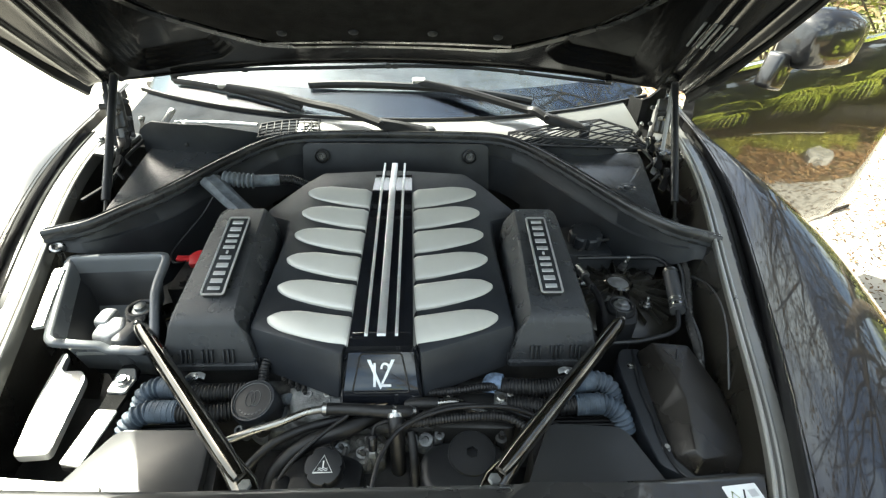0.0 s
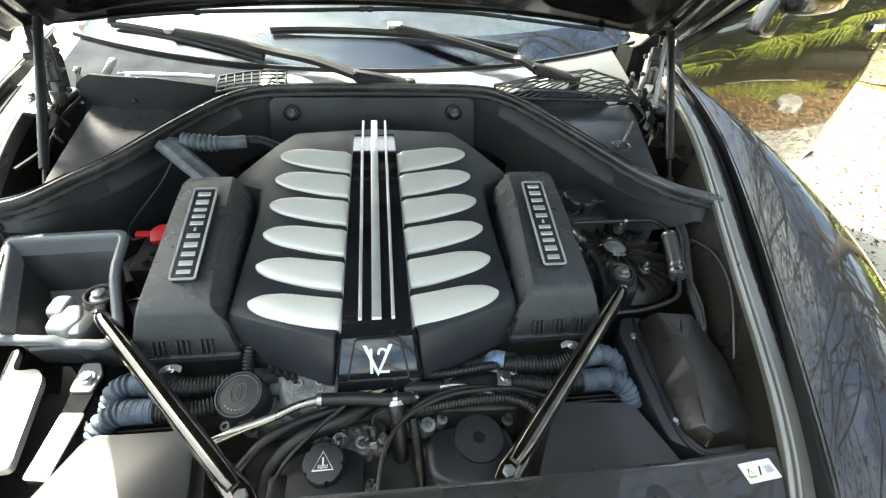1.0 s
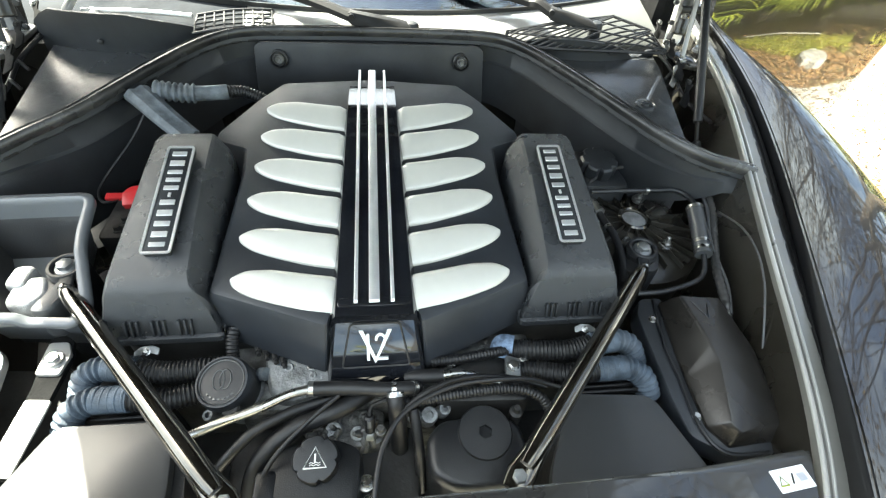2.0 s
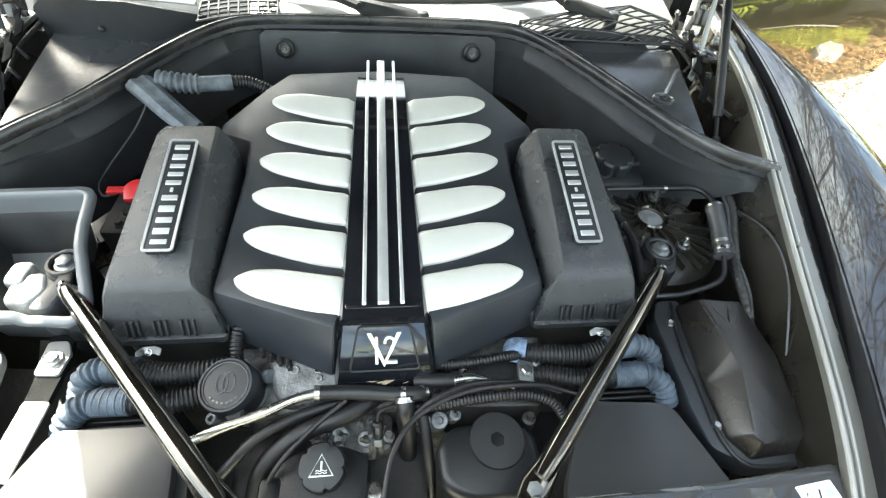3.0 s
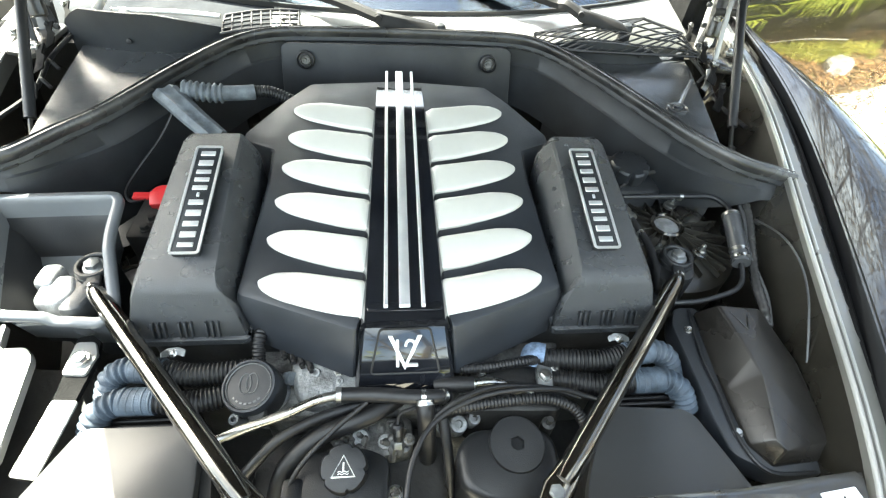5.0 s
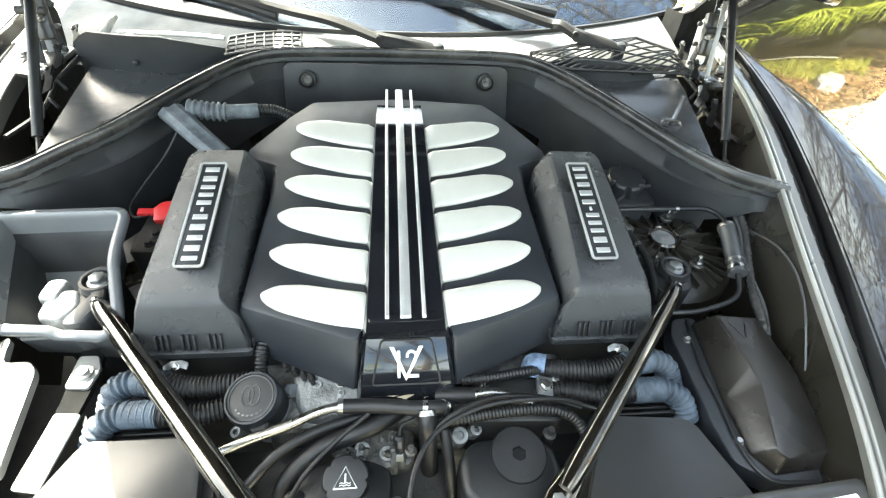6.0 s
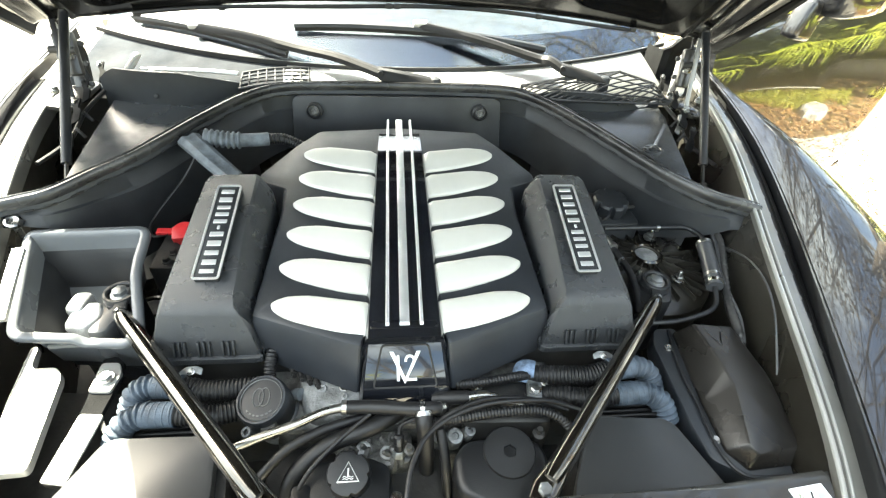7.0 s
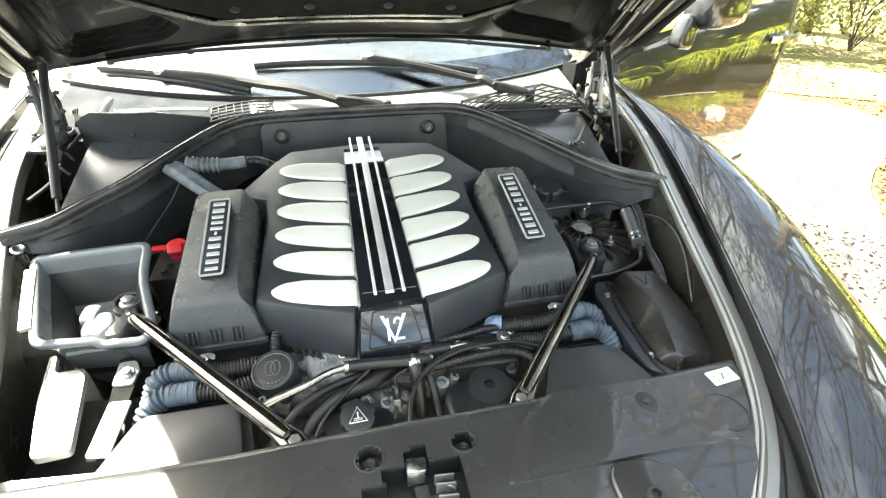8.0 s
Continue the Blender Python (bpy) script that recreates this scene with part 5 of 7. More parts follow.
def oil_filter():
    th = thing("oil_filter_housing", "black moulded housing with a round hex-socket cover", "filter housing", base=(0.13, 0.46, 0.70))
    bm = bmesh.new()
    prism(bm, rounded([(0.070, 0.425), (0.105, 0.402), (0.185, 0.402), (0.215, 0.44), (0.212, 0.497), (0.165, 0.510), (0.09, 0.505), (0.068, 0.48)], 0.028, 5), 0.66, 0.800, bevel=0.016, seg=3)
    part("housing", bm, M_DEEP, th)
    q = Matrix.Translation((0.154, 0.479, 0.797)) @ pose(0, 0, 0, 5, 0, 0)
    bm = bmesh.new()
    hexa = [(0.0105 * math.cos(radians(60 * k + 20)), 0.0105 * math.sin(radians(60 * k + 20))) for k in range(6)]
    ringn = 36
    rings = [[q @ Vector((r * math.cos(2 * math.pi * k / ringn), r * math.sin(2 * math.pi * k / ringn), z)) for k in range(ringn)] for r, z in ((0.040, -0.004), (0.040, 0.006), (0.038, 0.009), (0.0135, 0.010))]
    for z in (0.010, 0.002):
        ring = []
        for k in range(ringn):
            a = k / 6.0
            i, f = int(a), a - int(a)
            p0, p1 = Vector(hexa[i % 6]), Vector(hexa[(i + 1) % 6])
            w = p0.lerp(p1, f)
            ring.append(q @ Vector((w.x, w.y, z)))
        rings.append(ring)
    loft(bm, rings)
    part("round_cover", bm, M_DEEP, th)
    bm = bmesh.new()
    lathe(bm, [(0.010, -0.03), (0.010, 0.004), (0.007, 0.006)], 14, Matrix.Translation((0.207, 0.508, 0.795)))
    lathe(bm, [(0.005, 0.0), (0.005, 0.014)], 8, Matrix.Translation((0.207, 0.508, 0.798)))
    part("stud", bm, M_DARK, th)
    return th


oil_filter()


def brake_cap():
    th = thing("brake_fluid_reservoir", "black brake fluid reservoir with a scalloped screw cap", "reservoir", base=(0.49, 1.02, 0.70))
    q = Matrix.Translation((0.486, 1.020, 0.880)) @ pose(0, 0, 0, 6, 0, 0)
    bm = bmesh.new()
    rings = []
    for r, z in ((0.041, -0.014), (0.042, 0.0), (0.041, 0.012), (0.037, 0.016), (0.015, 0.018)):
        rings.append([q @ Vector((r * (1 - (0.19 * max(0, math.cos(7 * a)) ** 3 if r > 0.02 else 0)) * math.cos(a), r * (1 - (0.19 * max(0, math.cos(7 * a)) ** 3 if r > 0.02 else 0)) * math.sin(a), z)) for a in np.linspace(0, 2 * math.pi, 71)[:-1]])
    loft(bm, rings)
    part("cap", bm, M_TRIM, th)
    bm = bmesh.new()
    prism(bm, rounded([(0.43, 0.965), (0.55, 0.965), (0.545, 1.03), (0.49, 1.10), (0.43, 1.10)], 0.02), 0.70, 0.862, bevel=0.01)
    part("tank", bm, M_TRIM, th)
    return th


brake_cap()


# ---- suspension towers ----
def tower(s):
    th = thing("suspension_tower", "black cast suspension tower top with radiating ribs and studs" if s > 0 else "pale cast suspension tower top behind the open duct", "suspension tower", base=(s * 0.54, 0.88, 0.46))
    c = Vector((s * 0.535, 0.888, 0.828 if s > 0 else 0.70))
    bm = bmesh.new()
    lathe(bm, [(0.15, -0.36), (0.145, -0.03), (0.125, -0.014), (0.05, -0.006), (0.036, -0.004)], 40, Matrix.Translation(c))
    part("tower_top", bm, M_INNER, th)
    bm = bmesh.new()
    lathe(bm, [(0.034, -0.006), (0.034, 0.010), (0.030, 0.013), (0.026, 0.011), (0.0255, 0.004), (0.02, 0.003)], 32, Matrix.Translation(c))
    part("centre_ring", bm, M_BRACE, th)
    bm = bmesh.new()
    lathe(bm, [(0.0255, 0.003), (0.0245, 0.006), (0.012, 0.0075)], 24, Matrix.Translation(c))
    part("centre_cap", bm, M_ALU, th, "dull grey centre cap")
    for k in range(16):
        a = radians(22.5 * k + 10)
        bm = bmesh.new()
        box(bm, c + Vector((0.078 * math.cos(a), 0.078 * math.sin(a), -0.004)), (0.096, 0.0024, 0.016), pose(0, 4, 0, 0, 5, math.degrees(a)).to_3x3().to_4x4(), bevel=0.0009)
        part("rib", bm, M_INNER, th)
    for k in range(5):
        bm = bmesh.new()
        a, b = c + Vector((s * 0.03, -0.03 - 0.004 * k, -0.002)), c + Vector((s * (0.135 - 0.02 * k), -0.07 - 0.014 * k, -0.006))
        box(bm, (a + b) / 2, ((b - a).length, 0.0024, 0.012), (b - a).to_track_quat("X", "Z").to_matrix().to_4x4(), bevel=0.001)
        part("web", bm, M_INNER, th)
    for a in (60, 170, 235, 300):
        a = radians(a)
        p = c + Vector((0.082 * math.cos(a), 0.082 * math.sin(a), 0.0))
        bolt(th, p, 0.010, 0.008, name="nut")
        bm = bmesh.new()
        lathe(bm, [(0.0045, 0), (0.0045, 0.020), (0.003, 0.022)], 10, Matrix.Translation(p))
        part("stud", bm, M_STEEL, th)
    bm = bmesh.new()
    prism(bm, rounded([(s * 0.455, 0.735), (s * 0.52, 0.735), (s * 0.545, 0.79), (s * 0.49, 0.82), (s * 0.455, 0.80)] if s > 0 else [(-0.470, 0.712), (-0.53, 0.715), (-0.535, 0.795), (-0.515, 0.812), (-0.478, 0.81)], 0.016), 0.70, 0.846, bevel=0.008)
    part("brace_mount", bm, M_DEEP, th)
    return th


for s in (-1, 1):
    tower(s)


# ---- front of the bay ----
def slam_panel():
    th = thing("slam_panel_cover", "dark grey plastic cover over the bonnet slam panel", "panel cover", base=(0, 0.25, 0.80))
    back = [(-0.60, 0.405), (-0.40, 0.388), (-0.26, 0.379), (-0.10, 0.377), (0.05, 0.375), (0.21, 0.377), (0.24, 0.377), (0.40, 0.383), (0.585, 0.398)]
    front = [(0.528, 0.31), (0.463, 0.215), (0.385, 0.15), (0.25, 0.08), (0.0, 0.05), (-0.25, 0.08), (-0.385, 0.15), (-0.463, 0.215), (-0.528, 0.31)]

    def z(x, y):
        return 0.868 + 0.028 * math.cos(min(1, abs(x) / 0.62) * math.pi / 2) - 0.06 * max(0, (0.26 - y)) 

    # latch opening: the sheet is built in strips round it
    holes = ((-0.026, 0.006, 0.29, 0.330), (-0.057, 0.049, -0.05, 0.308), (-0.087, -0.05, -0.05, 0.286))
    cups = ((-0.072, 0.327, 0.017), (0.059, 0.325, 0.0145))
    bm = bmesh.new()
    ny, nx = 60, 210
    grid = {}

    def back_y(x):
        return interp(x, [p[0] for p in back], [p[1] for p in back])

    def front_y(x):
        f = front[::-1]
        return interp(x, [p[0] for p in f], [p[1] for p in f])
    for i in range(nx + 1):
        x = -0.566 + 1.132 * i / nx
        b, f = back_y(x), min(front_y(x), back_y(x) - 0.005)
        if abs(x) > 0.528:
            f = interp(abs(x), [0.528, 0.566], [0.31, 0.385])
        for j in range(ny + 1):
            y = f + (b - f) * j / ny
            edge = max(0, (y - b + 0.016) / 0.016)
            grid[i, j] = (Vector((x, y, z(x, y) - 0.006 * edge ** 2)), Vector((x, y, z(x, y) - 0.010)))
    tv = {k: bm.verts.new(v[0]) for k, v in grid.items()}
    for i in range(nx):
        for j in range(ny):
            c = (grid[i, j][0] + grid[i + 1, j + 1][0]) / 2
            if any(a < c.x < b and d < c.y < e for a, b, d, e in holes):
                continue
            if any(math.hypot(c.x - a, c.y - b) < r for a, b, r in cups):
                continue
            bm.faces.new((tv[i, j], tv[i + 1, j], tv[i + 1, j + 1], tv[i, j + 1]))
    rim = [e for e in bm.edges if e.is_boundary]
    got = bmesh.ops.extrude_edge_only(bm, edges=rim)
    bmesh.ops.translate(bm, vec=(0, 0, -0.005), verts=[v for v in got["geom"] if isinstance(v, bmesh.types.BMVert)])
    bmesh.ops.delete(bm, geom=[v for v in bm.verts if not v.link_faces], context="VERTS")
    part("cover_sheet", bm, M_SLAM, th, sharp=45)
    # turned-down rear lip
    bm = bmesh.new()
    sweep(bm, spline([(x, y - 0.004, z(x, y) - 0.016) for x, y in back], 6), lambda run: [(-0.002, -0.020), (-0.002, 0.010), (0.003, 0.010), (0.003, -0.020)])
    part("rear_lip", bm, M_SLAM, th)
    # plugs
    for x, y, r in cups:
        q = Matrix.Translation((x, y, z(x, y)))
        bm = bmesh.new()
        annulus(bm, [(r + 0.0045, -0.003), (r + 0.0040, 0.0006), (r + 0.0025, 0.0012), (r + 0.0008, -0.001), (r - 0.001, -0.024), (r + 0.002, -0.024)], 28, q)
        lathe(bm, [(r, -0.028), (r, -0.024)], 20, q)
        part("screw_cup", bm, M_RUBBER, th)
        bm = bmesh.new()
        lathe(bm, [(r * 0.55, -0.0245), (r * 0.55, -0.014), (r * 0.40, -0.012), (r * 0.2, -0.015)], 16, q)
        part("screw", bm, M_DARK, th)
    q = Matrix.Translation((0.352, 0.332, z(0.352, 0.332) + 0.005)) @ pose(0, 0, 0, 0, 0, -18)
    bm = bmesh.new()
    lathe(bm, [(0.017, -0.001), (0.017, 0.002), (0.013, 0.003)], 20, q)
    part("rivet_plate", bm, M_TRIM, th)
    bm = bmesh.new()
    lathe(bm, [(0.006, 0.002), (0.006, 0.006), (0.003, 0.007)], 10, q)
    part("rivet", bm, M_DARK, th)
    # round access lid, a groove line
    bm = bmesh.new()
    c = (0.474, 0.297)
    pts = [Vector((c[0] + 0.036 * math.cos(a), c[1] + 0.033 * math.sin(a), z(c[0] + 0.036 * math.cos(a), c[1] + 0.033 * math.sin(a)) + 0.0006)) for a in np.linspace(0, 2 * math.pi, 49)]
    sweep(bm, pts, lambda run: [(-0.0012, -0.001), (-0.0012, 0.0005), (0.0012, 0.0005), (0.0012, -0.001)])
    part("access_lid_groove", bm, M_DARK, th)
    # raised pad with a chromed stop at the front right
    bm = bmesh.new()
    pad = rounded([(0.230, 0.10), (0.236, 0.235), (0.250, 0.252), (0.300, 0.248), (0.335, 0.224), (0.345, 0.14)], 0.02, 5)
    prism(bm, pad, 0.86, 0.8965, bevel=0.006)
    part("raised_pad", bm, M_SLAM, th)
    bm = bmesh.new()
    tube(bm, [(0.233, 0.13, 0.894), (0.236, 0.20, 0.8945), (0.241, 0.236, 0.8945), (0.257, 0.248, 0.8935)], 0.0022, 8, 6)
    part("pad_edge", bm, M_TUBE, th, "bright line along the pad's edge")
    bm = bmesh.new()
    lathe(bm, [(0.011, -0.01), (0.011, 0.010), (0.009, 0.013), (0.006, 0.013), (0.005, 0.006)], 18, Matrix.Translation((0.278, 0.196, 0.8945)))
    part("rubber_stop", bm, M_DARK, th)
    # the right part stands a little higher, with a slanting step along its edge
    cy = [0.10, 0.18, 0.255, 0.295, 0.330, 0.354, 0.372]
    cxs = [0.093, 0.095, 0.103, 0.120, 0.143, 0.170, 0.196]
    bm = bmesh.new()
    rings = []
    for y in [0.252, 0.2535] + list(np.linspace(0.262, 0.372, 14)):
        x0 = interp(y, cy, cxs)
        end = 0.0 if y < 0.253 else 1.0
        row = [Vector((x, y, z(x, y) + 0.0004 + 0.0075 * end * h)) for x, h in ((x0, 0.0), (x0 + 0.006, 0.10), (x0 + 0.018, 0.85), (x0 + 0.024, 1.0))]
        row += [Vector((x, y, z(x, y) + 0.0004 + 0.0062 * end)) for x in np.linspace(x0 + 0.06, 0.40, 8)]
        row += [Vector((0.43, y, z(0.43, y) + 0.0004 + 0.003 * end)), Vector((0.46, y, z(0.46, y) + 0.0004))]
        rings.append(row + [v - Vector((0, 0, 0.003)) for v in reversed(row)])
    loft(bm, rings)
    part("raised_step", bm, M_SLAM, th, sharp=30)
    return th, z


_, panel_z = slam_panel()


def sticker():
    bm = bmesh.new()
    q = Matrix.Translation((0.519, 0.360, panel_z(0.519, 0.360) + 0.0012)) @ pose(0, 0, 0, 0, 2.5, 6)
    prism(bm, rounded([(-0.026, -0.0135), (0.026, -0.0135), (0.026, 0.0135), (-0.026, 0.0135)], 0.002), -0.0006, 0.0006, q)
    th = thing("warning_sticker", "small white warning sticker stuck on the slam panel cover", "sticker", bm, M_WHITE)
    bm = bmesh.new()
    tri = [(-0.022, -0.006), (-0.010, -0.006), (-0.016, 0.005)]
    sweep(bm, [q @ Vector((x, y, 0.001)) for x, y in tri + tri[:2]], lambda run: [(-0.0012, 0), (0, 0.0005), (0.0012, 0)])
    part("printed_triangle", bm, material("yellow_green_print", (0.35, 0.42, 0.05), 0.5), th)
    bm = bmesh.new()
    box(bm, q @ Vector((0.0, 0, 0.0009)), (0.0022, 0.013, 0.0006), pose(0, 0, 0, 0, 0, -20))
    part("printed_bar", bm, M_DARK, th)
    bm = bmesh.new()
    box(bm, q @ Vector((0.014, 0, 0.0009)), (0.012, 0.010, 0.0006), pose(0, 0, 0, 0, 0, 9))
    part("printed_square", bm, M_LINE, th)


sticker()


def latch():
    th = thing("bonnet_latch", "greased steel bonnet latch in its stepped opening", "latch", base=(-0.012, 0.25, 0.84))
    bm = bmesh.new()
    for x, y, w, d in ((-0.092, 0.19, 0.008, 0.20), (0.056, 0.205, 0.008, 0.22), (-0.072, 0.292, 0.036, 0.008), (-0.044, 0.315, 0.032, 0.008), (0.030, 0.315, 0.046, 0.008), (-0.010, 0.337, 0.040, 0.008), (-0.031, 0.325, 0.006, 0.022), (0.012, 0.325, 0.006, 0.022)):
        box(bm, (x, y, 0.866), (w, d, 0.042), bevel=0.0015)
    box(bm, (-0.018, 0.22, 0.838), (0.15, 0.24, 0.008))
    part("surround", bm, M_DEEP, th)
    # base plates, dark with grease
    for k, (x, y, w, d, z) in enumerate(((-0.035, 0.262, 0.030, 0.060, 0.852), (-0.006, 0.255, 0.020, 0.075, 0.858), (0.024, 0.240, 0.040, 0.080, 0.850), (-0.066, 0.245, 0.030, 0.050, 0.850))):
        bm = bmesh.new()
        box(bm, (x, y, z), (w, d, 0.008), pose(0, 0, 0, 4 * k, 3, 3 * k), bevel=0.002)
        part("latch_plate", bm, M_DARK, th)
    bm = bmesh.new()
    prism(bm, rounded([(-0.026, 0.300), (0.001, 0.298), (0.003, 0.318), (-0.024, 0.321)], 0.003, 3), 0.884, 0.887, bevel=0.0008)
    box(bm, (-0.013, 0.297, 0.876), (0.025, 0.003, 0.022), pose(0, 0, 0, -12, 0, 0), bevel=0.001)
    part("catch_tab", bm, M_STEEL, th, "folded bare steel catch")
    # coil spring and its end plates
    bm = bmesh.new()
    turns = [(0.024 + 0.0115 * math.cos(a), 0.242 + 0.0075 * a / 1.6, 0.868 + 0.0095 * math.sin(a)) for a in np.linspace(0, 2 * math.pi * 1.7, 42)]
    tube(bm, turns, 0.0017, 6, 2)
    part("coil_spring", bm, M_STEEL, th)
    for y in (0.246, 0.262, 0.278, 0.290):
        bm = bmesh.new()
        box(bm, (0.024, y, 0.872), (0.027, 0.003, 0.020), pose(0, 0, 0, -8, 0, -6), bevel=0.001)
        part("spring_plate", bm, M_BOLT, th)
    bolt(th, (-0.040, 0.276, 0.857), 0.006, 0.006, M_DARK)
    return th


latch()


def lamp_panel(s):
    """Flat cover behind the headlamp."""
    th = thing("headlamp_cover", "flat grey plastic cover panel behind the headlamp", "cover panel", base=(s * 0.34, 0.44, 0.80))
    pts = [(0.284, 0.513), (0.300, 0.519), (0.405, 0.510), (0.420, 0.498), (0.462, 0.372), (0.222, 0.372), (0.231, 0.41)]
    if s < 0:
        pts = [(0.274, 0.512), (0.290, 0.520), (0.420, 0.522), (0.432, 0.512), (0.49, 0.38), (0.255, 0.375), (0.262, 0.44)]
    bm = bmesh.new()
    prism(bm, rounded([(s * x, y) for x, y in pts], 0.012), 0.805, 0.822, bevel=0.003)
    part("panel", bm, M_PLATE, th)
    bm = bmesh.new()
    prism(bm, [(s * 0.26, 0.505), (s * 0.43, 0.50), (s * 0.47, 0.37), (s * 0.235, 0.37)], 0.62, 0.804)
    part("back", bm, M_DARK, th)
    # rubber louvres between panel and hoses
    for k in range(4):
        bm = bmesh.new()
        box(bm, (s * 0.37, 0.532 + 0.011 * k, 0.793 - 0.004 * k), (0.13, 0.005, 0.012), bevel=0.0015)
        part("louvre", bm, M_RUBBER, th)
    return th


for s in (-1, 1):
    lamp_panel(s)


def wing_box():
    """Moulded box along the wing, right-hand side."""
    th = thing("control_unit_box", "black moulded control unit box with a faceted lid beside the wing", "control unit box", base=(0.53, 0.56, 0.72))
    bm = bmesh.new()
    prism(bm, rounded([(0.460, 0.665), (0.478, 0.700), (0.520, 0.700), (0.512, 0.662), (0.535, 0.47), (0.56, 0.435), (0.61, 0.44), (0.60, 0.41), (0.50, 0.415), (0.455, 0.445), (0.452, 0.50)], 0.012), 0.775, 0.812, bevel=0.004)
    part("tray", bm, M_COVER, th)
    # faceted lid: a back facet, a middle facet and a front facet over a steep inner side
    bm = bmesh.new()
    crown = [(0.512, 0.660, 0.870), (0.581, 0.652, 0.868), (0.522, 0.563, 0.867), (0.524, 0.538, 0.863), (0.503, 0.448, 0.846), (0.513, 0.434, 0.842), (0.551, 0.495, 0.853), (0.590, 0.447, 0.834), (0.602, 0.566, 0.849)]
    foot = [(0.506, 0.684, 0.820), (0.487, 0.537, 0.818), (0.482, 0.456, 0.816), (0.502, 0.424, 0.814), (0.610, 0.430, 0.812), (0.632, 0.566, 0.816), (0.600, 0.676, 0.820)]
    deep = [(x, y, 0.785) for x, y, z in foot]
    nf = len(foot)
    polys = [(0, 2, 1), (2, 8, 1), (2, 6, 8), (2, 3, 6), (3, 4, 6), (4, 5, 6), (5, 7, 6), (6, 7, 8)]
    polys += [(9, 10, 2, 0), (10, 3, 2), (10, 11, 4, 3), (11, 12, 5, 4), (12, 13, 7, 5), (13, 14, 8, 7), (14, 15, 1, 8), (15, 9, 0, 1)]
    polys += [(9 + k, 9 + nf + k, 9 + nf + (k + 1) % nf, 9 + (k + 1) % nf) for k in range(nf)]
    polys.append(tuple(range(9 + 2 * nf - 1, 8 + nf, -1)))
    faces_from(bm, [Vector(p) for p in crown + foot + deep], polys)
    bmesh.ops.recalc_face_normals(bm, faces=bm.faces)
    bmesh.ops.bevel(bm, geom=[e for e in bm.edges if len(e.link_faces) == 2 and e.calc_face_angle() > 0.12], offset=0.0035, segments=2, profile=0.5, affect="EDGES", clamp_overlap=True)
    part("lid", bm, M_BOXLID, th, sharp=16)
    # raised lip round the foot of the lid
    bm = bmesh.new()
    tube(bm, [(0.500, 0.690, 0.816), (0.481, 0.60, 0.816), (0.479, 0.537, 0.815), (0.474, 0.456, 0.814), (0.496, 0.418, 0.812), (0.560, 0.414, 0.811)], 0.0035, 8, 6)
    part("lip", bm, M_DEEP, th)
    # engraved triangle on the back facet
    bm = bmesh.new()
    for p, q in (((0.527, 0.645), (0.540, 0.612)), ((0.540, 0.612), (0.553, 0.640))):
        tube(bm, [(p[0], p[1], 0.8700), ((p[0] + q[0]) / 2, (p[1] + q[1]) / 2, 0.8695), (q[0], q[1], 0.8690)], 0.0008, 5, 2)
    part("moulded_mark", bm, M_DEEP, th)
    bolt(th, (0.483, 0.652, 0.812), 0.0052, 0.005)
    bolt(th, (0.477, 0.474, 0.812), 0.0052, 0.005)
    return th


wing_box()


def air_duct():
    """Open moulded tub round the left tower."""
    th = thing("open_duct", "open moulded grey duct tub with a thick rounded rim", "air duct", base=(-0.56, 0.80, 0.76))
    rim = rounded([(-0.692, 0.893), (-0.628, 0.675), (-0.506, 0.671), (-0.446, 0.664), (-0.428, 0.690), (-0.458, 0.80), (-0.462, 0.884)], 0.026, 6)
    cx, cy = -0.555, 0.78

    def rim_z(x, y):
        dip = 0.022 * min(1, max(0, (x + 0.545) / 0.03)) * min(1, max(0, (0.74 - y) / 0.02))
        return 0.93 + (x + 0.47) * 0.075 + (y - 0.88) * 0.25 - dip

    def ring(d, z, f=0.0):
        """Rim moved inwards by d metres and to the height z below the rim, f drawing it to the middle."""
        out = []
        n = len(rim)
        for k in range(n):
            a, b = Vector(rim[k - 1]), Vector(rim[(k + 1) % n])
            t = (b - a).normalized()
            p = Vector(rim[k]) + Vector((-t.y, t.x)) * d
            p = p.lerp(Vector((cx, cy)), f)
            out.append(Vector((p.x, p.y, rim_z(*rim[k]) + z)))
        return out
    levels = ((0.03, -0.13, 0.20), (0.03, -0.050, 0.06), (0.006, -0.016, 0), (-0.001, -0.010, 0), (-0.001, -0.003, 0), (0.002, 0.0, 0), (0.012, 0.001, 0), (0.015, -0.002, 0), (0.017, -0.012, 0), (0.024, -0.055, 0.03), (0.030, -0.105, 0.08), (0.034, -0.125, 0.45), (0.034, -0.13, 0.75))
    bm = bmesh.new()
    loft(bm, [ring(*lv) for lv in levels[2:]], caps=False)
    bm.verts.ensure_lookup_table()
    bm.faces.new(bm.verts[-len(rim):])
    part("tub", bm, M_TUB, th, sharp=50)
    # outer wall coloured black to put in the shade below the rim
    bm = bmesh.new()
    loft(bm, [ring(*lv) for lv in levels[:3]], caps=False)
    part("underside", bm, M_DEEP, th, "lower shell of the tub, black for the shade below the rim")
    # pale cast mount that stands in the tub beside the brace bolt
    bm = bmesh.new()
    prism(bm, rounded([(-0.572, 0.712), (-0.528, 0.706), (-0.512, 0.74), (-0.53, 0.775), (-0.575, 0.768)], 0.016, 5), 0.76, 0.852, bevel=0.014, seg=3)
    prism(bm, rounded([(-0.582, 0.745), (-0.55, 0.74), (-0.55, 0.79), (-0.58, 0.79)], 0.012, 4), 0.76, 0.858, bevel=0.01, seg=3)
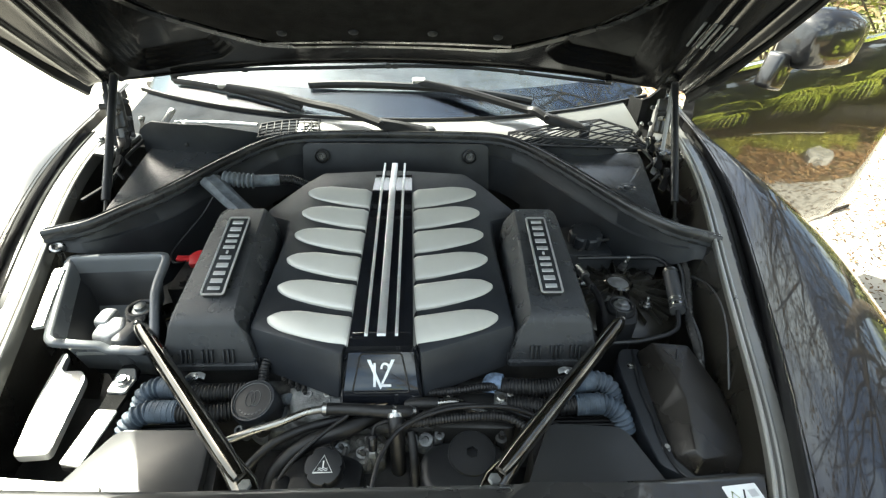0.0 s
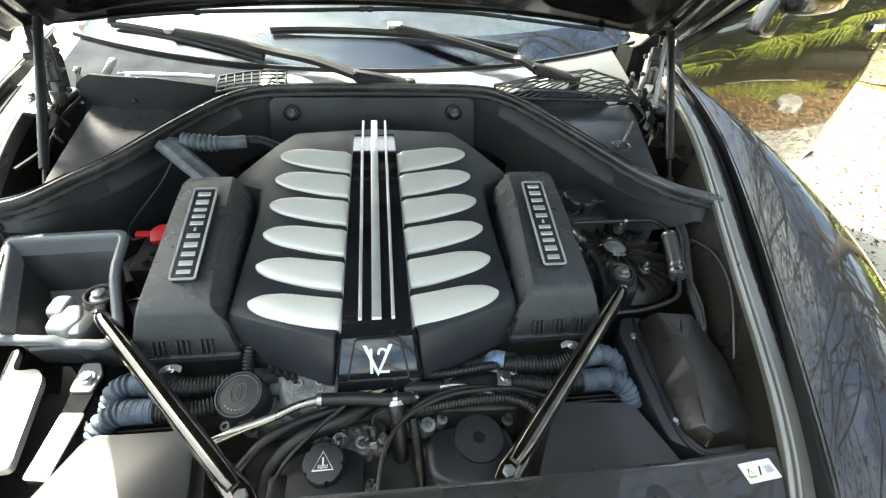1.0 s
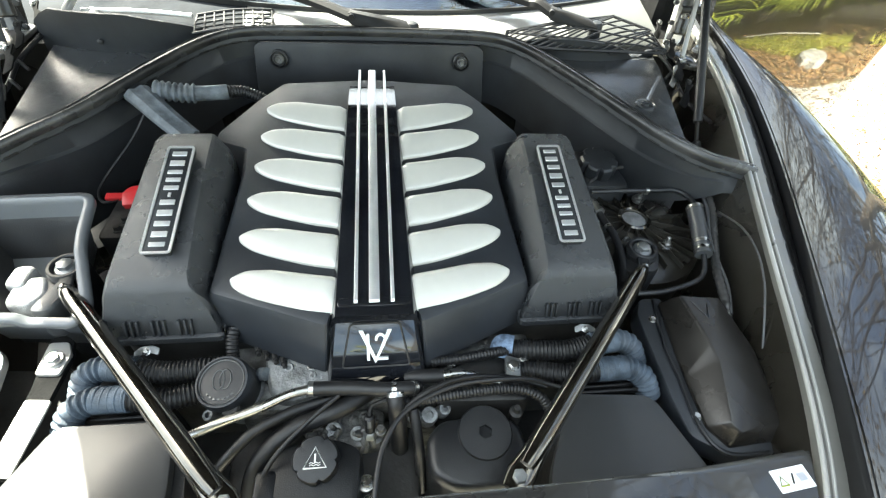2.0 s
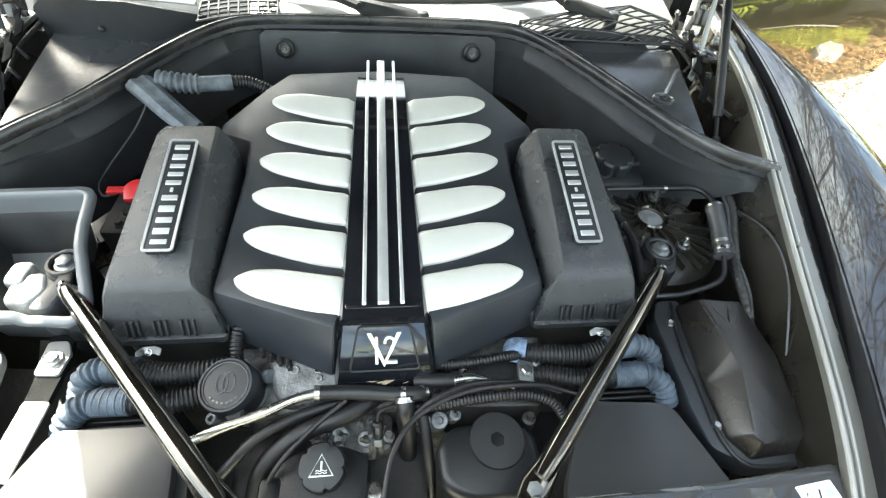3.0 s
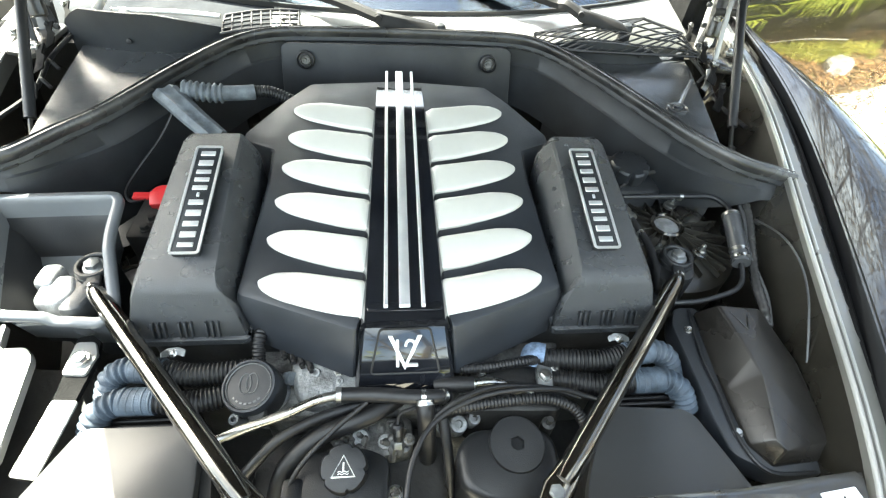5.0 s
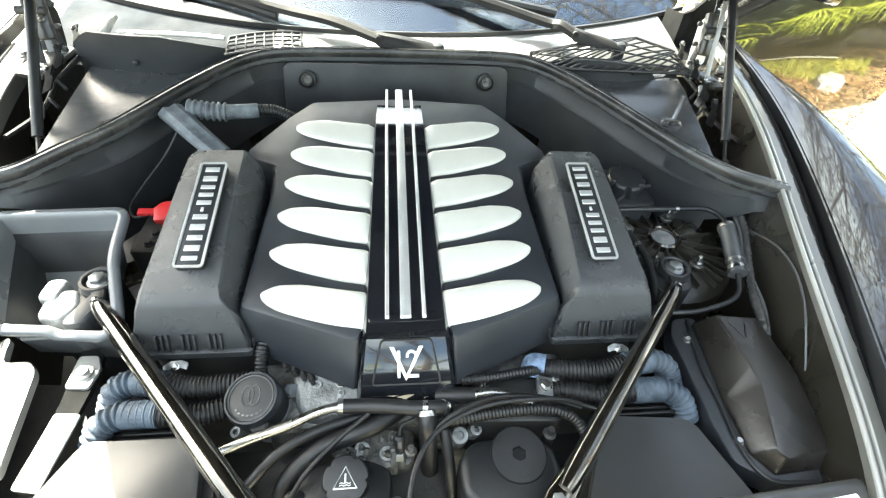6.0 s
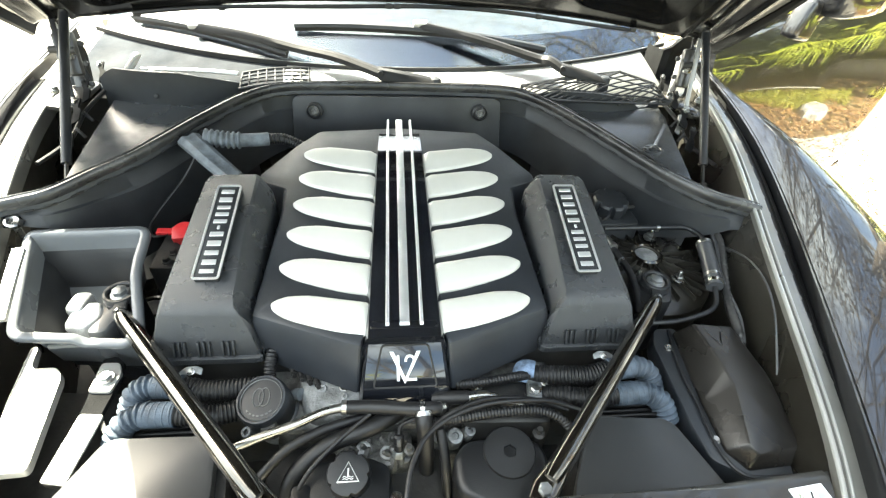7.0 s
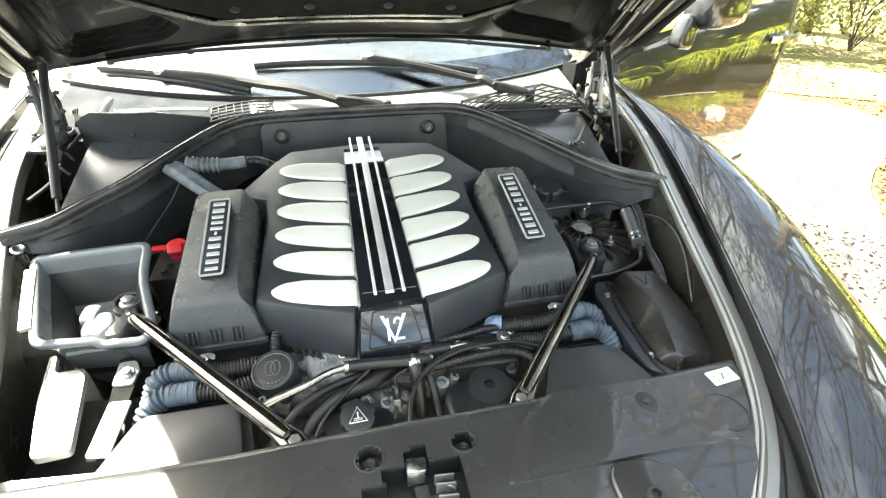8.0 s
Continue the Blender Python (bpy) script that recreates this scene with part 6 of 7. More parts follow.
    part("cast_mount", bm, M_ALU, th, "sunlit pale cast alloy mount")
    bm = bmesh.new()
    prism(bm, rounded([(-0.525, 0.692), (-0.492, 0.692), (-0.475, 0.75), (-0.50, 0.765)], 0.014, 4), 0.79, 0.856, bevel=0.008)
    part("mount_ear", bm, M_DUCT, th)
    bm = bmesh.new()
    sweep(bm, spline([(-0.594, 0.697, 0.820), (-0.56, 0.698, 0.821), (-0.528, 0.698, 0.820)], 4), lambda run: [(-0.003, -0.004), (-0.003, 0.002), (0.003, 0.002), (0.003, -0.004)])
    part("front_lip", bm, M_RAIL, th, "narrow pale metal lip")
    return th


air_duct()


def wing_stay():
    """Slotted sheet-metal stays at the left front corner."""
    th = thing("wing_stay", "sunlit pale sheet-metal stays with slots beside the wing", "bracket", base=(-0.53, 0.53, 0.74))
    bm = bmesh.new()
    prism(bm, rounded([(-0.640, 0.712), (-0.630, 0.714), (-0.616, 0.668), (-0.578, 0.670), (-0.562, 0.650), (-0.552, 0.60), (-0.545, 0.564), (-0.532, 0.497), (-0.586, 0.494), (-0.618, 0.60)], 0.010, 4), 0.785, 0.799, pose(0.018, -0.015, 0.02), bevel=0.003)
    part("stay_plate", bm, M_RAIL, th)
    # shadow across the strip is put in as black; its ends are pale pieces
    bm = bmesh.new()
    prism(bm, rounded([(-0.496, 0.470), (-0.468, 0.465), (-0.464, 0.590), (-0.462, 0.640), (-0.470, 0.672), (-0.486, 0.684), (-0.506, 0.680), (-0.497, 0.590)], 0.004), 0.795, 0.803, bevel=0.0015)
    part("stay_strip", bm, M_PAD, th, "pale strip with its cast shadow put in as black")
    # sunlit end of this strip, a separate pale sheet
    bm = bmesh.new()
    prism(bm, rounded([(-0.500, 0.474), (-0.466, 0.468), (-0.461, 0.572), (-0.495, 0.575)], 0.004), 0.803, 0.8065, pose(0.010, -0.008, 0.012), bevel=0.001)
    part("stay_end", bm, M_RAIL, th, "sunlit end of the same strip, in pale paint")
    bm = bmesh.new()
    prism(bm, rounded([(-0.500, 0.612), (-0.466, 0.610), (-0.462, 0.645), (-0.474, 0.668), (-0.502, 0.668)], 0.006), 0.801, 0.808, bevel=0.002)
    part("stay_foot", bm, M_RAIL, th)
    bolt(th, (-0.480, 0.635, 0.812), 0.009, 0.006)
    bm = bmesh.new()
    prism(bm, rounded([(-0.66, 0.36), (-0.44, 0.36), (-0.445, 0.68), (-0.66, 0.70)], 0.02), 0.60, 0.690, bevel=0.006)
    part("corner_tray", bm, M_DARK, th, "black inner panel below the stays")
    # pale block puts in the sunlit left corner of the headlamp cover
    bm = bmesh.new()
    prism(bm, rounded([(-0.60, 0.36), (-0.38, 0.355), (-0.40, 0.425), (-0.59, 0.445)], 0.01), 0.775, 0.828, bevel=0.004)
    part("lit_corner_block", bm, M_RAIL, th)
    return th


wing_stay()


# ---- hoses, pipes and cables ----
def hose(name, label, pts, r, mat, ribs=0.0, pitch=0.008, clamps=(), n=14, cat="hose"):
    th = thing(name, label, cat, base=tuple(pts[len(pts) // 2]))
    bm = bmesh.new()
    tube(bm, pts, r, n, 8, ribs, pitch)
    part("hose" if cat == "hose" else "run", bm, mat, th)
    path = spline(pts, 8)
    for f in clamps:
        i = min(len(path) - 2, max(1, int(f * (len(path) - 1))))
        d = (path[i + 1] - path[i - 1]).normalized()
        q = Matrix.Translation(path[i]) @ d.to_track_quat("Z", "Y").to_matrix().to_4x4()
        bm = bmesh.new()
        lathe(bm, [(r * 1.0, -0.0036), (r * 1.06, -0.0036), (r * 1.03, -0.0012), (r * 1.03, 0.0012), (r * 1.06, 0.0036), (r * 1.0, 0.0036)], 18, q)
        box(bm, q @ Vector((0, -r * 1.3, 0)), (0.007, 0.006, 0.008), q.to_3x3().to_4x4(), bevel=0.001)
        part("clamp", bm, M_STEEL, th)
    return th


for s in (-1, 1):
    hose("hose_collar", "smooth dusty blue-grey collar over a corrugated hose", [(s * 0.348, 0.601, 0.825), (s * 0.366, 0.603, 0.826), (s * 0.388, 0.605, 0.826)], 0.0192, M_HOSE)
    hose("hose_collar", "smooth scuffed blue-grey collar over the lower hose", [(s * 0.345, 0.558, 0.819), (s * 0.366, 0.558, 0.820), (s * 0.392, 0.558, 0.820)], 0.0192, M_HOSE)
    hose("corrugated_hose", "dusty blue-grey corrugated hose bending down beside the wing", [(s * 0.348, 0.6015, 0.8255), (s * 0.37, 0.603, 0.826), (s * 0.395, 0.606, 0.825), (s * 0.419, 0.600, 0.815), (s * 0.431, 0.584, 0.788)], 0.0175, M_HOSE, 0.0023, 0.0094)
    hose("corrugated_hose", "dusty blue-grey corrugated hose bending down beside the headlamp cover", [(s * 0.346, 0.558, 0.820), (s * 0.37, 0.558, 0.820), (s * 0.395, 0.558, 0.820), (s * 0.421, 0.547, 0.810), (s * 0.434, 0.528, 0.782)], 0.0175, M_HOSE, 0.0023, 0.0094)
    hose("black_corrugated_hose", "black ribbed hose running under the air box", [(s * 0.215, 0.612, 0.805), (s * 0.25, 0.603, 0.815), (s * 0.305, 0.597, 0.819), (s * 0.335, 0.600, 0.823), (s * 0.352, 0.602, 0.825)], 0.0160, M_RUBBER, 0.0011, 0.0058)
    hose("black_corrugated_hose", "black ribbed hose low beside the headlamp cover", [(s * 0.20, 0.57, 0.785), (s * 0.24, 0.575, 0.80), (s * 0.29, 0.560, 0.810), (s * 0.32, 0.557, 0.816), (s * 0.352, 0.558, 0.820)], 0.0160, M_RUBBER, 0.0011, 0.0058)
hose("taped_connector", "woven blue tape wrapped round a hose end", [(0.198, 0.602, 0.800), (0.204, 0.618, 0.812), (0.222, 0.613, 0.815)], 0.0165, M_CLOTH)
hose("coolant_pipe", "bare aluminium coolant pipe with a rubber joint and clips", [(-0.262, 0.498, 0.812), (-0.215, 0.512, 0.822), (-0.165, 0.526, 0.828), (-0.125, 0.542, 0.832), (-0.092, 0.549, 0.832)], 0.0068, M_TUBE, clamps=(0.97,))
hose("rubber_hose", "black rubber coolant hose with bright worm-drive clamps", [(-0.098, 0.549, 0.832), (-0.045, 0.548, 0.830), (0.01, 0.542, 0.830), (0.045, 0.541, 0.830), (0.06, 0.545, 0.82)], 0.0105, M_RUBBER, clamps=(0.02, 0.62, 0.85))
hose("rubber_hose", "black upright rubber hose with a bright clamp", [(0.027, 0.536, 0.832), (0.028, 0.518, 0.818), (0.030, 0.505, 0.78), (0.032, 0.49, 0.72)], 0.013, M_RUBBER, clamps=(0.12,))
hose("rubber_hose", "thick black hose curving down from the thermostat", [(0.0, 0.565, 0.80), (-0.05, 0.530, 0.806), (-0.12, 0.505, 0.800), (-0.165, 0.47, 0.78), (-0.18, 0.43, 0.74)], 0.0135, M_RUBBER)
hose("rubber_hose", "thin black hose beside the coolant tank", [(-0.06, 0.545, 0.81), (-0.12, 0.525, 0.815), (-0.17, 0.50, 0.812), (-0.20, 0.475, 0.80), (-0.235, 0.45, 0.77)], 0.0075, M_RUBBER)
hose("cable", "thin black cable sagging between the hoses", [(-0.055, 0.54, 0.825), (-0.10, 0.505, 0.815), (-0.145, 0.46, 0.80), (-0.17, 0.41, 0.77)], 0.0035, M_RUBBER, cat="cable")
hose("cable", "long thin bonnet release cable looping across the engine", [(-0.004, 0.36, 0.82), (-0.003, 0.405, 0.832), (0.010, 0.458, 0.842), (0.045, 0.502, 0.848), (0.120, 0.534, 0.846), (0.215, 0.541, 0.838), (0.27, 0.535, 0.82), (0.31, 0.53, 0.80)], 0.0038, M_RUBBER, cat="cable")
hose("cable", "black cable arching beside the spine", [(0.04, 0.515, 0.82), (0.075, 0.532, 0.835), (0.13, 0.548, 0.838), (0.20, 0.548, 0.83), (0.26, 0.54, 0.81)], 0.0045, M_RUBBER, cat="cable")
hose("ribbed_loom", "black ribbed wiring loom across the front of the engine", [(0.03, 0.528, 0.812), (0.075, 0.526, 0.822), (0.14, 0.532, 0.824), (0.205, 0.534, 0.822), (0.245, 0.522, 0.813), (0.265, 0.50, 0.79)], 0.0078, M_RUBBER, 0.0006, 0.0052, cat="cable")
hose("ribbed_loom", "black ribbed wiring sleeve below the cover edge", [(0.085, 0.592, 0.815), (0.13, 0.590, 0.822), (0.18, 0.596, 0.824), (0.21, 0.606, 0.812)], 0.0078, M_RUBBER, 0.0006, 0.0050, cat="cable")
hose("coolant_pipe", "short bare aluminium pipe clamped to a hose", [(0.095, 0.560, 0.826), (0.13, 0.562, 0.826), (0.16, 0.556, 0.815), (0.19, 0.552, 0.80)], 0.0075, M_TUBE, clamps=(0.08,))
hose("rubber_hose", "black hose end under the cover nose", [(0.045, 0.566, 0.815), (0.07, 0.562, 0.824), (0.10, 0.560, 0.826)], 0.011, M_RUBBER)
hose("breather_hose", "ribbed black breather hose behind the oil cap", [(-0.222, 0.618, 0.795), (-0.223, 0.634, 0.815), (-0.222, 0.650, 0.828), (-0.220, 0.668, 0.832)], 0.0095, M_RUBBER, 0.0007, 0.0055)
for k in range(4):
    bm = bmesh.new()
    p = Vector((-0.190 + 0.014 * k, 0.645 - 0.008 * k, 0.806))
    rod(bm, p, p + Vector((0.006, -0.016, 0.004)), 0.005)
    rod(bm, p + Vector((0.006, -0.016, 0.004)), p + Vector((0.008, -0.022, 0.0055)), 0.0035)
    rod(bm, p, p + Vector((0, 0.02, -0.03)), 0.005)
    thing("loom_plug", "small wiring plug under the cover edge", "plug", bm, M_DARK)



def sensor():
    """Upright coolant sensor with its hex foot, plug and lead."""
    th = thing("coolant_sensor", "small black coolant sensor plug with a steel hex foot", "sensor", base=(-0.012, 0.50, 0.77))
    m = Matrix.Translation((-0.012, 0.498, 0.772)) @ pose(0, 0, 0, -28, 0, 0)
    bm = bmesh.new()
    lathe(bm, [(0.011, 0.0), (0.011, 0.008), (0.0095, 0.010)], 6, m)
    part("hex_foot", bm, M_BOLT, th)
    bm = bmesh.new()
    lathe(bm, [(0.007, 0.009), (0.0075, 0.022), (0.0085, 0.023), (0.0085, 0.034), (0.006, 0.037)], 16, m)
    part("plug", bm, M_RUBBER, th)
    bm = bmesh.new()
    box(bm, m @ Vector((0, -0.009, 0.028)), (0.006, 0.004, 0.012), m.to_3x3().to_4x4(), bevel=0.001)
    part("locking_tab", bm, M_DUCT, th)
    bm = bmesh.new()
    tube(bm, [m @ Vector((0, 0, 0.034)), m @ Vector((0.004, 0.004, 0.05)), (0.012, 0.53, 0.822), (0.04, 0.548, 0.815)], 0.003, 6, 5)
    part("lead", bm, M_RUBBER, th)


sensor()
hose("filler_collar", "pale dusty collar round the oil filler neck", [(-0.186, 0.600, 0.785), (-0.178, 0.598, 0.797), (-0.168, 0.594, 0.803)], 0.010, M_BELLOW)
hose("rubber_hose", "dark pipe dropping behind the upright hose", [(0.052, 0.520, 0.805), (0.056, 0.500, 0.790), (0.060, 0.470, 0.76), (0.062, 0.44, 0.70)], 0.008, M_RUBBER)

# oil breather sleeve on the left, grey bellows and bend
hose("bellows_sleeve", "dusty grey bellows sleeve over the rear breather", [(-0.432, 1.150, 0.975), (-0.41, 1.150, 0.972), (-0.385, 1.152, 0.968), (-0.358, 1.155, 0.965)], 0.0175, M_BELLOW, 0.0024, 0.0115)
hose("breather_sleeve", "dusty grey sleeve of the rear breather", [(-0.362, 1.155, 0.965), (-0.33, 1.164, 0.962), (-0.300, 1.173, 0.960)], 0.0155, M_BELLOW)
hose("rubber_hose", "black ribbed hose entering the cover at the rear", [(-0.305, 1.172, 0.960), (-0.27, 1.184, 0.954), (-0.23, 1.185, 0.935)], 0.0125, M_RUBBER, 0.001, 0.006)


def breather_elbow():
    bm = bmesh.new()
    path = spline([(-0.462, 1.135, 0.978), (-0.432, 1.108, 0.968), (-0.395, 1.078, 0.950), (-0.352, 1.048, 0.928)], 8)
    sweep(bm, path, lambda run: [(-0.026 + 0.03 * run, -0.006), (-0.026 + 0.03 * run, 0.004), (-0.012, 0.012), (0.0, 0.008), (0.012, 0.012), (0.024 - 0.03 * run, 0.003), (0.024 - 0.03 * run, -0.006)])
    thing("breather_elbow", "flattened dusty grey moulded elbow below the seal", "duct", bm, M_BELLOW)


breather_elbow()
hose("cable", "thin cable hanging from the elbow to the terminal", [(-0.440, 1.100, 0.957), (-0.465, 1.06, 0.92), (-0.505, 1.0, 0.88), (-0.515, 0.965, 0.865), (-0.50, 0.94, 0.86), (-0.47, 0.94, 0.868)], 0.0028, M_RUBBER, cat="cable")


def red_terminal():
    th = thing("jump_terminal", "red plastic cap on the jump-start terminal", "terminal cap", base=(-0.445, 0.945, 0.84))
    bm = bmesh.new()
    q = Matrix.Translation((-0.442, 0.948, 0.866))
    lathe(bm, [(0.020, -0.02), (0.021, 0.006), (0.018, 0.012), (0.010, 0.014)], 20, q)
    box(bm, (-0.442, 0.93, 0.873), (0.030, 0.03, 0.018), pose(0, 0, 0, 20, 0, 10), bevel=0.004)
    part("cap", bm, M_RED, th)
    bm = bmesh.new()
    box(bm, (-0.474, 0.946, 0.868), (0.04, 0.018, 0.008), pose(0, 0, 0, 0, 8, 10), bevel=0.003)
    part("strap", bm, M_RED, th)
    bm = bmesh.new()
    prism(bm, rounded([(-0.49, 0.86), (-0.41, 0.86), (-0.41, 1.0), (-0.49, 1.0)], 0.01), 0.70, 0.845, bevel=0.005)
    part("terminal_block", bm, M_DARK, th)
    for x, y in ((-0.455, 0.905), (-0.435, 0.885), (-0.46, 0.88)):
        bolt(th, (x, y, 0.846), 0.007, 0.008, M_DARK, name="nut")
    return th


red_terminal()

# pipes on the right tower
hose("suction_pipe", "dark metal pipe bending over the tower into a grey filter", [(0.440, 0.925, 0.880), (0.50, 0.920, 0.885), (0.575, 0.920, 0.885), (0.622, 0.918, 0.885), (0.640, 0.890, 0.885), (0.636, 0.862, 0.883)], 0.0050, M_DEEP, clamps=(0.35,), cat="pipe")
hose("inline_filter", "grey cylindrical inline filter with a banded lower end", [(0.6365, 0.866, 0.884), (0.6255, 0.815, 0.8735), (0.611, 0.757, 0.862)], 0.0155, M_DUCT, clamps=(0.06, 0.78, 0.92), n=20, cat="filter")
hose("suction_pipe", "dark metal pipe curving back from the filter under the brace", [(0.611, 0.757, 0.862), (0.604, 0.730, 0.851), (0.588, 0.713, 0.847), (0.560, 0.702, 0.844), (0.509, 0.690, 0.842), (0.470, 0.690, 0.840), (0.44, 0.695, 0.83)], 0.0046, M_DEEP, cat="pipe")
hose("loom", "thick taped wiring loom dropping beside the wing", [(0.690, 0.945, 0.886), (0.680, 0.874, 0.878), (0.654, 0.805, 0.866), (0.628, 0.727, 0.851), (0.617, 0.665, 0.838), (0.612, 0.626, 0.82)], 0.0085, M_SEAL, 0.0004, 0.013, cat="cable")
hose("loom", "thin cable beside the taped loom", [(0.672, 0.935, 0.888), (0.666, 0.868, 0.880), (0.642, 0.80, 0.868), (0.634, 0.74, 0.858), (0.630, 0.69, 0.848), (0.615, 0.64, 0.835)], 0.0035, M_DUCT, cat="cable")
hose("cable", "thin cable lying along the inner wing", [(0.688, 0.862, 0.876), (0.677, 0.783, 0.908), (0.662, 0.716, 0.917), (0.647, 0.659, 0.907), (0.630, 0.610, 0.887), (0.618, 0.56, 0.85)], 0.0018, M_DUCT, cat="cable")
hose("pipe_clip", "curved moulded clip holding the pipe and loom to the wing", [(0.655, 0.915, 0.884), (0.668, 0.950, 0.890), (0.700, 0.968, 0.892), (0.722, 0.950, 0.890), (0.718, 0.925, 0.884)], 0.007, M_TRIM, cat="clip")
hose("sensor_cable", "braided sensor lead with a metal plug", [(0.447, 0.905, 0.858), (0.452, 0.86, 0.858), (0.462, 0.82, 0.852), (0.462, 0.77, 0.842), (0.45, 0.72, 0.83)], 0.0075, M_RUBBER, clamps=(0.10, 0.35), cat="cable")
hose("sensor_plug", "bare metal sensor plug", [(0.443, 0.918, 0.858), (0.449, 0.88, 0.862)], 0.011, M_STEEL)
hose("cable", "thin cable along the inner wing", [(0.66, 0.90, 0.87), (0.70, 0.84, 0.87), (0.722, 0.76, 0.85), (0.715, 0.68, 0.82)], 0.003, M_RUBBER, cat="cable")
hose("cable", "thin cable under the seal end", [(0.60, 1.0, 0.86), (0.56, 1.02, 0.87), (0.50, 1.0, 0.875), (0.46, 0.98, 0.86)], 0.004, M_DARK, cat="cable")


def grommet():
    th = thing("wire_grommet", "black ringed grommet and clip where the loom enters", "grommet", base=(0.680, 0.932, 0.89))
    bm = bmesh.new()
    pts = [Vector((0.680 + 0.026 * math.cos(a), 0.932 + 0.016 * math.sin(a), 0.908 + 0.010 * math.sin(a))) for a in np.linspace(0, 2 * math.pi, 25)]
    tube(bm, pts, 0.008, 8, 2)
    part("ring", bm, M_TRIM, th)
    bm = bmesh.new()
    box(bm, (0.714, 0.918, 0.900), (0.028, 0.012, 0.007), bevel=0.002)
    part("clip", bm, M_PLATE, th)
    bm = bmesh.new()
    box(bm, (0.745, 0.90, 0.885), (0.022, 0.016, 0.004), pose(0, 0, 0, 20, 0, 40), bevel=0.001)
    part("tab", bm, M_RAIL, th)
    return th


grommet()
bm = bmesh.new()
lathe(bm, [(0.014, -0.003), (0.014, 0.003), (0.010, 0.005), (0.006, 0.003)], 18, Matrix.Translation((-0.706, 0.897, 0.931)) @ pose(0, 0, 0, 14, 14, 0))
rod(bm, (-0.706, 0.899, 0.86), (-0.706, 0.897, 0.930), 0.006)
thing("trim_clip", "small bare metal fixing clip on the inner wing", "clip", bm, M_STEEL)


# ---- wire leaf guards ----
def leaf_guard(s):
    """Plastic grille that closes the plenum."""
    th = thing("leaf_guard", "black plastic lattice leaf guard over the air intake", "grille", base=(s * 0.55, 1.36, 0.96))
    front = spline([(0.335, 1.394, 1.002), (0.40, 1.350, 0.994), (0.56, 1.340, 0.992), (0.738, 1.332, 0.992)], 8)
    rear = spline([(0.338, 1.402, 1.006), (0.45, 1.425, 1.022), (0.62, 1.457, 1.032), (0.635, 1.457, 1.032), (0.712, 1.412, 1.020), (0.722, 1.400, 1.014), (0.735, 1.330, 0.994)], 8)

    def p(u, v):
        if s > 0:
            k = u * (len(front) - 1)
            f = front[int(k)].lerp(front[min(int(k) + 1, len(front) - 1)], k - int(k))
            k = u * (len(rear) - 1)
            r = rear[int(k)].lerp(rear[min(int(k) + 1, len(rear) - 1)], k - int(k))
            return f.lerp(r, v) + Vector((0, 0, 0.008 * math.sin(math.pi * v)))
        x = 0.235 + 0.165 * u
        y = 1.395 - 0.045 * u + 0.065 * v
        z = 1.006 + 0.016 * v + 0.006 * math.sin(math.pi * u)
        return Vector((s * x, y, z))
    for i in range(19 if s > 0 else 9):
        u = i / (18 if s > 0 else 8)
        bm = bmesh.new()
        tube(bm, [p(min(1, max(0, u + (0.10 if s > 0 else 0.05) * (v - 0.5))), v) for v in np.linspace(0, 1, 5)], 0.0024, 6, 3)
        part("bar", bm, M_RUBBER, th)
    for j in range(5):
        bm = bmesh.new()
        tube(bm, [p(u, j / 4) for u in np.linspace(0, 1, 12)], 0.0024 if 0 < j < 4 else 0.0036, 6, 3)
        part("bar", bm, M_RUBBER, th)
    return th


for s in (-1, 1):
    leaf_guard(s)


# ---- wipers ----
def gz(x, y):
    v = (y - glass_y(x)) / 0.85
    return 1.020 + 0.012 * (abs(x) / 0.8) ** 2 + 0.56 * v - 0.06 * v * v


def wiper(root, knee, head, b0, b1, pivot):
    th = thing("windscreen_wiper", "black windscreen wiper with a silver-edged arm parked on the glass", "wiper", base=root, group="windscreen wipers")
    r, k, h = Vector(root), Vector(knee), Vector(head)
    bm = bmesh.new()
    path = spline([r, r.lerp(k, 0.5) + Vector((0, 0, 0.008)), k, k.lerp(h, 0.5) + Vector((0, 0, 0.006)), h], 6)
    sweep(bm, path, lambda run: [(-0.016 + run * 0.012, -0.008), (-0.015 + run * 0.012, 0.004), (-0.006 + run * 0.004, 0.011), (0.006 - run * 0.004, 0.011), (0.015 - run * 0.012, 0.004), (0.016 - run * 0.012, -0.008)])
    part("arm", bm, M_ARM, th)
    # wide moulded root beyond the joint, down to the spindle
    p = Vector(pivot)
    side = (p - r).cross(Vector((0, 0, 1))).normalized()
    bm = bmesh.new()
    rings = []
    for f, w, deep in ((-0.06, 0.012, 0.010), (0.0, 0.017, 0.014), (0.4, 0.020, 0.013), (0.8, 0.022, 0.011), (1.0, 0.020, 0.006), (1.06, 0.012, 0.002)):
        c = r.lerp(p, f)
        rings.append([c + side * (w * a) + Vector((0, 0, deep * b)) for a, b in ((-1, -1), (-0.95, 0.1), (-0.55, 0.85), (0.0, 1.0), (0.55, 0.85), (0.95, 0.1), (1, -1))])
    loft(bm, rings)
    part("root_cover", bm, M_ARM, th, "speckled black moulded root")
    bm = bmesh.new()
    rod(bm, r - side * 0.019 + Vector((0, 0, 0.004)), r + side * 0.019 + Vector((0, 0, 0.004)), 0.007)
    part("joint_pin", bm, M_RUBBER, th)
    bm = bmesh.new()
    lathe(bm, [(0.016, -0.04), (0.016, 0.004), (0.012, 0.010), (0.005, 0.012)], 20, Matrix.Translation(p))
    part("spindle_cap", bm, M_TRIM, th)
    bm = bmesh.new()
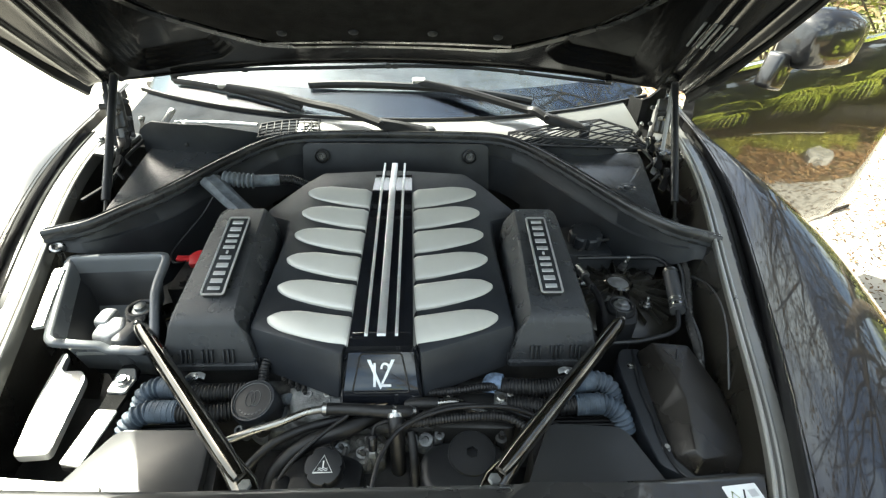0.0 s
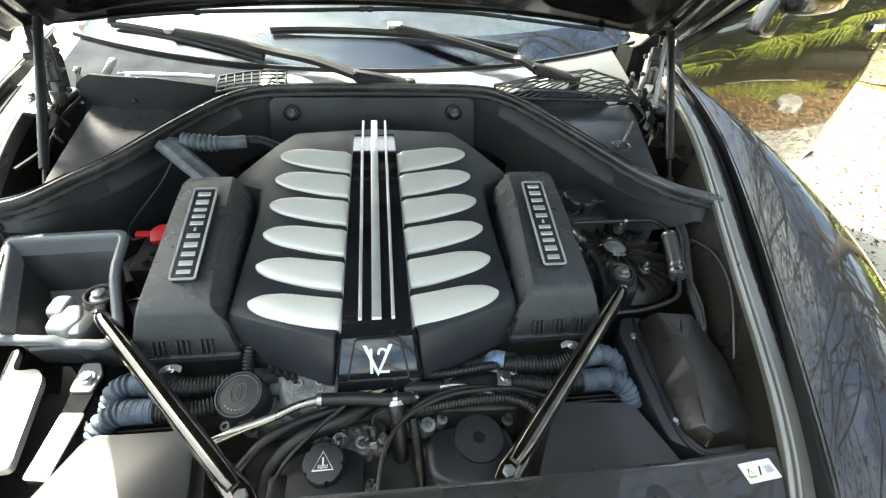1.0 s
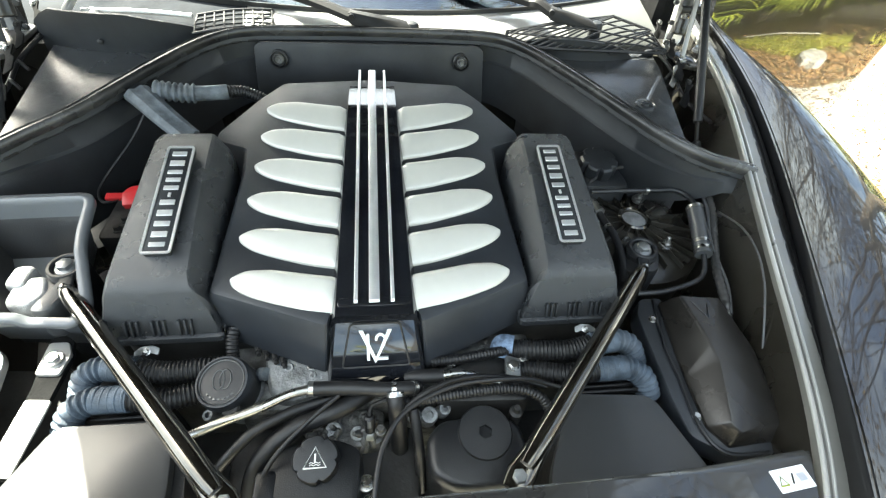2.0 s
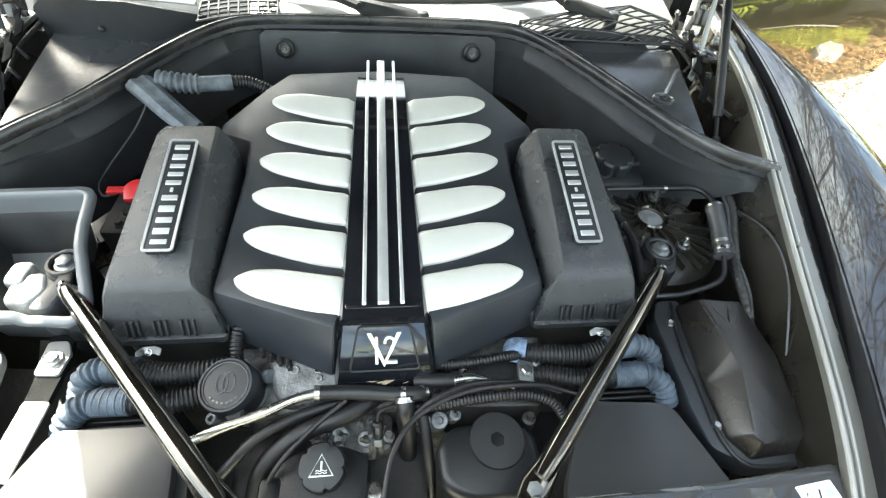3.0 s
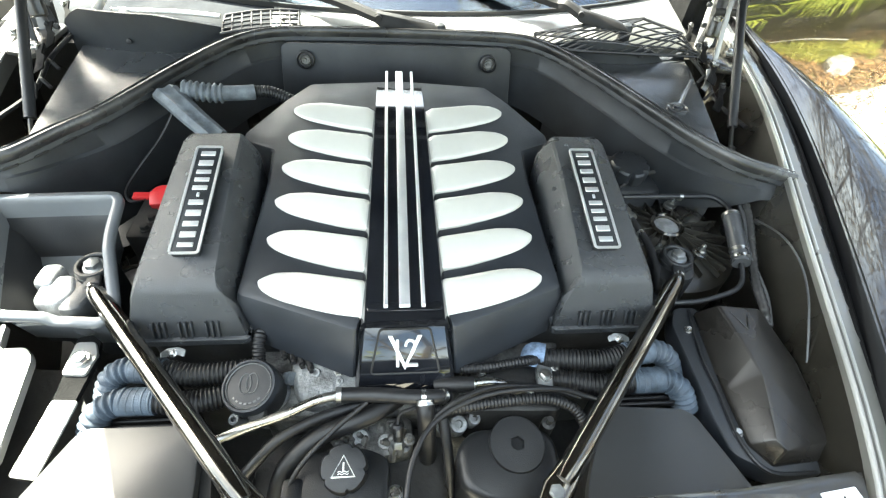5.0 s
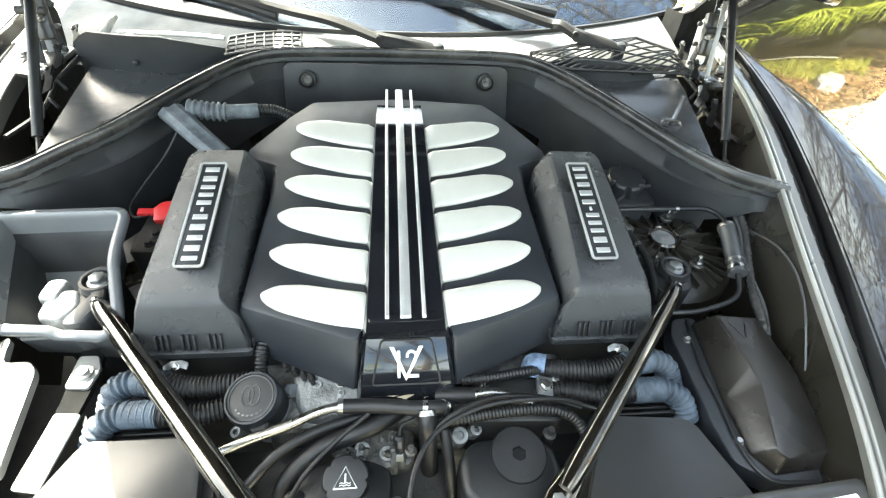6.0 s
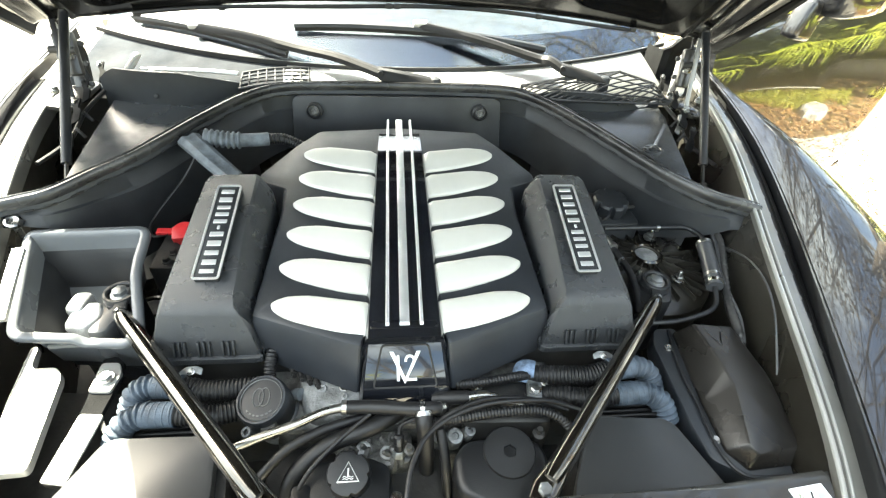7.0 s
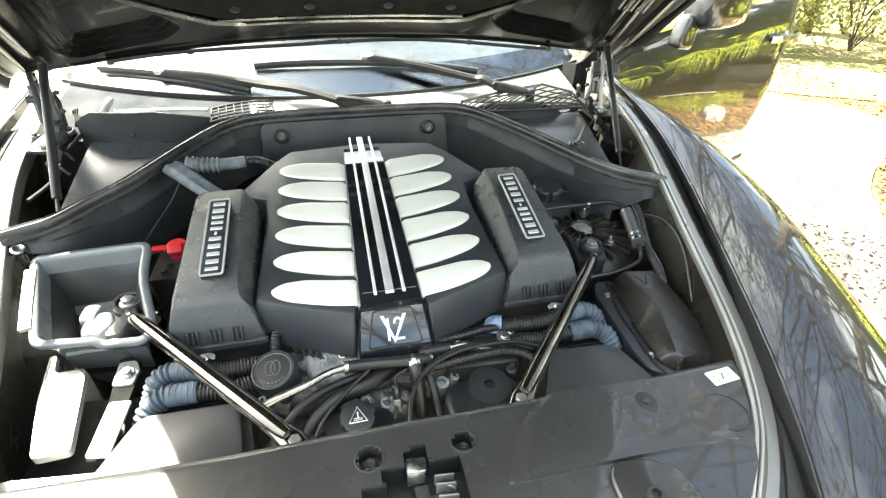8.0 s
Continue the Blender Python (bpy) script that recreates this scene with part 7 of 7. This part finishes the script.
    box(bm, h + Vector((0, 0, 0.004)), (0.042, 0.022, 0.016), pose(0, 0, 0, 20, 0, 0), bevel=0.005)
    part("blade_clip", bm, M_RAIL, th, "pale blade clip")
    p0, p1 = Vector(b0), Vector(b1)
    bm = bmesh.new()
    n = 14
    path = []
    for i in range(n + 1):
        q = p0.lerp(p1, i / n)
        path.append(Vector((q.x, q.y, gz(q.x, q.y) + 0.016)))
    sweep(bm, path, lambda run: [(-0.010, -0.003), (-0.008, 0.006), (0.0, 0.009), (0.008, 0.006), (0.010, -0.003)])
    blade = part("blade", bm, M_TRIM, th)
    bm = bmesh.new()
    sweep(bm, [q - Vector((0, 0, 0.009)) for q in path], lambda run: [(-0.002, -0.006), (-0.003, 0.007), (0.003, 0.007), (0.002, -0.006)])
    part("rubber_lip", bm, M_RUBBER, blade)
    return th


wiper((0.455, 1.440, 1.045), (0.39, 1.488, 1.056), (0.066, 1.578, gz(0.066, 1.578) + 0.024), (-0.285, 1.588, 1.09), (0.433, 1.560, 1.06), (0.575, 1.418, 1.022))
wiper((-0.045, 1.404, 1.034), (-0.27, 1.500, 1.062), (-0.56, 1.612, gz(-0.56, 1.612) + 0.024), (-0.76, 1.70, 1.09), (-0.30, 1.512, 1.06), (0.10, 1.402, 1.014))


# ---- open door ----
DH, DE = Vector((1.0, 1.60, 0)), Vector((2.315, 2.155, 0))


def front_door():
    th = thing("front_door", "open gloss black front door mirroring ground and palm", "car door", base=(DH.x, DH.y, 0.45))
    u = (DE - DH).normalized()
    nrm = Vector((u.y, -u.x, 0))
    ln = (DE - DH).length
    bm = bmesh.new()
    def rise(z, t):
        return 0.29 + (z - 0.40) * (1.34 + 0.18 * t)
    prof = [(-0.03, 0.40), (-0.004, 0.45), (0.006, 0.52), (0.012, 0.62), (0.016, 0.74), (0.018, 0.84), (0.014, 0.90), (0.010, 0.93), (0.0, 0.965), (-0.012, 1.0), (-0.03, 1.02)]
    rings = []
    for i in range(25):
        t = i / 24
        p = DH + u * (ln * t)
        deep = min(1.0, 0.08 + t / 0.15)
        bow = 0.012 * math.sin(math.pi * t)
        edge = -0.01 if i == 24 else 0
        front = [p + nrm * (a + bow + edge) + Vector((0, 0, rise(z, t))) for a, z in prof]
        back = [p + nrm * ((-0.10 if a > -0.02 else -0.06) * deep - 0.035 * (1 - deep)) + Vector((0, 0, rise(z, t))) for a, z in reversed(prof)]
        rings.append(front + back)
    loft(bm, rings)
    part("door_skin", bm, M_PAINT, th, sharp=50)
    bm = bmesh.new()
    sweep(bm, [DH + u * (ln * t) + nrm * -0.018 + Vector((0, 0, rise(1.022, t))) for t in np.linspace(0.02, 1.0, 10)], lambda run: [(-0.010, -0.006), (-0.010, 0.006), (0.010, 0.006), (0.010, -0.006)])
    part("waist_strip", bm, M_CHROME, th, "bright waist strip")
    # handle
    hp = DH + u * (ln * 0.90) + nrm * 0.05 + Vector((0, 0, 1.02))
    bm = bmesh.new()
    sweep(bm, spline([hp - u * 0.13 - nrm * 0.02, hp - u * 0.09, hp, hp + u * 0.10, hp + u * 0.15 - nrm * 0.012], 5), lambda run: [(-0.008, -0.014), (-0.012, 0.0), (-0.006, 0.014), (0.006, 0.014), (0.012, 0.0), (0.008, -0.014)])
    part("handle", bm, M_CHROME, th, "polished chrome door handle")
    bm = bmesh.new()
    lathe(bm, [(0.016, 0), (0.016, 0.006), (0.010, 0.008)], 20, Matrix.Translation(hp - Vector((0, 0, 0.09)) + u * 0.02 - nrm * 0.03) @ nrm.to_track_quat("Z", "Y").to_matrix().to_4x4())
    part("lock_cap", bm, M_CHROME, th)
    # mirror
    mp = DH + u * 0.345 + nrm * 0.12 + Vector((0, 0, 1.252))
    q = Matrix((u, nrm, Vector((0, 0, 1)))).transposed().to_4x4()
    q.translation = mp
    bm = bmesh.new()
    rings = []
    for xx, w, h0, h1 in ((-0.145, 0.050, -0.062, 0.050), (-0.135, 0.066, -0.082, 0.074), (-0.08, 0.082, -0.090, 0.096), (0.02, 0.088, -0.092, 0.098), (0.10, 0.080, -0.086, 0.084), (0.136, 0.062, -0.074, 0.062), (0.148, 0.040, -0.05, 0.038)):
        sec = ((-0.9, h0 * 0.7), (-0.6, h0), (0.55, h0), (0.88, h0 * 0.82), (0.96, h0 * 0.3), (1.0, h1 * 0.30), (0.90, h1 * 0.68), (0.55, h1 * 0.92), (0.0, h1), (-0.6, h1 * 0.95), (-0.9, h1 * 0.7))
        rings.append([q @ Vector((xx * 0.92, w * a, b * 0.95)) for a, b in sec])
    loft(bm, rings)
    mirror = part("mirror_housing", bm, M_PAINT, th, sharp=60)
    bm = bmesh.new()
    box(bm, q @ Vector((-0.142, -0.02, -0.095)), (0.090, 0.06, 0.115), q.to_3x3().to_4x4() @ pose(0, 0, 0, 0, 12, 0), bevel=0.016, seg=3)
    tube(bm, [q @ Vector((-0.05, 0, -0.03)), q @ Vector((-0.10, -0.01, -0.06)), q @ Vector((-0.13, -0.02, -0.09))], 0.030, 12, 6)
    part("mirror_foot", bm, M_PAINT, mirror)
    bm = bmesh.new()
    box(bm, q @ Vector((0.0, -0.06, 0.0)), (0.16, 0.008, 0.11), q.to_3x3().to_4x4(), bevel=0.003)
    part("mirror_glass", bm, M_CHROME, mirror)
    return th


front_door()


# ---- garden beside the drive ----
def stone(x, y, z, r, name, label):
    bm = bmesh.new()
    rings = []
    for f, zz in ((1.0, -0.03), (1.04, 0.02), (1.0, 0.05), (0.85, 0.065), (0.3, 0.07)):
        rings.append([Vector((x + r * f * math.cos(a) * (1 + 0.5 * noise.noise((math.cos(a) * 2.6, math.sin(a) * 2.6, r * 9))), y + 0.7 * r * f * math.sin(a) * (1 + 0.5 * noise.noise((math.sin(a) * 2.2, r * 31, math.cos(a) * 2.2))), z + zz)) for a in np.linspace(0, 2 * math.pi, 15)[:-1]])
    loft(bm, rings)
    return thing(name, label, "stone", bm, M_STONE, sharp=25)


stone(3.97, 1.93, 0.0, 0.18, "flat_stone", "flat pale stone lying in the leaf litter")


def dry_lawn():
    bm = bmesh.new()
    edge = [(4.75 + 0.5 * k + 0.16 * noise.noise((k * 0.9, 7.1, 0)), 4.0 - 0.30 * k + 0.22 * noise.noise((k * 1.3, 2.2, 0))) for k in range(4)]
    poly = [(4.2, 4.5)] + edge + [(9.5, 3.4), (13.0, 5.0), (12.0, 12.0), (3.0, 12.0), (3.2, 7.0)]
    prism(bm, rounded(poly, 0.25, 3), -0.05, 0.004, bevel=0.003)
    thing("dry_lawn", "sun-bleached thin lawn mixed with dry leaves", "lawn", bm, M_LAWN, kind="structure")


dry_lawn()


def bed_edge(y):
    """x at which grass gives way to the mulch bed."""
    return max(3.35, 4.20 + 0.5 * (y - 1.2))


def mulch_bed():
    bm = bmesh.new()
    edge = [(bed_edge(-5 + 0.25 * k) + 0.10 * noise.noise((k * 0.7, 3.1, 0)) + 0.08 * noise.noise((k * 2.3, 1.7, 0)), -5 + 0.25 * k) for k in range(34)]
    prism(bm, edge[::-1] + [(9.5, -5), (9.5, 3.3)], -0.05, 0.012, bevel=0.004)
    thing("mulch_bed", "near-black mulch bed under the hedge", "flower bed", bm, M_MULCH, kind="structure")
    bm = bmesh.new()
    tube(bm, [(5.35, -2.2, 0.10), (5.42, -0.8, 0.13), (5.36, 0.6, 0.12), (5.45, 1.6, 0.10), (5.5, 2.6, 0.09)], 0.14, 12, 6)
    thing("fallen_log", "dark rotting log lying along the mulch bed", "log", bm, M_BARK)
    bm = bmesh.new()
    tube(bm, [(4.42, 1.15, 0.03), (4.56, 1.5, 0.05), (4.72, 1.85, 0.04)], 0.007, 6, 4)
    thing("fallen_stick", "thin pale fallen stick on the mulch", "stick", bm, M_STONE)


mulch_bed()
for a, b in (((2.50, 2.56, 0.012), (2.99, 2.77, 0.012)), ((2.58, 2.64, 0.012), (2.93, 2.80, 0.016))):
    bm = bmesh.new()
    rod(bm, a, b, 0.011, 7)
    thing("fallen_branch", "thin dark fallen branch lying on the drive", "branch", bm, M_BARK)


def palm(x, y, h, count, seed, size):
    th = thing("palm_shrub", "low yellow-green palm with long drooping fronds", "palm", base=(x, y, 0))
    rnd = random.Random(seed)
    bm = bmesh.new()
    lathe(bm, [(0.10, -0.02), (0.09, h * 0.6), (0.07, h)], 12, Matrix.Translation((x, y, 0)))
    part("stem", bm, M_BARK, th)
    for k in range(count):
        a = 2 * math.pi * k / count + rnd.uniform(-0.3, 0.3)
        el = rnd.uniform(0.1, 1.1)
        d = Vector((math.cos(a), math.sin(a), 0))
        stalk = [Vector((x, y, h)), Vector((x, y, h)) + d * 0.35 * size + Vector((0, 0, el * 0.35)), Vector((x, y, h)) + d * 0.75 * size + Vector((0, 0, el * 0.42))]
        bm = bmesh.new()
        tube(bm, stalk, 0.006, 5, 4)
        tip = stalk[-1]
        side = Vector((-d.y, d.x, 0))
        for j in range(21):
            t = (j / 20 - 0.5) * 2.9
            dd = (d * math.cos(t) + side * math.sin(t)).normalized()
            ln = size * (0.66 - 0.10 * abs(t)) * rnd.uniform(0.85, 1.1)
            p = [tip, tip + dd * ln * 0.4 + Vector((0, 0, 0.05)), tip + dd * ln * 0.72 - Vector((0, 0, 0.06 * size)), tip + dd * ln * 0.84 - Vector((0, 0, 0.36 * size))]
            w = Vector((-dd.y, dd.x, 0.25)) * 0.014 * size
            rows = [[bm.verts.new(q - w * f), bm.verts.new(q + w * f)] for q, f in zip(p, (0.5, 1.0, 0.8, 0.1))]
            for r0, r1 in zip(rows, rows[1:]):
                bm.faces.new((r0[0], r0[1], r1[1], r1[0]))
        part("frond", bm, M_FROND, th)
    return th


palm(4.95, 0.95, 0.44, 9, 3, 0.72)
palm(5.15, 1.75, 0.50, 8, 8, 0.66)


def shrub(x, y, r, h, count, seed, mat, name, label):
    """Loose bush: stems and a cloud of separate leaves."""
    th = thing(name, label, "shrub", base=(x, y, 0))
    rnd = random.Random(seed)
    bm = bmesh.new()
    for k in range(9):
        a = rnd.uniform(0, 6.28)
        tube(bm, [(x, y, -0.02), (x + 0.3 * r * math.cos(a), y + 0.3 * r * math.sin(a), h * 0.4), (x + 0.8 * r * math.cos(a), y + 0.8 * r * math.sin(a), h * rnd.uniform(0.6, 0.95))], 0.012, 5, 4)
    part("stem_tangle", bm, M_TREE, th)
    vs, fs = [], []
    for k in range(count):
        a, q = rnd.uniform(0, 6.28), math.sqrt(rnd.random())
        z = h * rnd.uniform(0.15, 1.0)
        lump = 0.75 + 0.35 * noise.noise((math.cos(a) * 1.5, math.sin(a) * 1.5, z * 1.3))
        c = Vector((x + r * q * lump * math.cos(a), y + r * q * lump * math.sin(a), z))
        e = Euler((rnd.uniform(-1, 1), rnd.uniform(-1, 1), rnd.uniform(0, 6.28))).to_matrix()
        sz = rnd.uniform(0.03, 0.07)
        i = len(vs)
        vs += [tuple(c + e @ Vector(p) * sz) for p in ((-1, 0, 0), (0, -0.45, 0.1), (1, 0, 0), (0, 0.45, 0.1))]
        fs.append((i, i + 1, i + 2, i + 3))
    me = bpy.data.meshes.new("foliage")
    me.from_pydata(vs, [], fs)
    me.materials.append(mat)
    ob = new("foliage", me)
    ob.parent = th
    ob.matrix_parent_inverse = Matrix.Translation(-Vector(th.location))
    ob["kind"] = "stuff"
    return th


for k, (x, y, r, h) in enumerate(((6.0, 5.9, 1.0, 1.1), (7.2, 5.6, 1.3, 1.6), (7.0, 4.2, 1.0, 0.9), (7.6, 3.2, 1.3, 1.5), (5.0, 7.0, 1.4, 1.7), (8.2, 6.6, 1.8, 2.2), (3.4, 8.0, 1.4, 1.6), (6.4, 0.6, 0.9, 1.5), (6.6, 2.0, 0.9, 1.6), (6.5, -0.9, 1.0, 1.6), (7.2, -2.6, 1.2, 1.8), (3.0, 6.6, 0.8, 1.5), (10.5, 8.0, 1.6, 2.4))):
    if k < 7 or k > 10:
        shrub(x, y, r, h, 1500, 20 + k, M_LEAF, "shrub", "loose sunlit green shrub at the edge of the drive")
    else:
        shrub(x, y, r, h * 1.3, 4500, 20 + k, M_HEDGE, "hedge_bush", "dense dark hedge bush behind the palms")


def tree(x, y, h, r, seed, leaves):
    """Bare spreading tree with tapered trunk and forked limbs."""
    th = thing("tree", "tall grey-barked tree with mostly bare spreading branches", "tree", base=(x, y, 0))
    rnd = random.Random(seed)
    bm = bmesh.new()
    twigs = []

    def limb(p, d, ln, rad, depth):
        pts, q = [p], p
        dd = d.copy()
        for i in range(3):
            dd = (dd + Vector((rnd.uniform(-0.22, 0.22), rnd.uniform(-0.22, 0.22), rnd.uniform(-0.05, 0.16)))).normalized()
            q = q + dd * ln / 3
            pts.append(q)
        path = spline(pts, 2)
        n = 9 if depth == 0 else 6 if depth < 3 else 4
        tot = len(path) - 1
        circle = [(math.cos(2 * math.pi * k / n), math.sin(2 * math.pi * k / n)) for k in range(n)]

        def sec(run):
            f = rad * (1 - 0.38 * min(1, run / ln))
            return [(f * c, f * s_) for c, s_ in circle]
        sweep(bm, path, sec)
        if depth >= 3:
            twigs.append(q)
        if depth < 5:
            for k in range(3 if depth < 4 else 2):
                a = rnd.uniform(0, 6.28)
                nd = (dd * 0.75 + Vector((math.cos(a), math.sin(a), rnd.uniform(-0.1, 0.45))) * 0.75).normalized()
                start = path[-1] if k == 0 else path[rnd.randint(tot // 2, tot)]
                limb(start, nd, ln * rnd.uniform(0.6, 0.8), rad * 0.50, depth + 1)
    limb(Vector((x, y, -0.1)), Vector((rnd.uniform(-0.1, 0.1), rnd.uniform(-0.1, 0.1), 1)), h * 0.40, r * 0.75, 0)
    part("trunk", bm, M_TREE, th, sharp=60)
    vs, fs = [], []
    for p in twigs:
        for k in range(leaves if rnd.random() < 0.6 else 0):
            c = p + Vector((rnd.gauss(0, 0.35), rnd.gauss(0, 0.35), rnd.gauss(0, 0.3)))
            e = Euler((rnd.uniform(-1, 1), rnd.uniform(-1, 1), rnd.uniform(0, 6.28))).to_matrix()
            sz = rnd.uniform(0.04, 0.08)
            i = len(vs)
            vs += [tuple(c + e @ Vector(q) * sz) for q in ((-1, 0, 0), (0, -0.5, 0), (1, 0, 0), (0, 0.5, 0))]
            fs.append((i, i + 1, i + 2, i + 3))
    if vs:
        me = bpy.data.meshes.new("crown")
        me.from_pydata(vs, [], fs)
        me.materials.append(M_OAK if x < 11 and y > -1 else M_LEAF)
        ob = new("crown", me)
        ob.parent = th
        ob.matrix_parent_inverse = Matrix.Translation(-Vector(th.location))
    return th


for k, (x, y, h, r, lv) in enumerate((
        (9.0, 1.5, 11, 0.22, 3), (8.0, -4.5, 12, 0.26, 4), (12.5, 4.0, 13, 0.28, 6), (11.5, 9.5, 12, 0.26, 8), (13, -1.5, 13, 0.26, 5), (15, -8, 13, 0.26, 6),
        (4.5, 13.5, 12, 0.26, 8), (5, -11, 12, 0.28, 9), (7.6, 6.8, 12, 0.18, 1), (10.2, 6.0, 13, 0.2, 1), (6.3, 9.6, 13, 0.22, 2), (8.6, 11, 13, 0.2, 2),
        (6.6, 4.4, 11, 0.22, 4), (7.4, 2.4, 12, 0.24, 4), (10.2, 0.1, 13, 0.2, 1), (9.6, 3.8, 12, 0.18, 1), (8.4, -1.6, 12, 0.18, 1), (6.4, 1.6, 12, 0.2, 5),
        (5.6, 5.6, 12, 0.2, 5), (6.2, 3.1, 13, 0.22, 5), (7.0, 7.4, 14, 0.22, 4), (5.4, -1.2, 11, 0.2, 3),
        (0.5, -13, 12, 0.3, 12), (-5.0, -14, 13, 0.3, 12), (9.5, -12, 13, 0.3, 12))):
    tree(x, y, h, r, 50 + k, lv)

# far belt of woodland
rnd = random.Random(7)
vs, fs = [], []
for k in range(9000):
    a = rnd.uniform(-2.2, 1.45)
    d = rnd.uniform(18, 30)
    c = Vector((d * math.cos(a), d * math.sin(a), abs(rnd.gauss(0, 2.2)) + 0.2))
    e = Euler((rnd.uniform(-1, 1), rnd.uniform(-1, 1), rnd.uniform(0, 6.28))).to_matrix()
    sz = rnd.uniform(0.25, 0.6)
    i = len(vs)
    vs += [tuple(c + e @ Vector(q) * sz) for q in ((-1, 0, 0), (0, -0.5, 0), (1, 0, 0), (0, 0.5, 0))]
    fs.append((i, i + 1, i + 2, i + 3))
me = bpy.data.meshes.new("woodland")
me.from_pydata(vs, [], fs)
me.materials.append(M_LEAF)
tagged(new("woodland", me), "distant belt of green undergrowth behind the garden", "woodland", kind="stuff")

# fallen leaves: a litter of oak leaves on the soil, small sun-darkened copies blown over the drive
def strew(name, label, mat, count, spread, seed):
    rnd = random.Random(seed)
    vs, fs = [], []
    for k in range(count):
        x, y = rnd.uniform(1.0, 5.6), rnd.uniform(-2.5, 6.0)
        if k > 0.75 * count:
            x, y = rnd.uniform(2.2, 4.3), rnd.uniform(1.2, 3.9)
        verge = float(np.interp(x, (2.95, 3.3, 3.8, 4.5), (1.55, 1.90, 2.34, 2.72)))
        drive = (x < 3.25 or (y > verge and x < 5.0)) and y < 4.2
        drift = x > 2.95 and y < verge       # leaves gathered along the edge of the drive
        if (drive and not drift) != spread:
            continue
        c = Vector((x, y, (0.004 if drive else -0.008) + rnd.uniform(0.003, 0.02)))
        e = Euler((rnd.uniform(-0.5, 0.5), rnd.uniform(-0.5, 0.5), rnd.uniform(0, 6.28))).to_matrix()
        sz = rnd.uniform(0.006, 0.018) if spread else rnd.uniform(0.012, 0.036)
        i = len(vs)
        vs += [tuple(c + e @ Vector(q) * sz) for q in ((-1, 0, 0.1), (-0.2, -0.45, 0), (1, 0, 0.15), (-0.1, 0.5, 0.05))]
        fs.append((i, i + 1, i + 2, i + 3))
    me = bpy.data.meshes.new(name)
    me.from_pydata(vs, [], fs)
    me.materials.append(mat)
    tagged(new(name, me), label, "leaves", kind="stuff")


strew("fallen_leaves", "dry brown oak leaves lying thick over the soil", M_DRY, 34000, False, 11)
strew("drive_leaves", "small dry leaves scattered over the drive, darkened against the sun glare", M_DRY_DARK, 16000, True, 12)

# tufts of grass
rnd = random.Random(13)
vs, fs = [], []
for k in range(16000):
    y = rnd.uniform(-1.5, 2.9)
    x = bed_edge(y) + rnd.uniform(-0.75, 0.06)
    if noise.noise((x * 1.8, y * 1.8, 3)) < -0.9 * (x - bed_edge(y) + 0.42) or (y > 2.2 and x < 4.8):
        continue
    a = rnd.uniform(0, 6.28)
    w = Vector((math.cos(a), math.sin(a), 0)) * 0.006
    tip = Vector((x + rnd.uniform(-0.05, 0.05), y + rnd.uniform(-0.05, 0.05), rnd.uniform(0.04, 0.11)))
    p = Vector((x, y, -0.014))
    i = len(vs)
    vs += [tuple(p - w), tuple(p + w), tuple(tip)]
    fs.append((i, i + 1, i + 2))
me = bpy.data.meshes.new("grass")
me.from_pydata(vs, [], fs)
me.materials.append(M_GRASS)
tagged(new("grass", me), "thin yellow-green grass growing through the litter", "grass", kind="stuff")
